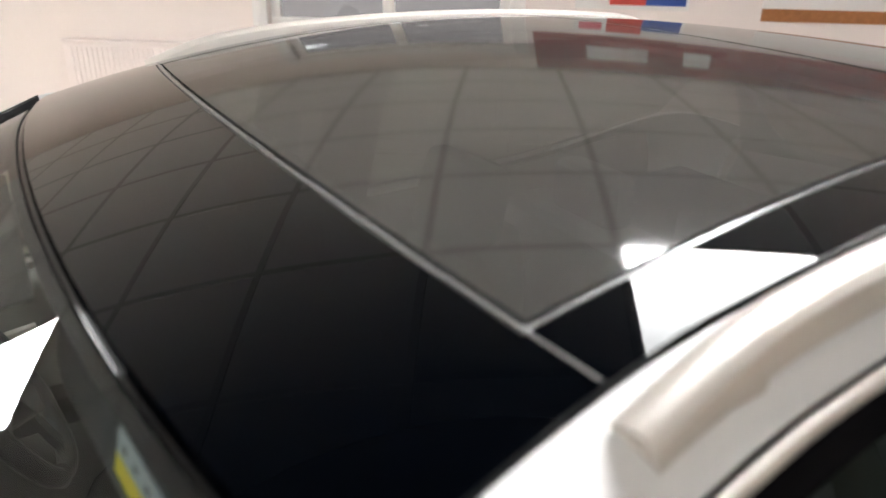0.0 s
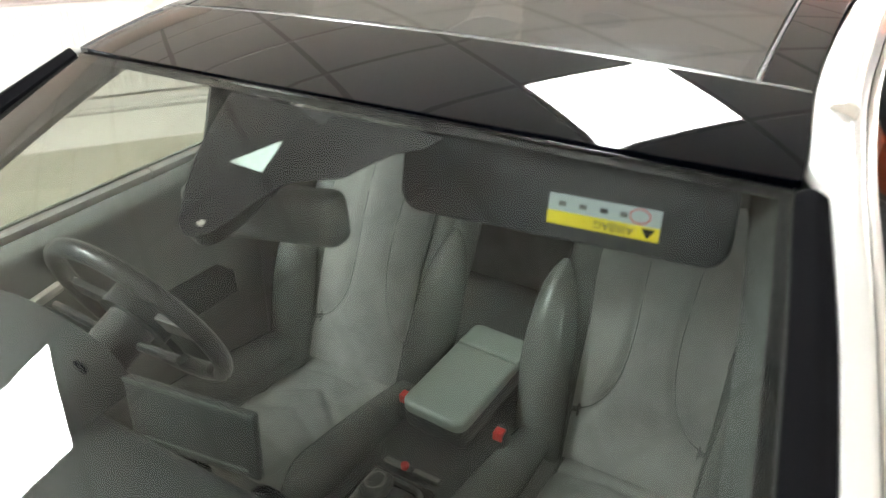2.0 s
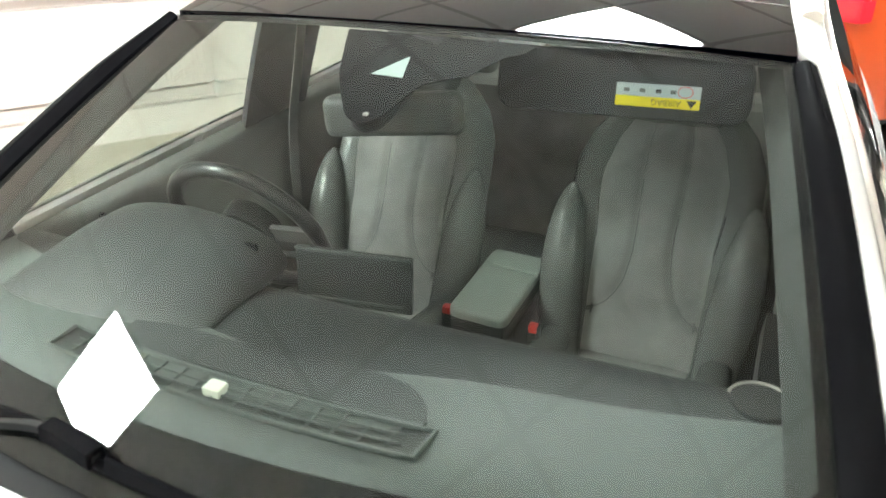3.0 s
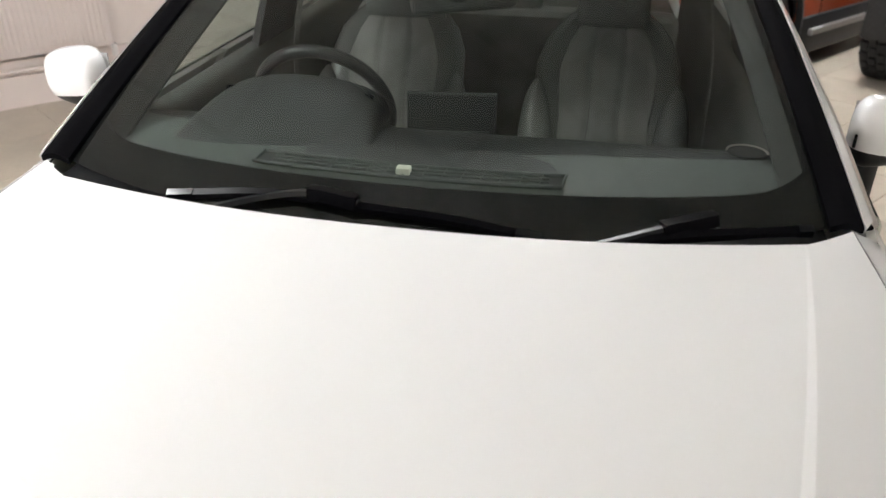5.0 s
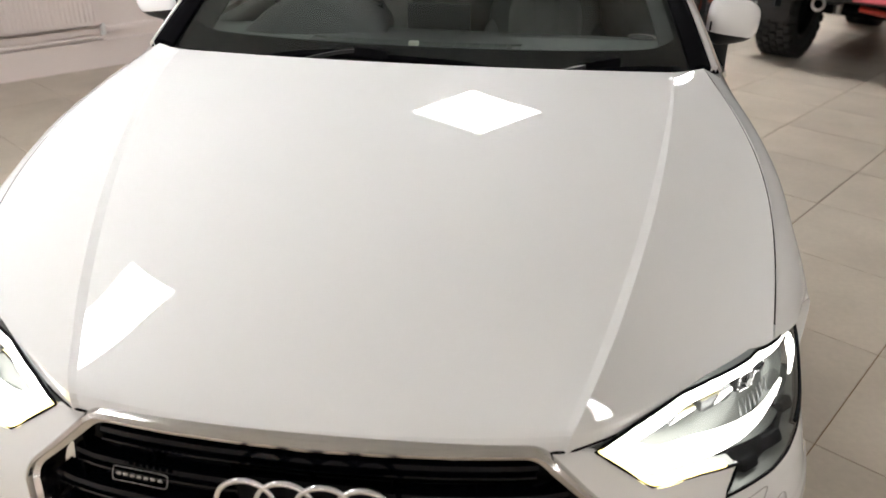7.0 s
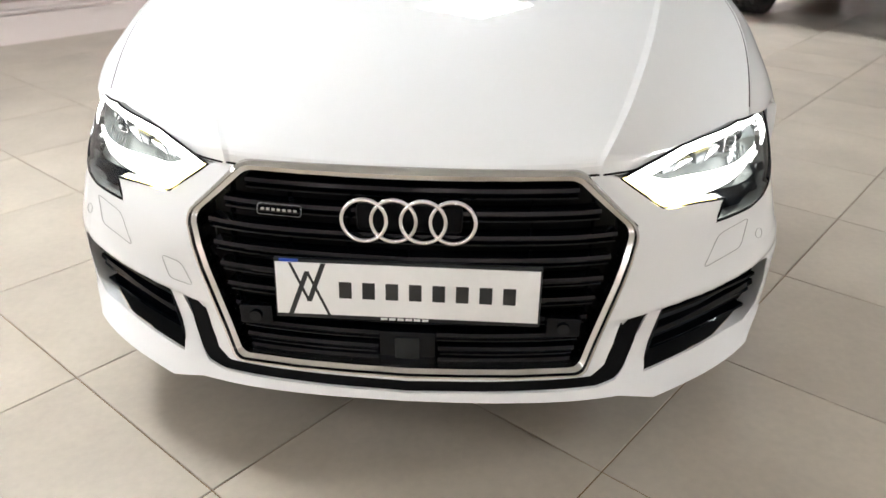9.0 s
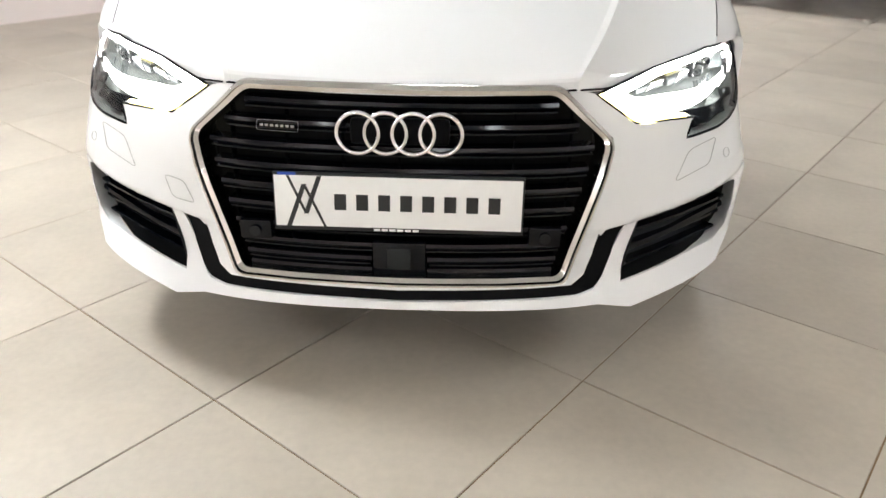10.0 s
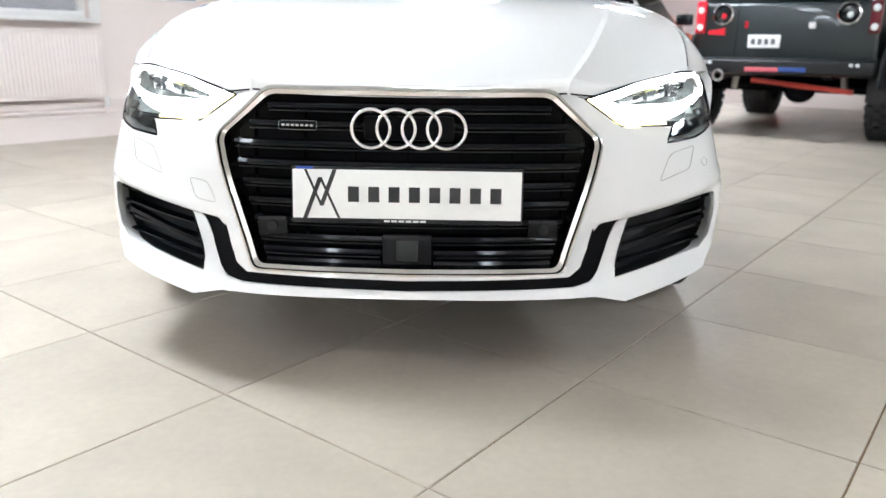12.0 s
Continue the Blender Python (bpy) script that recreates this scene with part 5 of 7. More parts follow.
cabin = thing("cabin_shell", "dark carpeted car cabin with grey trim", "car cabin")
part("carpet", box(-0.70, 0.70, 1.30, 3.65, 0.258, 0.266), CARPET, cabin, smooth=False)
for sg in (-1, 1):
    # door cards
    rows = loft([[(0.795, 1.42, 0.915), (0.800, 1.9, 0.93), (0.797, 2.5, 0.95), (0.770, 3.2, 0.985), (0.71, 3.6, 1.05)],
                 [(0.755, 1.45, 0.900), (0.760, 1.9, 0.912), (0.757, 2.5, 0.93), (0.735, 3.2, 0.96), (0.68, 3.6, 1.0)],
                 [(0.735, 1.46, 0.82), (0.735, 1.9, 0.82), (0.735, 2.5, 0.83), (0.72, 3.2, 0.85), (0.67, 3.6, 0.88)],
                 [(0.720, 1.46, 0.62), (0.700, 1.9, 0.62), (0.705, 2.5, 0.62), (0.70, 3.2, 0.64), (0.66, 3.6, 0.66)],
                 [(0.735, 1.46, 0.27), (0.735, 1.9, 0.27), (0.735, 2.5, 0.27), (0.70, 3.2, 0.27), (0.66, 3.6, 0.27)]], 40, 24)
    door = part("door_card", grid(rows if sg > 0 else flip(rows)), DOORCARD, cabin, "grey soft door lining")
    part("armrest", sweep(cr([(sg * 0.69, 1.75, 0.66), (sg * 0.675, 2.0, 0.675), (sg * 0.68, 2.35, 0.67)], 16), [(-0.035, -0.03), (0.035, -0.03), (0.03, 0.03), (-0.03, 0.03)]), DARKPL, door)
    part("door_pull", sweep(cr([(sg * 0.715, 1.72, 0.80), (sg * 0.690, 1.80, 0.83), (sg * 0.715, 1.95, 0.84)], 14), disc(0.012, 8)), SATIN, door, "silver door pull")
    # windscreen pillar trim inside
    a = [(p[0] + 0.006, p[1] + 0.006, p[2] - 0.010) for p in PIL_IN]
    b = [(p[0] - 0.052, p[1] + 0.060, p[2] - 0.022) for p in PIL_IN]
    c = [(p[0] - 0.030, p[1] + 0.125, p[2] - 0.020) for p in PIL_IN]
    d = [(p[0] + 0.012, p[1] + 0.150, p[2] - 0.015) for p in PIL_IN]
    rows = loft([a, b, c, d], 30, 12)
    part("pillar_lining", grid(rows if sg > 0 else flip(rows)), LINING, cabin, "dark grey cloth pillar lining")
    # centre pillar and belt
    path = [(sg * 0.785, 2.555, 0.90), (sg * 0.745, 2.565, 1.05), (sg * 0.690, 2.575, 1.22), (sg * 0.635, 2.585, 1.34)]
    part("centre_pillar", sweep(cr(path, 14), [(-0.15, -0.012), (0.15, -0.012), (0.125, 0.02), (-0.125, 0.02)], up=(sg, 0, 0)), VISOR, cabin, "dark grey centre pillar lining")
    part("seat_belt", sweep(cr([(sg * 0.622, 2.53, 1.24), (sg * 0.650, 2.52, 1.08), (sg * 0.672, 2.505, 0.93), (sg * 0.68, 2.50, 0.70), (sg * 0.67, 2.48, 0.40)], 20), [(-0.022, -0.001), (0.022, -0.001), (0.022, 0.001), (-0.022, 0.001)], up=(sg, 0, 0)), BELT, cabin, "pale grey seat belt")
    # roof edge lining
    rows = loft([[(0.585, 2.06, 1.305), (0.560, 2.3, 1.345), (0.55, 2.9, 1.36), (0.53, 3.5, 1.32)], [(0.635, 2.10, 1.27), (0.610, 2.3, 1.305), (0.602, 2.9, 1.315), (0.58, 3.5, 1.28)]], 20, 6)
    part("roof_edge_lining", grid(rows if sg > 0 else flip(rows)), TRIMGREY, cabin)
# rear bench
b = box(-0.62, 0.62, 3.02, 3.18, 0.42, 0.98, 0.05, 3)
part("rear_bench_back", b, CLOTH, cabin, "pale grey suede rear bench")
part("rear_bench_seat", box(-0.62, 0.62, 2.62, 3.06, 0.27, 0.46, 0.05, 3), LEATHER, cabin)
for x in (-0.38, 0.0, 0.38):
    part("rear_headrest", box(x - 0.11, x + 0.11, 3.07, 3.15, 0.97, 1.10, 0.035, 3), CLOTH, cabin)
part("parcel_shelf", box(-0.62, 0.62, 3.18, 3.68, 0.93, 0.95, 0.008), DARKPL, cabin)


def dashboard():
    d = thing("dashboard", "grey-green soft plastic dashboard", "dashboard")
    lines = [[(x, float(ws_at(x, 1.30 + 0.10 * (abs(x) / 0.66) ** 2)[1]) , 0.945) for x in (0, 0.22, 0.42, 0.58, 0.66)],
             [(0, 1.36, 0.966), (0.22, 1.365, 0.966), (0.42, 1.395, 0.964), (0.58, 1.44, 0.962), (0.68, 1.48, 0.960)],
             [(0, 1.47, 0.976), (0.22, 1.475, 0.976), (0.42, 1.50, 0.975), (0.58, 1.54, 0.972), (0.70, 1.57, 0.968)],
             [(0, 1.60, 0.974), (0.22, 1.605, 0.975), (0.42, 1.62, 0.974), (0.58, 1.635, 0.970), (0.715, 1.65, 0.962)],
             [(0, 1.66, 0.955), (0.22, 1.66, 0.958), (0.42, 1.665, 0.957), (0.58, 1.675, 0.953), (0.72, 1.685, 0.945)],
             [(0, 1.69, 0.90), (0.22, 1.69, 0.90), (0.42, 1.70, 0.90), (0.58, 1.71, 0.90), (0.725, 1.715, 0.89)],
             [(0, 1.70, 0.72), (0.22, 1.69, 0.72), (0.42, 1.69, 0.72), (0.58, 1.70, 0.72), (0.72, 1.71, 0.72)],
             [(0, 1.62, 0.50), (0.22, 1.60, 0.50), (0.42, 1.60, 0.50), (0.58, 1.60, 0.50), (0.71, 1.60, 0.50)]]
    lines[2] = [(0, 1.473, 0.977), (0.12, 1.489, 0.977), (0.27, 1.522, 0.977), (0.50, 1.556, 0.975), (0.70, 1.61, 0.968)]
    for name, curves, m, label in (("dash_front", lines[:3] + [[(x, y + 0.004, z - 0.004) for x, y, z in lines[2]]], DASH, "grey-green soft-touch strip below the windscreen"),
                                   ("dash_top", [[(x, y + 0.001, z - 0.0035) for x, y, z in lines[2]]] + lines[3:], DASHDARK, "dark soft-touch dashboard top")):
        rows = loft(curves, 26, 30)
        bm = grid(rows)
        grid(flip(rows), bm, True)
        part(name, weld(bm), m, d, label)
    # vent strip along the glass
    def on(x, y, dz=0.0):
        return np.array((x, y, float(np.interp(y, [1.30, 1.36, 1.47, 1.60], [0.952, 0.966, 0.977, 0.976])) + dz))
    y0 = lambda x: 1.379 + 0.15 * x * x
    frame_pts = [on(x, y0(x) - 0.022, 0.004) for x in np.linspace(-0.335, 0.262, 24)] + [on(x, y0(x) + 0.026, 0.004) for x in np.linspace(0.270, -0.33, 24)]
    vent = part("windscreen_vent", tube(frame_pts, 0.004, 6, True), DASH, d, "slatted demister vent in the dashboard")
    bm = bmesh.new()
    bm.faces.new([bm.verts.new(p - np.array((0, 0, 0.002))) for p in frame_pts])
    bmesh.ops.triangulate(bm, faces=bm.faces)
    part("vent_floor", bm, DARKPL, vent, smooth=False)
    for k in range(15):
        x = -0.29 + 0.0365 * k
        a, b = on(x, y0(x) - 0.02, 0.004), on(x + 0.006, y0(x) + 0.022, 0.004)
        part("vent_slat", tube([a, b], 0.0022, 6), DASH, vent)
    for f in (-0.006, 0.008):
        part("vent_rib", tube([on(x, y0(x) + f, 0.005) for x in np.linspace(-0.30, 0.24, 20)], 0.0018, 6), DASH, vent)
    p = on(-0.035, y0(-0.035), 0.008)
    part("light_sensor", box(p[0] - 0.014, p[0] + 0.014, p[1] - 0.012, p[1] + 0.012, p[2] - 0.008, p[2] + 0.006, 0.004), mat("sensor_cream", (0.62, 0.62, 0.52), 0.4), vent, "small cream light sensor")
    # raised tongue behind the vent: its shade is put into the darker plastic
    lid = [on(x, 1.412, 0.002) for x in np.linspace(-0.25, 0.25, 16)] + [on(x, y, 0.002) for x, y in ((0.254, 1.425), (0.247, 1.443), (0.232, 1.462), (0.205, 1.478), (0.165, 1.486), (0.12, 1.485))] + [on(x, 1.473 + 0.09 * max(0.0, x), 0.002) for x in np.linspace(0.08, -0.25, 10)]
    bm = slab(lid, (0, 0, 0.004))
    bmesh.ops.triangulate(bm, faces=[f for f in bm.faces if len(f.verts) > 4])
    part("shaded_dash_panel", bm, DASHDARK, d, "raised dashboard panel with its shade put into a darker colour", smooth=False)
    # instrument hood
    rows = []
    for f in np.linspace(0, 1, 16):
        row = []
        for a in np.linspace(0, math.pi, 24):
            w = 0.215 - 0.015 * f
            hgt = 0.082 * math.sin(min(1.0, f * 1.15) * math.pi / 2) ** 0.8
            row.append(np.array((-0.345 - w * math.cos(a), 1.475 + 0.235 * f - 0.03 * math.sin(a) * (1 - f), 0.970 + hgt * math.sin(a) ** 0.75)))
        rows.append(row)
    part("instrument_hood", weld(grid(rows)), DASHDARK, d, "domed hood over the instruments")
    part("instrument_panel", box(-0.52, -0.17, 1.66, 1.67, 0.93, 1.03, 0.004), GLOSSBLACK, d)
    # round tweeter at the passenger's end
    for s in (1,):
        b = cyl((s * 0.630, 1.635, 0.960), (s * 0.630, 1.635, 0.973), 0.042, 28, 0.037)
        tw = part("tweeter", b, DARKPL, d, "round dark tweeter grille")
        part("tweeter_rim", sweep([(s * 0.630 + 0.040 * math.cos(a), 1.635 + 0.040 * math.sin(a), 0.973) for a in np.linspace(-0.15, math.pi * 0.95, 24)], disc(0.0024, 6)), SATIN, tw, "bright half-ring behind the tweeter")
    # face vents
    for x in (-0.62, -0.06, 0.10, 0.62):
        b = cyl((x, 1.70, 0.865), (x, 1.715, 0.865), 0.045, 24)
        part("round_vent", b, GLOSSBLACK, d)
    return d


dashboard()


def infotainment():
    g = thing("infotainment_screen", "thin black pop-up screen on the dashboard", "screen")
    m = Matrix.Translation((0.003, 1.686, 0.992)) @ Matrix.Rotation(math.atan2(0.029, 0.197), 4, "Z") @ Matrix.Rotation(-0.06, 4, "X")
    b = box(-0.100, 0.100, -0.006, 0.007, -0.052, 0.048, 0.004)
    b.transform(m)
    part("casing", b, DARKPL, g)
    b = box(-0.100, 0.100, -0.0075, -0.005, 0.043, 0.049, 0.001)
    b.transform(m)
    part("top_edge", b, DASH, g, "thin paler upper edge")
    b = box(-0.095, 0.095, 0.0065, 0.008, -0.045, 0.043)
    b.transform(m)
    part("display", b, GLOSSBLACK, g)
    b = box(-0.085, 0.085, -0.0085, -0.006, -0.041, -0.037, 0.001)
    b.transform(m)
    part("ridge", b, DASH, g)


infotainment()


SPOKE = mat("dull_silver_spoke", (0.16, 0.16, 0.155), 0.4, metal=0.6, rough_var=0.08)


def steering_wheel():
    g = thing("steering_wheel", "black leather steering wheel with silver trim", "steering wheel")
    c = np.array((-0.362, 1.885, 0.925))
    up = np.array((0, -0.42, 0.907))
    rt = np.array((1.0, 0, 0))
    pts = [c + 0.172 * (rt * math.cos(a) + up * math.sin(a) * (0.93 if math.sin(a) < -0.75 else 1)) for a in np.linspace(0, 2 * math.pi, 65)[:-1]]
    part("rim", sweep(pts, disc(0.0165, 12), True, up=(0, 0.907, 0.42)), mat("wheel_leather", (0.035, 0.035, 0.034), 0.33, grain=0.1, grain_scale=300, bump=0.2, bump_scale=600), g)
    ax = np.array((0, 0.907, 0.42))
    hub = [c + 0.065 * (rt * math.cos(a) + up * math.sin(a)) - ax * 0.02 for a in np.linspace(0, 2 * math.pi, 33)[:-1]]
    part("hub", slab(hub, tuple(ax * 0.045)), DARKPL, g)
    for a in (0.12, math.pi - 0.12, -math.pi / 2):
        e = c + 0.168 * (rt * math.cos(a) + up * math.sin(a))
        part("spoke", sweep([c + 0.05 * (rt * math.cos(a) + up * math.sin(a)), e], [(-0.018, -0.006), (0.018, -0.006), (0.018, 0.006), (-0.018, 0.006)], up=tuple(ax)), SPOKE if a > -1 else DARKPL, g)
    part("column", cyl(tuple(c - ax * 0.02), tuple(c - ax * 0.22), 0.045, 20), DARKPL, g)
    for s in (-1, 1):
        p = c - ax * 0.05
        part("stalk", tube([p + rt * s * 0.05, p + rt * s * 0.16 + up * 0.02], 0.008, 8), DARKPL, g)


steering_wheel()


def console():
    g = thing("centre_console", "dark centre console with padded armrest", "console")
    part("tunnel", box(-0.115, 0.115, 1.66, 2.62, 0.262, 0.50, 0.02), DARKPL, g)
    lean = Matrix.Translation((0.003, 2.405, 0.575)) @ Matrix.Rotation(0.10, 4, "X") @ Matrix.Rotation(-0.06, 4, "Z")
    pad = mat("armrest_leather", (0.20, 0.225, 0.20), 0.38, grain=0.05, grain_scale=250, bump=0.05, bump_scale=500)
    b = box(-0.074, 0.076, -0.148, 0.148, -0.040, 0.016, 0.010, 2)
    b.transform(lean)
    part("armrest_box", b, DARKPL, g, "dark armrest box under the pad", angle=50)
    # lid in two upholstered pieces with a cross seam
    for y0, y1 in ((-0.153, 0.072), (0.075, 0.153)):
        b = box(-0.078, 0.080, y0, y1, 0.010, 0.036)
        bmesh.ops.bevel(b, geom=[e for e in b.edges if abs(e.verts[0].co.z - e.verts[1].co.z) > 0.01 and (e.verts[0].co.y < -0.1 or e.verts[0].co.y > 0.1)], offset=0.024, segments=5, profile=0.5, affect='EDGES')
        bmesh.ops.bevel(b, geom=[e for e in b.edges if e.verts[0].co.z > 0.03 and e.verts[1].co.z > 0.03], offset=0.010 if y0 < 0 else 0.008, segments=4, profile=0.5, affect='EDGES')
        b.transform(lean)
        part("armrest_pad", b, pad, g, "grey-green leather armrest pad", angle=50)
    part("armrest_stem", box(-0.06, 0.06, 2.30, 2.55, 0.48, 0.545, 0.01), DARKPL, g)
    part("gear_gate", box(-0.075, 0.075, 1.90, 2.145, 0.498, 0.506, 0.004), GLOSSBLACK, g)
    ring = [(x, y, 0.509) for x, y in round_poly([(-0.050, 1.95), (0.050, 1.95), (0.062, 2.125), (-0.062, 2.125)], 0.03, 6)]
    part("gear_surround", sweep(ring, [(-0.007, -0.003), (0.007, -0.003), (0.004, 0.004), (-0.004, 0.004)], True), SPOKE, g, "silver surround of the gear lever")
    part("gear_lever", cyl((0, 2.03, 0.503), (0, 2.045, 0.56), 0.013, 16), DARKPL, g)
    b = box(-0.024, 0.024, -0.032, 0.032, -0.018, 0.018, 0.015, 4)
    b.transform(Matrix.Translation((0, 2.05, 0.565)))
    part("gear_knob", b, DARKPL, g, "dark leather gear knob", angle=60)
    part("knob_ring", sweep([(0.017 * math.cos(a), 2.05 + 0.022 * math.sin(a), 0.581) for a in np.linspace(0, 2 * math.pi, 25)[:-1]], disc(0.0028, 8), True), SPOKE, g, "silver ring on the gear knob")
    for x in (-0.036, 0.036):
        part("button_bar", box(x - 0.031, x + 0.031, 2.165, 2.178, 0.498, 0.507, 0.002), SPOKE, g, "silver button bar")
    part("button", cyl((-0.016, 2.170, 0.504), (-0.016, 2.170, 0.513), 0.009, 16), REDPL, g, "round red button")
    for x in (-0.105, 0.13):
        part("belt_buckle", box(x - 0.014, x + 0.014, 2.30, 2.335, 0.50, 0.56, 0.004), DARKPL, g)
        part("buckle_button", box(x - 0.011, x + 0.011, 2.296, 2.318, 0.545, 0.566, 0.003), REDPL, g, "red belt buckle button")


console()


def visor(s):
    g = thing("sun_visor", "grey sun visor folded up behind the windscreen", "sun visor")
    m = Matrix.Translation((s * 0.345, 1.996, 1.273)) @ Matrix.Rotation(s * 0.10, 4, "Z") @ Matrix.Rotation(math.radians(77), 4, "X")
    b = box(-0.205, 0.205, -0.056, 0.050, -0.006, 0.006)
    bmesh.ops.bevel(b, geom=[e for e in b.edges if abs(e.verts[0].co.z - e.verts[1].co.z) > 0.01], offset=0.03, segments=6, profile=0.5, affect='EDGES')
    bmesh.ops.bevel(b, geom=[e for e in b.edges if e.calc_face_angle(0) > 1.2], offset=0.005, segments=3, profile=0.5, affect='EDGES')
    b.transform(m)
    part("visor_panel", b, VISOR, g, "grey fabric visor board")
    part("visor_rod", tube([m @ Vector((-0.2, 0.042, 0)), m @ Vector((0.2, 0.042, 0))], 0.006, 8), DARKPL, g)
    if s > 0:
        def on(x0, x1, y0, y1, h, name, material, label=""):
            q = box(x0, x1, y0, y1, 0.0062, h)
            q.transform(m)
            return part(name, q, material, g, label, smooth=False)
        on(-0.005, 0.127, -0.036, 0.0005, 0.0078, "label_sheet", LABELW, "pale warning label")
        on(-0.005, 0.127, -0.036, -0.020, 0.0082, "label_band", YELLOW, "yellow warning band with upside-down word")
        # the word as seen by somebody in the seat: upside down from outside
        cu = bpy.data.curves.new("word", "FONT")
        cu.body = "AIRBAG"
        cu.size = 0.0135
        cu.extrude = 0.0002
        cu.materials.append(PLATEK)
        ob = new("word", cu)
        ob.parent = g
        ob.matrix_basis = m @ Matrix.Translation((0.098, -0.0235, 0.0085)) @ Matrix.Rotation(math.pi, 4, "Z")
        tri = slab([m @ Vector(p) for p in ((0.106, -0.0225, 0.0084), (0.122, -0.0225, 0.0084), (0.114, -0.0345, 0.0084))], (0, 0, 0.0003))
        part("warning_mark", tri, PLATEK, g, "black warning triangle")
        ring = [m @ Vector((0.103 + 0.0115 * math.cos(a), -0.0095 + 0.0085 * math.sin(a), 0.0082)) for a in np.linspace(0, 2 * math.pi, 25)[:-1]]
        part("ban_ring", tube(ring, 0.0008, 6, True), LABELR, g, "red ring on the label")
        for x in (0.005, 0.03, 0.055, 0.078):
            on(x + 0.002, x + 0.011, -0.0135, -0.0075, 0.0080, "pictogram", PLATEK if x == 0.055 else TRIMGREY)
    return g


visor(1)


def inner_mirror():
    g = thing("rear_view_mirror", "black frameless rear-view mirror behind the windscreen", "mirror")
    b = box(-0.125, 0.122, -0.024, 0.022, -0.036, 0.036, 0.021, 5)
    b.transform(Matrix.Translation((-0.004, 1.862, 1.218)) @ Matrix.Rotation(-0.10, 4, "Y") @ Matrix.Rotation(0.12, 4, "Z"))
    part("mirror_shell", b, mat("mirror_shell_grey", (0.085, 0.09, 0.085), 0.45, grain=0.1, grain_scale=500), g)
    part("mirror_stem", tube([(0, 1.855, 1.235), (-0.005, 1.862, 1.285)], 0.012, 8), DARKPL, g)
    # black print on the glass round the sensors, and the housing behind it
    out = [(-0.136, 1.953), (-0.122, 1.914), (-0.093, 1.839), (-0.064, 1.791), (-0.028, 1.742), (0.0, 1.729), (0.024, 1.742), (0.037, 1.762), (0.050, 1.797), (0.066, 1.828),
           (0.100, 1.845), (0.133, 1.858), (0.150, 1.884), (0.172, 1.912), (0.200, 1.926), (0.215, 1.953)]
    top = [ws_at(x, y, 0.0035) for x, y in round_poly(out, 0.006, 3)]
    bm = slab(top, (0, 0.0005, -0.001))
    bmesh.ops.triangulate(bm, faces=[f for f in bm.faces if len(f.verts) > 4])
    h = part("sensor_print", bm, SEAM, g, "black printed patch round the sensors on the glass", smooth=False)
    inner = [(-0.10, 1.95), (0.05, 1.95), (0.045, 1.85), (0.034, 1.775), (0.022, 1.745), (0.0, 1.735), (-0.025, 1.745), (-0.055, 1.79), (-0.085, 1.85)]
    bm = slab([ws_at(x, y, 0.006) for x, y in round_poly(inner, 0.012, 3)], (0, 0.008, -0.020))
    bmesh.ops.triangulate(bm, faces=[f for f in bm.faces if len(f.verts) > 4])
    part("sensor_housing", bm, BLACKPL, h, "black sensor housing behind the print", smooth=False)
    win = [ws_at(x, y, 0.0025) for x, y in ((-0.032, 1.839), (0.026, 1.836), (0.016, 1.888))]
    part("camera_window", slab(win, (0, 0.0004, -0.0008)), mat("camera_window", (0.42, 0.49, 0.46), 0.3), h, "pale triangular camera window", smooth=False)
    p = ws_at(0.004, 1.752, 0.0025)
    part("sensor_dot", box(p[0] - 0.004, p[0] + 0.004, p[1] - 0.005, p[1] + 0.005, p[2] - 0.003, p[2] + 0.0005, 0.001), SATIN, h)


inner_mirror()

# ---- parked vehicles, radiator and window; u across the room, v along it ----
GREEN = mat("dark_green_paint", (0.006, 0.012, 0.013), 0.35, coat=0.25, stain=0.25, stain_scale=3, grain=0.1, grain_scale=300)
ORANGE = mat("orange_red_paint", (0.42, 0.055, 0.010), 0.4, coat=1.0, spec=0.1, grain=0.04, grain_scale=700, stain=0.05, stain_scale=2)
REDLAMP = mat("red_lamp_lens", (0.60, 0.015, 0.03), 0.12, coat=0.5, grain=0.1, grain_scale=400)
# red lens with the right tail lamp's shade put into its colour
SHADEDRED = mat("shaded_red_lens", (0.10, 0.006, 0.012), 0.12, coat=0.5, grain=0.1, grain_scale=400)
REDPAINT = mat("red_painted_steel", (0.55, 0.06, 0.04), 0.4, grain=0.15, grain_scale=60)
PINKRED = mat("faded_red_reflector", (0.62, 0.13, 0.16), 0.3, grain=0.1, grain_scale=200)
BLUEPAINT = mat("blue_reflector", (0.04, 0.09, 0.34), 0.35, grain=0.1, grain_scale=200)
DARKGLASS = mat("dark_vehicle_glass", (0.010, 0.012, 0.013), 0.04, spec=0.5, rough_var=0.02)
LAMPWHITE = mat("white_lamp_lens", (0.75, 0.76, 0.78), 0.15, coat=0.6, grain=0.05)
STEEL = mat("dull_steel", (0.42, 0.41, 0.40), 0.38, metal=0.8, rough_var=0.1, stain=0.1)
RADPAINT = mat("radiator_enamel", (0.82, 0.735, 0.705), 0.4, grain=0.02, grain_scale=200, stain=0.03, stain_scale=2)
FRAMEPAINT = mat("window_frame_paint", (0.80, 0.78, 0.76), 0.35, grain=0.02, grain_scale=150)
SLATE = mat("plate_bar_grey", (0.10, 0.10, 0.11), 0.5, grain=0.1)
PANE = glass("window_pane", (0.90, 0.93, 0.92), 1.5)


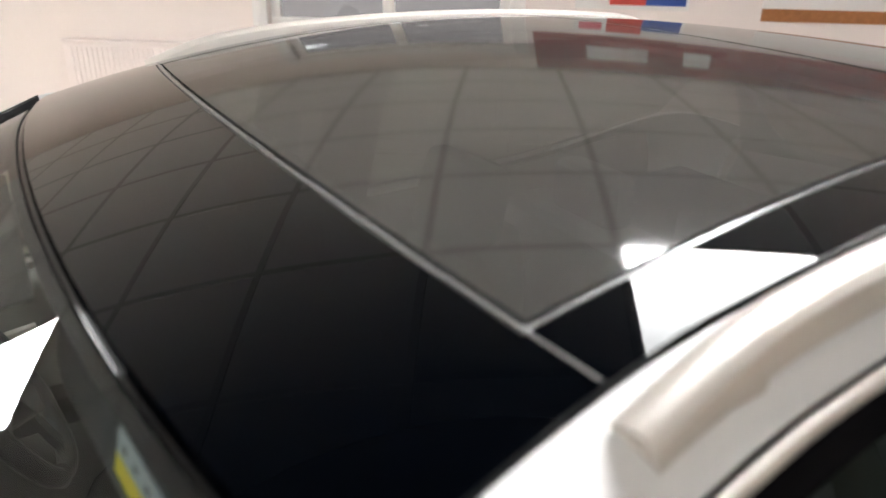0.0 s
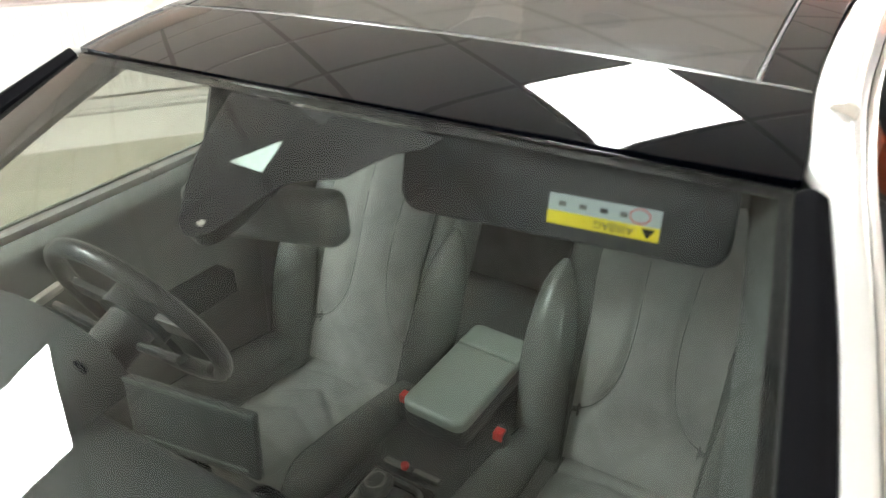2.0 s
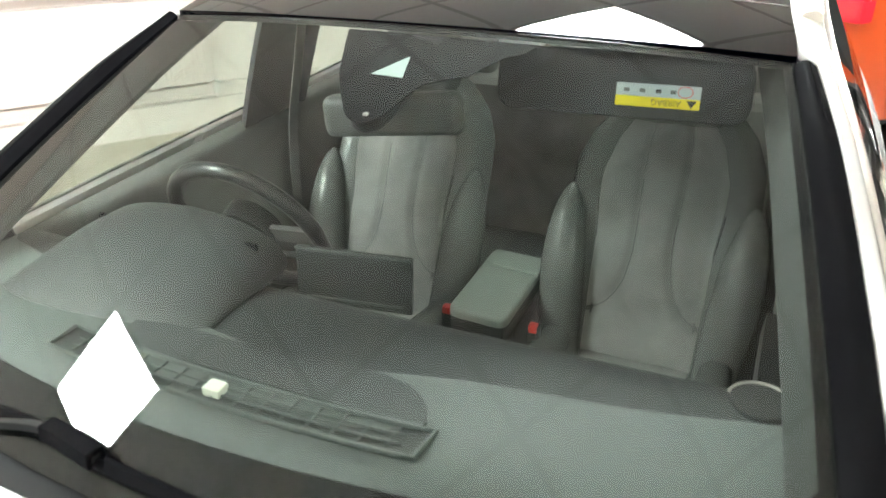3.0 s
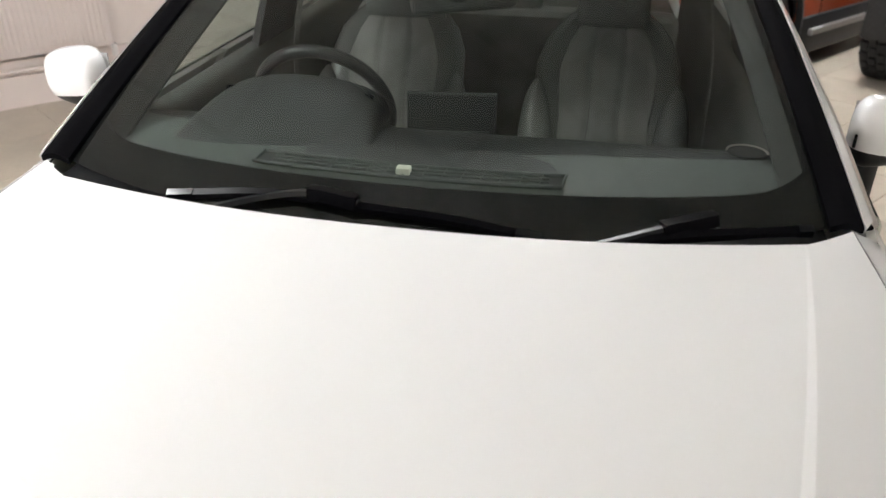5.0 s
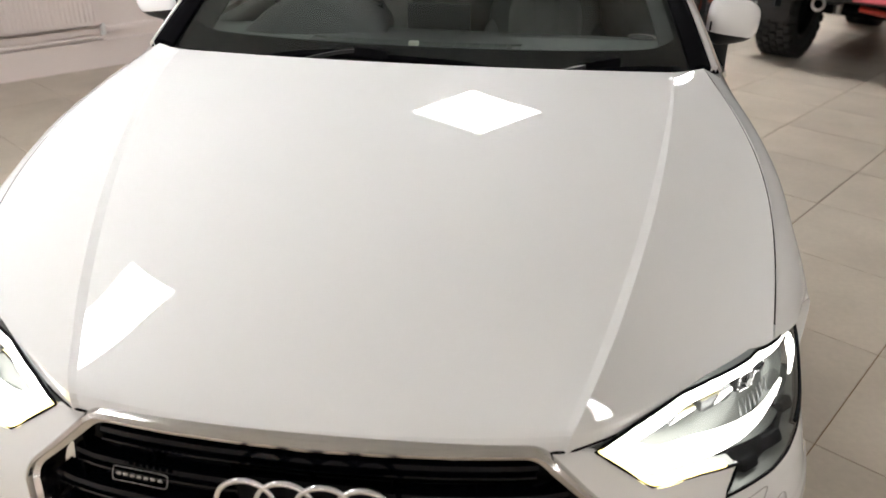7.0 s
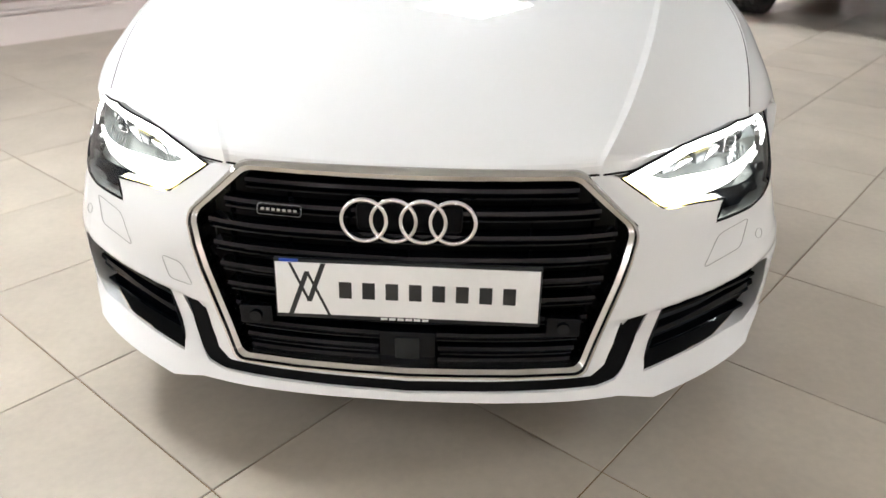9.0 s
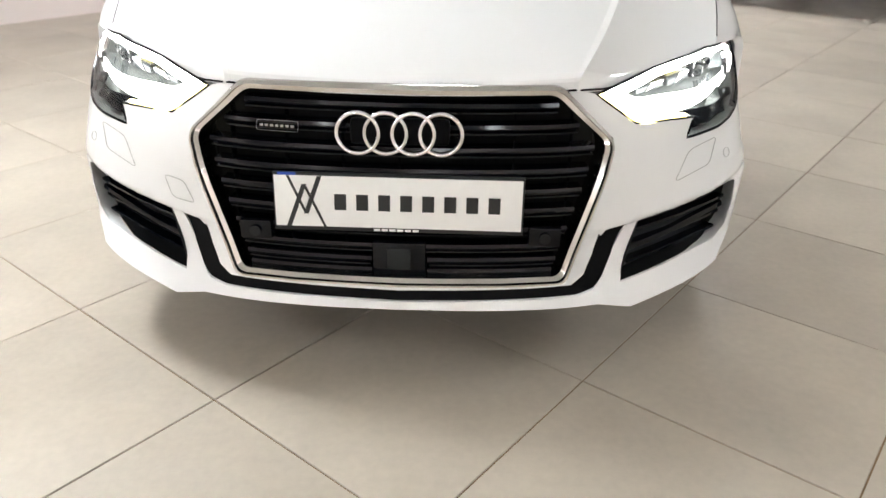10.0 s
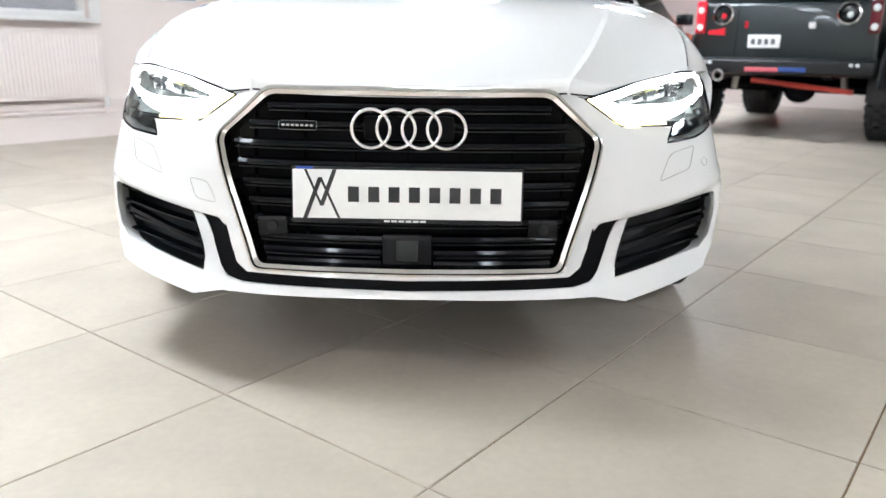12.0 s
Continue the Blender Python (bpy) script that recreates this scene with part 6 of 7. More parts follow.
def upart(name, bm, material, parent, label="", smooth=True, angle=35):
    bm.transform(TURN)
    bmesh.ops.recalc_face_normals(bm, faces=bm.faces)
    return part(name, bm, material, parent, label, smooth, angle)


def lathe_u(u0, v, z, profile, n=48):
    """Turn a (along u, radius) profile about an axis along u."""
    rows = [[np.array((u0 + a, v + r * math.cos(t), z + r * math.sin(t))) for a, r in profile] for t in np.linspace(0, 2 * math.pi, n + 1)]
    return weld(grid(rows))


def hull(stations, n=6):
    """Skin over cross-sections (lists of points), closed at both ends."""
    bm = bmesh.new()
    rings = [[bm.verts.new(p) for p in s] for s in stations]
    k = len(rings[0])
    for a, b in zip(rings, rings[1:]):
        for i in range(k):
            bm.faces.new((a[i], a[(i + 1) % k], b[(i + 1) % k], b[i]))
    bm.faces.new(rings[0][::-1])
    bm.faces.new(rings[-1])
    return bm


def bevelled(bm, off=0.03, seg=3):
    bmesh.ops.bevel(bm, geom=list(bm.edges), offset=off, segments=seg, profile=0.6, affect="EDGES", clamp_overlap=True)
    return bm


def mud_tyre(owner, u, v, r, half, s):
    prof = [(-half * 0.8, r * 0.52), (-half, r * 0.6), (-half, r * 0.86), (-half * 0.85, r * 0.945), (half * 0.85, r * 0.945), (half, r * 0.86), (half, r * 0.6), (half * 0.8, r * 0.52)]
    w = upart("wheel", lathe_u(u, v, r, prof), RUBBER, owner, "large knobbly off-road tyre on a black rim")
    lugs = bmesh.new()
    for k in range(30):
        a = 2 * math.pi * k / 30
        for j, c in enumerate((-0.80, -0.38, 0.05, 0.47, 0.86)):
            t = a + (0.5 if j % 2 else 0.0) * 2 * math.pi / 30
            b = box(-half * 0.17, half * 0.17, -0.030, 0.030, -0.016, 0.019, 0.004, 1)
            b.transform(Matrix.Translation((u + half * c, v + r * 0.955 * math.sin(t), r + r * 0.955 * math.cos(t))) @ Matrix.Rotation(-t, 4, "X"))
            join(lugs, b)
        for c in (-1.0, 1.0):
            b = box(-0.012, 0.012, -0.022, 0.022, -0.035, 0.03, 0.004, 1)
            b.transform(Matrix.Translation((u + half * c, v + r * 0.87 * math.sin(a), r + r * 0.87 * math.cos(a))) @ Matrix.Rotation(-a, 4, "X"))
            join(lugs, b)
    upart("tread", lugs, RUBBER, w, "raised rubber tread blocks")
    upart("rim", lathe_u(u, v, r, [(s * half * 0.55, 0.02), (s * half * 0.55, r * 0.16), (s * half * 0.25, r * 0.30), (s * half * 0.3, r * 0.48), (s * half * 0.82, r * 0.53), (s * half * 0.82, r * 0.56)], 36), GLOSSBLACK, w)
    return w


def off_roader():
    g = thing("off_road_vehicle", "dark green off-road vehicle with large knobbly tyres, seen from behind", "car", at=(0, 0, 0))
    c, rear, front = -0.82, 6.12, 9.62
    # body tub and cabin
    def ring(v, w, z0, z1, t=0.0):
        return [(c - w, v, z0), (c + w, v, z0), (c + w, v + t * 0.4, z1), (c - w, v + t * 0.4, z1)]
    upart("body", bevelled(hull([ring(rear, 0.78, 0.66, 1.20), ring(rear + 0.9, 0.80, 0.62, 1.22), ring(8.4, 0.80, 0.60, 1.22), ring(front - 0.05, 0.76, 0.64, 1.16)]), 0.035), GREEN, g, "dark green slab-sided body")
    upart("cabin", bevelled(hull([[(c - 0.74, rear + 0.02, 1.205), (c + 0.74, rear + 0.02, 1.205), (c + 0.68, rear + 0.10, 1.90), (c - 0.68, rear + 0.10, 1.90)],
                                  [(c - 0.74, 8.35, 1.205), (c + 0.74, 8.35, 1.205), (c + 0.66, 7.95, 1.90), (c - 0.66, 7.95, 1.90)]]), 0.04), GREEN, g, "dark green upright cabin with black windows")
    upart("rear_window", bevelled(hull([[(c - 0.50, rear + 0.018, 1.32), (c + 0.50, rear + 0.018, 1.32), (c + 0.47, rear + 0.072, 1.76), (c - 0.47, rear + 0.072, 1.76)],
                                        [(c - 0.50, rear + 0.04, 1.32), (c + 0.50, rear + 0.04, 1.32), (c + 0.47, rear + 0.10, 1.76), (c - 0.47, rear + 0.10, 1.76)]]), 0.008, 2), DARKGLASS, g)
    for s in (-1, 1):
        for v0, v1 in ((6.45, 7.15), (7.25, 7.9)):
            upart("side_window", slab([(c + s * 0.738, v0, 1.30), (c + s * 0.738, v1 + 0.1, 1.30), (c + s * 0.692, v1, 1.76), (c + s * 0.692, v0, 1.76)], (s * 0.012, 0, 0.001)), DARKGLASS, g, smooth=False)
        # wheel arch flares
        for v in (6.62, 9.0):
            path = [(c + s * 0.84, v + 0.50 * math.cos(a), 0.45 + 0.49 * math.sin(a)) for a in np.linspace(0.05, math.pi - 0.05, 20)]
            upart("arch_flare", sweep(path, [(-0.085, -0.012), (0.10, -0.012), (0.10, 0.010), (-0.085, 0.018)], up=(1, 0, 0)), BLACKPL, g, "black plastic arch flare")
        upart("sill_tube", tube([(c + s * 0.80, 7.15, 0.50), (c + s * 0.86, 7.25, 0.47), (c + s * 0.86, 8.4, 0.47), (c + s * 0.80, 8.5, 0.50)], 0.035, 12), BLACKTRIM, g)
        # rear lamps: tall red housing with round lamps
        x = c + s * 0.735
        l = upart("tail_lamp", box(x - 0.045, x + 0.045, rear - 0.035, rear + 0.02, 0.93, 1.22, 0.012), REDLAMP if s < 0 else SHADEDRED, g, "upright red tail lamp")
        for z in (0.985, 1.14):
            upart("reversing_lens", lathe_v(x, rear - 0.036, z, [(0.0, 0.030), (-0.010, 0.026), (-0.014, 0.0)]), LAMPWHITE, l, "small round white lens")
        x = c + s * 0.53
        l = upart("round_lamp", lathe_v(x, rear - 0.002, 1.10, [(0.0, 0.095), (-0.03, 0.095), (-0.035, 0.085), (-0.015, 0.08)]), CHROME, g, "round chrome-rimmed rear lamp")
        upart("lens", lathe_v(x, rear - 0.012, 1.10, [(0.0, 0.08), (-0.02, 0.06), (-0.026, 0.0)]), DARKGLASS, l)
        upart("bulb", lathe_v(x + 0.01, rear - 0.034, 1.085, [(0.0, 0.026), (-0.012, 0.02), (-0.016, 0.0)]), REDLAMP if s < 0 else LAMPWHITE, l)
        for k in range(2):
            upart("marker", box(c + s * 0.62 - 0.012 + k * 0.05, c + s * 0.62 + 0.018 + k * 0.05, 5.955, 5.975, 0.655, 0.685, 0.004), LAMPWHITE, g)
    upart("reflector", slab([(c - 0.66, rear - 0.016, 0.925), (c - 0.50, rear - 0.016, 0.915), (c - 0.50, rear - 0.016, 0.985), (c - 0.58, rear - 0.016, 0.965), (c - 0.66, rear - 0.016, 0.955)], (0, 0.014, 0)), REDLAMP, g, "red wedge reflector", smooth=False)
    upart("tail_badge", box(c - 0.33, c - 0.30, rear - 0.012, rear + 0.01, 0.98, 1.04, 0.004), REDLAMP, g)
    upart("latch", box(c + 0.22, c + 0.28, rear - 0.03, rear + 0.01, 0.975, 1.025, 0.012), LAMPWHITE, g, "pale tailgate latch")
    upart("door_gap", box(c - 0.40, c - 0.394, rear - 0.003, rear + 0.01, 0.72, 1.75), SEAM, g, smooth=False)
    # plate with plain bars
    pl = upart("number_plate", box(c - 0.285, c - 0.005, rear - 0.022, rear - 0.002, 0.805, 0.92, 0.004), PLATEW, g, "white number plate with dark bars")
    for k in range(4):
        x = c - 0.255 + 0.058 * k
        upart("bar", box(x, x + 0.036, rear - 0.0245, rear - 0.021, 0.835, 0.885), SLATE, pl, smooth=False)
    # bumper, coloured strips and tow hook
    upart("rear_bumper", bevelled(hull([[(c - 0.80, v, z0), (c + 0.80, v, z0), (c + 0.80, v, z1), (c - 0.80, v, z1)] for v, z0, z1 in ((5.985, 0.585, 0.70), (6.13, 0.56, 0.72))]), 0.02), BLACKPL, g, "black steel rear bumper")
    upart("red_strip", box(c - 0.25, c + 0.04, 5.975, 5.99, 0.597, 0.636, 0.004), PINKRED, g, "faded red reflective strip")
    upart("blue_strip", box(c + 0.042, c + 0.27, 5.975, 5.99, 0.602, 0.640, 0.004), BLUEPAINT, g, "blue reflective strip")
    upart("tow_eye", ring_tube(c - 0.48, 5.96, 0.555, 0.045, 0.012), STEEL, g, "steel towing shackle")
    # axle, links and differential below
    upart("axle", cyl((c - 0.75, 6.62, 0.45), (c + 0.75, 6.62, 0.45), 0.05, 20), BLACKTRIM, g)
    upart("axle", cyl((c - 0.75, 9.0, 0.45), (c + 0.75, 9.0, 0.45), 0.05, 20), BLACKTRIM, g)
    b = bmesh.new()
    bmesh.ops.create_icosphere(b, subdivisions=3, radius=0.15)
    b.transform(Matrix.Translation((c + 0.1, 6.60, 0.45)))
    upart("differential", b, BLACKTRIM, g)
    upart("link_bar", cyl((c - 0.26, 6.27, 0.515), (c + 0.62, 6.25, 0.435), 0.024, 16), REDPAINT, g, "red painted suspension link bar")
    for s in (-1, 1):
        upart("damper", cyl((c + s * 0.50, 6.55, 0.42), (c + s * 0.44, 6.48, 0.85), 0.032, 14), STEEL, g)
        upart("chassis_rail", box(c + s * 0.42 - 0.04, c + s * 0.42 + 0.04, 6.1, 9.5, 0.54, 0.65, 0.01), BLACKPL, g)
        upart("mud_flap", box(c + s * 0.88 - 0.14, c + s * 0.88 + 0.14, 6.14, 6.15, 0.36, 0.72, 0.004), RUBBER, g)
        for v in (6.62, 9.0):
            mud_tyre(g, c + s * 0.885, v, 0.425, 0.145, s)
    return g





def lathe_v(u, v, z, profile, n=28):
    """Turn a (along v, radius) profile about an axis along v."""
    rows = [[np.array((u + r * math.cos(t), v + a, z + r * math.sin(t))) for a, r in profile] for t in np.linspace(0, 2 * math.pi, n + 1)]
    return weld(grid(rows))


def ring_tube(u, v, z, major, minor):
    return sweep([(u + major * math.cos(a), v, z + major * math.sin(a)) for a in np.linspace(0, 2 * math.pi, 25)[:-1]], disc(minor, 8), True, up=(0, 1, 0))


def orange_car():
    g = thing("orange_car", "orange-red crossover with black cladding parked beside the wall", "car")
    c, rear, front, hw = -3.22, 4.72, 8.95, 0.92
    axles = (5.72, 8.22)
    # body side: lower edge follows the wheel arches
    def low(v):
        z = 0.30
        for a in axles:
            d = abs(v - a)
            if d < 0.40:
                z = max(z, 0.335 + math.sqrt(0.16 - d * d))
        return z
    vs = sorted(set(list(np.linspace(rear, front, 60)) + [a + d for a in axles for d in np.linspace(-0.4, 0.4, 25)]))
    def width(v, z):
        k = min(1.0, (v - rear) / 0.45, (front - v) / 0.6)
        k = 0.80 + 0.20 * math.sin(max(0.0, k) * math.pi / 2)
        return hw * k * float(np.interp(z, [0.25, 0.5, 0.72, 1.0, 1.06], [0.965, 0.995, 1.0, 0.955, 0.92]))
    def belt(v):
        return float(np.interp(v, [rear, rear + 0.3, 6.0, 7.3, 7.9, front - 0.2, front], [0.98, 1.06, 1.04, 1.00, 0.97, 0.86, 0.70]))
    for s in (-1, 1):
        rows = []
        for v in vs:
            z0, z1 = low(v), belt(v)
            rows.append([np.array((c + s * width(v, z), v, z)) for z in np.linspace(z0, z1, 12)])
        bm = weld(grid(rows))
        upart("body_side", bm, ORANGE, g, "glossy orange-red body side", angle=40)
        for a in axles:
            path = [(c + s * (width(a, 0.6) + 0.006), a + 0.425 * math.cos(t), 0.335 + 0.425 * math.sin(t)) for t in np.linspace(-0.05, math.pi + 0.05, 24)]
            upart("arch_cladding", sweep(path, [(-0.02, -0.035), (0.016, -0.035), (0.016, 0.03), (-0.02, 0.036)], up=(1, 0, 0)), BLACKPL, g, "black wheel arch cladding")
        bm = box(c + s * hw - 0.05, c + s * hw + 0.012, axles[0] + 0.40, axles[1] - 0.40, 0.12, 0.415, 0.02)
        upart("sill_cladding", bm, BLACKPL, g, "black lower sill cladding")
        upart("sill_strip", box(c + s * hw - 0.02 + s * 0.03, c + s * hw + 0.02 + s * 0.03, axles[0] + 0.62, axles[1] - 0.45, 0.275, 0.325, 0.01), STEEL, g, "silver sill step bar")
        for k, v in enumerate((6.45, 7.35)):
            pts = [(c + s * (width(v, z) + 0.0015), v + (0.12 if k == 0 and z < 0.7 else 0.0) * (0.7 - z) / 0.4, z) for z in np.linspace(0.42, 1.0, 10)]
            upart("door_gap", tube(pts, 0.003, 6), SEAM, g)
            upart("door_handle", box(c + s * hw * 0.985 - 0.02, c + s * hw * 0.985 + 0.025, v + 0.08, v + 0.27, 0.86, 0.885, 0.008), ORANGE, g)
        # windows
        for v0, v1, t0, t1 in ((5.15, 6.38, 5.55, 6.33), (6.47, 7.55, 6.42, 7.1)):
            upart("side_window", slab([(c + s * 0.845, v0, 1.07), (c + s * 0.845, v1, 1.04), (c + s * 0.70, t1, 1.46), (c + s * 0.70, t0, 1.46)], (s * 0.014, 0, 0.002)), DARKGLASS, g, smooth=False)
        upart("window_strip", tube([(c + s * 0.872, 5.0, 1.075), (c + s * 0.872, 6.2, 1.06), (c + s * 0.872, 7.7, 1.025)], 0.012, 8), BLACKTRIM, g, "black strip under the side windows")
        l = box(c + s * 0.70 - 0.14, c + s * 0.70 + 0.14, rear - 0.012, rear + 0.10, 0.84, 0.96, 0.02)
        upart("tail_lamp", l, REDLAMP, g, "red tail lamp")
        bm = box(-0.09, 0.09, -0.05, 0.06, -0.06, 0.07, 0.03)
        bm.transform(Matrix.Translation((c + s * 1.0, 7.42, 1.10)))
        upart("wing_mirror", bm, GLOSSBLACK, g)
        for a in axles:
            w = upart("wheel", lathe_u(c + s * 0.80, a, 0.335, [(-0.10, 0.20), (-0.112, 0.25), (-0.112, 0.30), (-0.09, 0.335), (0.09, 0.335), (0.112, 0.30), (0.112, 0.25), (0.10, 0.22)]), RUBBER, g, "black tyre on a dark alloy rim")
            sp = bmesh.new()
            for k in range(5):
                t = 2 * math.pi * k / 5
                join(sp, tube([(c + s * 0.90, a + 0.03 * math.cos(t), 0.335 + 0.03 * math.sin(t)), (c + s * 0.89, a + 0.215 * math.cos(t), 0.335 + 0.215 * math.sin(t))], 0.022, 8))
            join(sp, lathe_u(c + s * 0.80, a, 0.335, [(s * 0.06, 0.0), (s * 0.02, 0.19), (s * 0.09, 0.215), (s * 0.102, 0.235)], 30))
            upart("rim", sp, ALLOY, w)
    # ends, bonnet, cabin
    def cross(v, z):
        return [np.array((c + x * width(v, z), v, z)) for x in np.linspace(-1, 1, 9)]
    rows = [cross(rear, z) for z in np.linspace(0.30, belt(rear), 8)]
    for r in rows:
        for i, p in enumerate(r):
            p[1] -= 0.16 * (1 - ((i - 4) / 4) ** 2) ** 0.5
    upart("tailgate", weld(grid(rows)), ORANGE, g, "orange-red tailgate")
    rows = [cross(front, z) for z in np.linspace(0.30, belt(front), 8)]
    upart("nose", weld(grid(rows)), ORANGE, g)
    rows = [[p + np.array((0, 0, 0.05 * (1 - ((i - 4) / 4) ** 2))) for i, p in enumerate(cross(v, belt(v)))] for v in np.linspace(7.5, front, 12)]
    upart("bonnet", weld(grid(rows)), ORANGE, g, "orange-red bonnet")
    rows = [[p + np.array((0, 0, 0.004)) for p in cross(v, belt(v) - 0.004)] for v in np.linspace(rear, 7.6, 14)]
    upart("cabin_base", weld(grid(rows)), BLACKPL, g)
    upart("cabin", bevelled(hull([[(c - 0.83, 4.9, 1.03), (c + 0.83, 4.9, 1.03), (c + 0.69, 5.35, 1.50), (c - 0.69, 5.35, 1.50)],
                                  [(c - 0.84, 6.6, 1.03), (c + 0.84, 6.6, 1.03), (c + 0.68, 6.5, 1.55), (c - 0.68, 6.5, 1.55)],
                                  [(c - 0.82, 7.95, 0.99), (c + 0.82, 7.95, 0.99), (c + 0.66, 7.1, 1.49), (c - 0.66, 7.1, 1.49)]]), 0.05), ORANGE, g, "orange-red roof and pillars")
    upart("rear_window", slab([(c - 0.66, 4.905, 1.09), (c + 0.66, 4.905, 1.09), (c + 0.60, 5.25, 1.42), (c - 0.60, 5.25, 1.42)], (0, -0.012, 0.010)), DARKGLASS, g, smooth=False)
    upart("windscreen", slab([(c - 0.68, 7.90, 1.06), (c + 0.68, 7.90, 1.06), (c + 0.58, 7.20, 1.44), (c - 0.58, 7.20, 1.44)], (0, 0.014, 0.014)), DARKGLASS, g, smooth=False)
    upart("rear_bumper", box(c - 0.80, c + 0.80, rear - 0.17, rear + 0.05, 0.28, 0.52, 0.03), BLACKPL, g, "black lower rear bumper")
    upart("underbody", box(c - 0.70, c + 0.70, rear + 0.1, front - 0.15, 0.16, 0.30, 0.02), BLACKPL, g)
    return g


off_roader()
orange_car()


def radiator(v0, v1):
    g = thing("radiator", "white enamelled panel radiator with upright ribs on the wall", "radiator")
    z0, z1, u = 0.33, 0.86, U0 + 0.10
    upart("panel", box(U0 + 0.045, u, v0, v1, z0, z1, 0.008), RADPAINT, g)
    n = int((v1 - v0 - 0.06) / 0.033)
    ribs = bmesh.new()
    for k in range(n):
        v = v0 + 0.04 + k * 0.033
        join(ribs, box(u - 0.004, u + 0.006, v, v + 0.019, z0 + 0.03, z1 - 0.03, 0.004, 1))
    upart("ribs", ribs, RADPAINT, g, "pressed upright ribs", angle=50)
    upart("top_grille", box(U0 + 0.03, u + 0.012, v0 - 0.004, v1 + 0.004, z1 - 0.012, z1 + 0.012, 0.006), RADPAINT, g)
    upart("pipe", tube([(U0 + 0.07, v1 - 0.05, z0 + 0.01), (U0 + 0.07, v1 + 0.0, z0 - 0.03), (U0 + 0.07, v1 + 0.015, 0.20)], 0.009, 8), RADPAINT, g)
    upart("pipe", tube([(U0 + 0.055, v0, 0.235), (U0 + 0.055, v1 + 0.02, 0.235)], 0.011, 8), RADPAINT, g, "painted heating pipe along the skirting")
    upart("valve", cyl(tuple((U0 + 0.07, v1 + 0.015, 0.25)), (U0 + 0.07, v1 + 0.015, 0.33), 0.02, 16), FRAMEPAINT, g)
    for v in (v0 + 0.2, v1 - 0.2):
        upart("bracket", box(U0, U0 + 0.05, v - 0.02, v + 0.02, z0 + 0.1, z1 - 0.1, 0.003), RADPAINT, g)


radiator(-0.75, 2.05)


def window():
    a, b, z0, z1 = 0.55, 2.02, 0.93, 2.1
    g = tagged(new("window_1"), "white framed window over the radiator, dark outside", "window", kind="structure")
    fr = bmesh.new()
    for q in ((a, b, z0 + 0.03, z0 + 0.09), (a, b, z1 - 0.06, z1), (a, a + 0.06, z0 + 0.09, z1 - 0.06), (b - 0.06, b, z0 + 0.09, z1 - 0.06), ((a + b) / 2 - 0.035, (a + b) / 2 + 0.035, z0 + 0.09, z1 - 0.06)):
        join(fr, box(U0 - 0.12, U0 - 0.06, q[0], q[1], q[2], q[3], 0.006))
    upart("window_frame", fr, FRAMEPAINT, g, "white painted window frame")
    upart("window_sill", box(U0 - 0.14, U0 + 0.12, a - 0.06, b + 0.03, z0, z0 + 0.03, 0.008), FRAMEPAINT, g, "white projecting window sill")
    for v0, v1 in ((a + 0.06, (a + b) / 2 - 0.035), ((a + b) / 2 + 0.035, b - 0.06)):
        p = upart("pane", box(U0 - 0.094, U0 - 0.088, v0, v1, z0 + 0.09, z1 - 0.06), PANE, g, smooth=False)
        p.visible_shadow = False
    ar = bmesh.new()
    for q in ((a - 0.09, a, z0 + 0.032, z1 + 0.09), (b, b + 0.09, z0 + 0.032, z1 + 0.09), (a, b, z1, z1 + 0.09)):
        join(ar, box(U0, U0 + 0.025, q[0], q[1], q[2], q[3], 0.006))
    upart("architrave", ar, FRAMEPAINT, g, "white moulded surround")


window()


def wall_sheet(name, label, v0, v1, z0, z1, blocks):
    """Flat printed board on the wall: a backing and plain coloured blocks (from, to across; from, to up; material)."""
    g = thing(name, label, "poster")
    upart("backing", box(U0 + 0.001, U0 + 0.012, v0, v1, z0, z1, 0.002), FRAMEPAINT, g)
    for a, b, c, d, m in blocks:
        upart("colour_block", box(U0 + 0.0115, U0 + 0.0145, v0 + (v1 - v0) * a, v0 + (v1 - v0) * b, z0 + (z1 - z0) * c, z0 + (z1 - z0) * d), m, g, smooth=False)


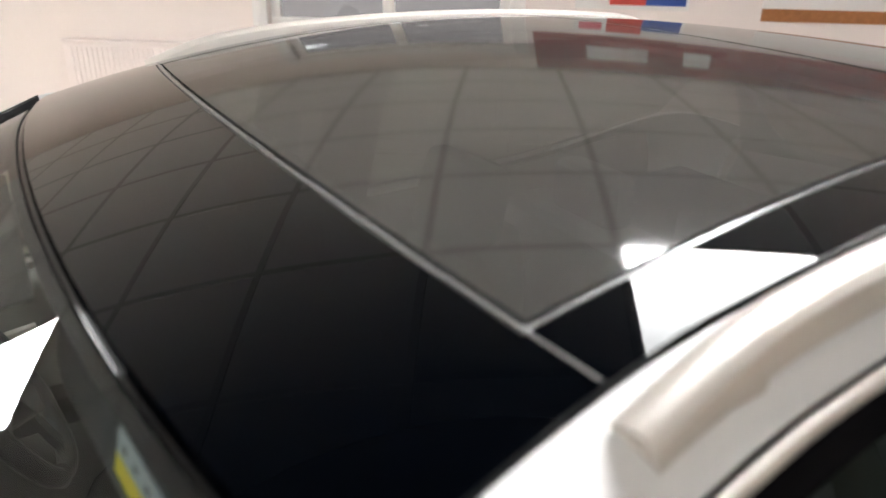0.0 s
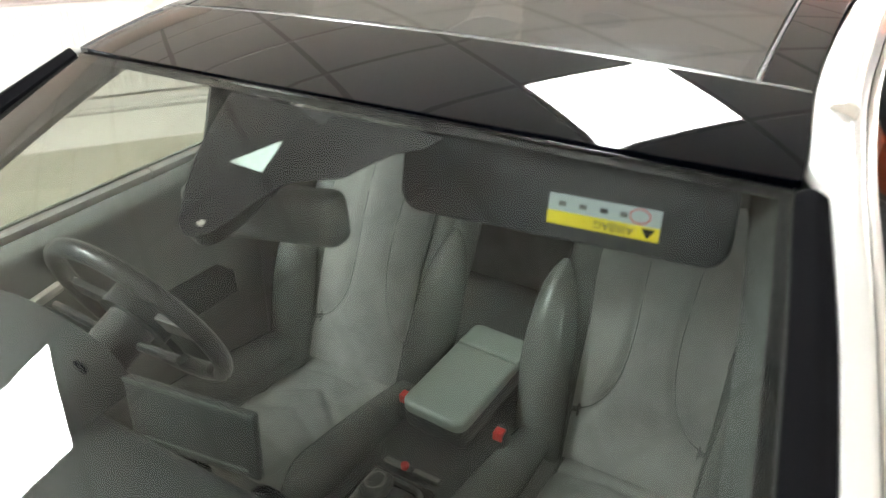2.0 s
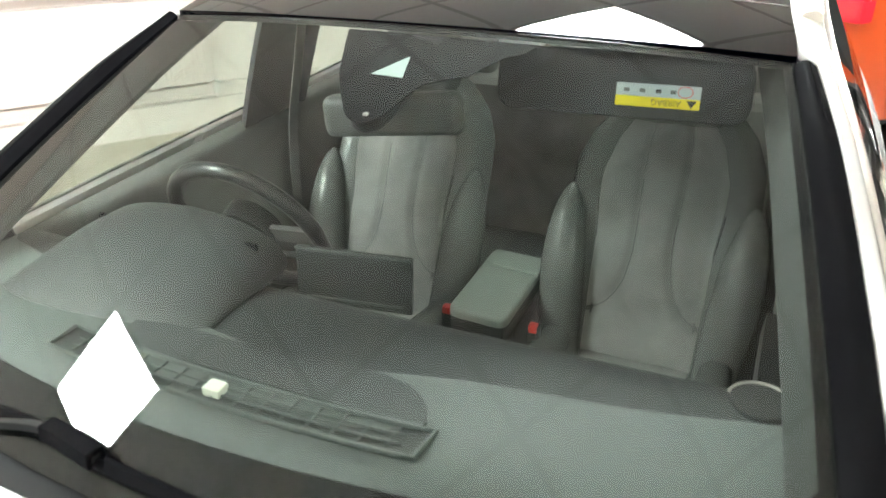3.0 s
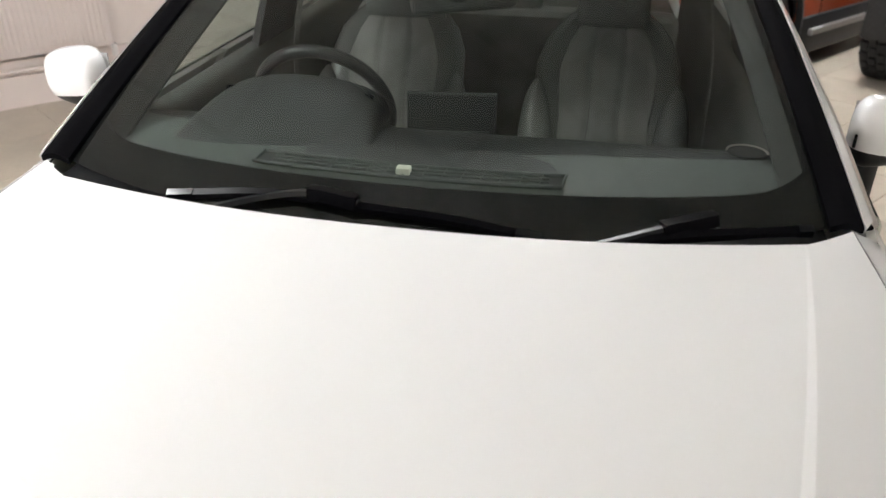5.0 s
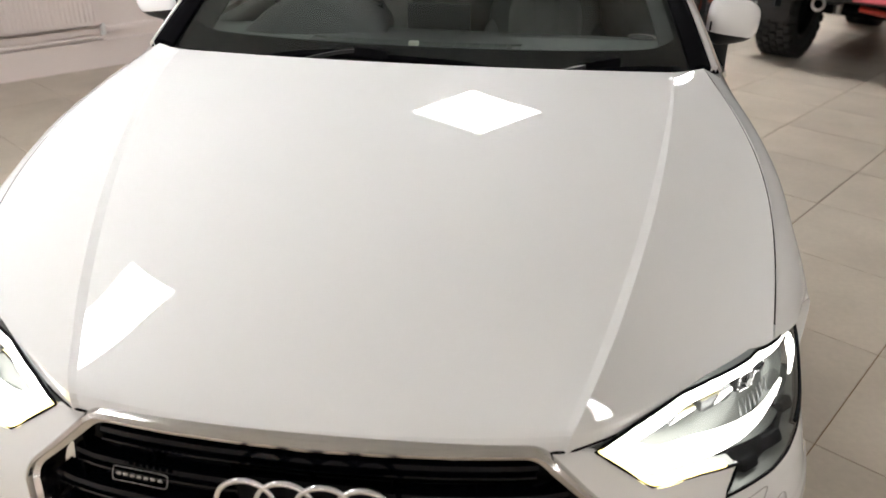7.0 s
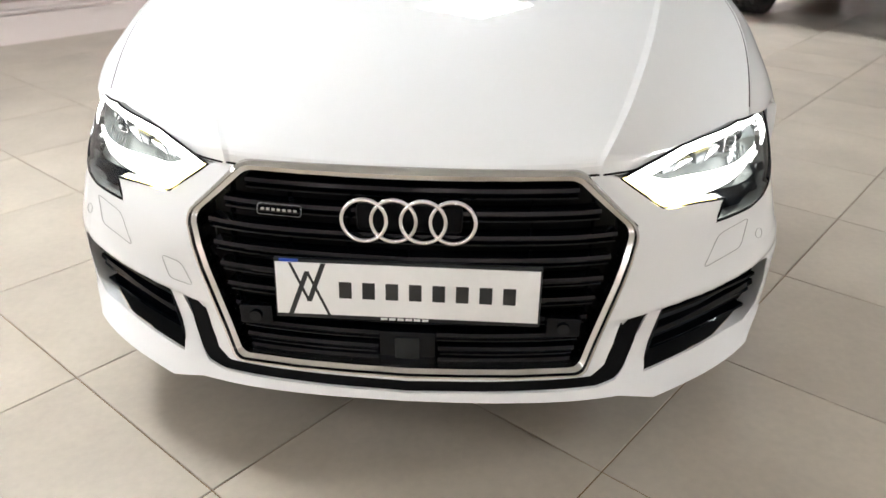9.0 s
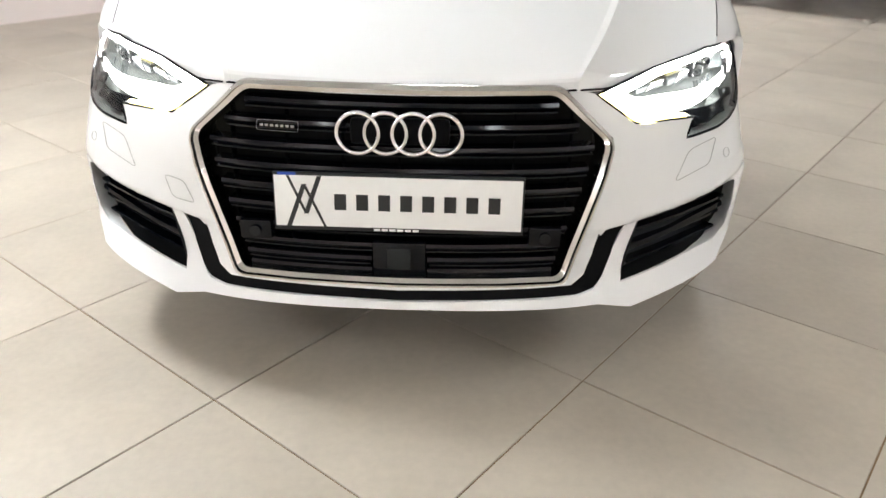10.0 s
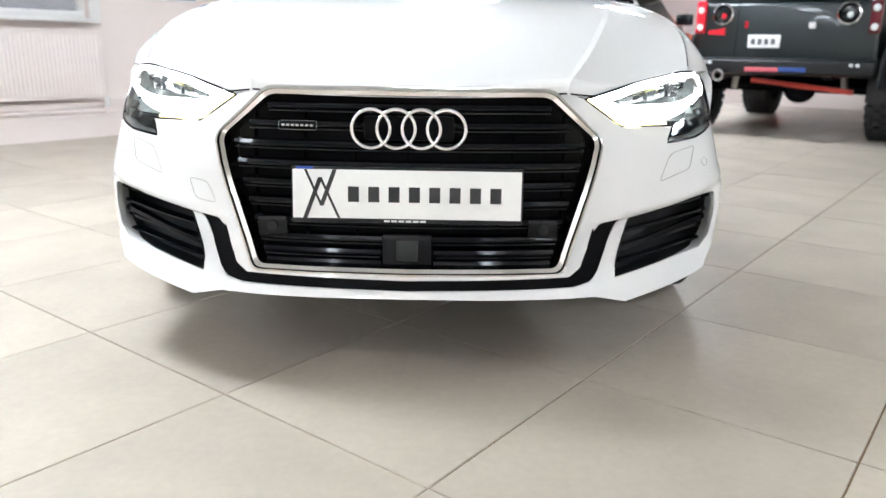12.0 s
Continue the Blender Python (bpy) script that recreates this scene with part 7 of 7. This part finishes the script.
REDBOARD = mat("dark_red_board", (0.26, 0.035, 0.025), 0.5, grain=0.08, grain_scale=60, stain=0.1, stain_scale=2)
BROWNBOARD = mat("orange_brown_board", (0.38, 0.15, 0.05), 0.5, grain=0.15, grain_scale=40)
wall_sheet("wall_poster", "white red and blue printed poster on the pink wall", 2.40, 3.05, 1.13, 1.72,
           [(0.30, 0.62, 0.04, 0.96, REDPAINT), (0.62, 0.97, 0.04, 0.80, BLUEPAINT), (0.05, 0.26, 0.55, 0.9, PINKRED)])
wall_sheet("notice_board", "white board with a brown lower edge on the pink wall", 3.46, 4.80, 1.085, 1.62, [(0.0, 1.0, 0.0, 0.13, BROWNBOARD)])
# unseen board, added so that the black roof mirrors red and pale patches
wall_sheet("reflected_red_board", "unseen dark red board with pale blocks, added for the roof's reflections", 2.15, 7.6, 1.78, 2.40, [(0.0, 1.0, 0.0, 1.0, REDBOARD), (0.06, 0.13, 0.35, 0.7, FRAMEPAINT), (0.17, 0.20, 0.3, 0.7, FRAMEPAINT)])

# ---- floor tiles: the ones near the car as pieces, the rest joined ----
def floor_tiles():
    pitch, gap, u0, v0 = 0.606, 0.004, -0.272, -0.33
    size = pitch - gap
    piece = bmesh.new()
    join(piece, box(0, size, 0, size, -0.01, 0.0))
    bmesh.ops.bevel(piece, geom=[e for e in piece.edges if all(abs(v.co.z) < 1e-6 for v in e.verts)], offset=0.0015, segments=1, affect="EDGES")
    piece.transform(TURN)
    me = bpy.data.meshes.new("tile")
    piece.to_mesh(me)
    me.materials.append(TILE)
    rest = bmesh.new()
    near = 0
    for i in range(math.floor((U0 - u0) / pitch), math.ceil((U1 - u0) / pitch)):
        for j in range(math.floor((V0 - v0) / pitch), math.ceil((V1 - v0) / pitch)):
            a, b = u0 + i * pitch + gap / 2, v0 + j * pitch + gap / 2
            if a < U0 or b < V0 or a + size > U1 or b + size > V1:
                a2, b2 = max(a, U0), max(b, V0)
                c2, d2 = min(a + size, U1), min(b + size, V1)
                if c2 - a2 > 0.02 and d2 - b2 > 0.02:
                    box(a2, c2, b2, d2, -0.01, 0.0, bm=rest)
                continue
            if -4.9 < a < 4.2 and -3.2 < b < 6.6 and near < 300:
                near += 1
                ob = new("tile", me)
                ob.parent = floor
                ob.location = U * a + V * b + Vector((0, 0, random.uniform(-0.0006, 0.0006)))
            else:
                box(a, a + size, b, b + size, -0.01, 0.0, bm=rest)
    rest.transform(TURN)
    tagged(part("tile_rest", rest, TILE, floor, smooth=False), "beige porcelain floor tiles towards the walls", kind="stuff")


floor_tiles()
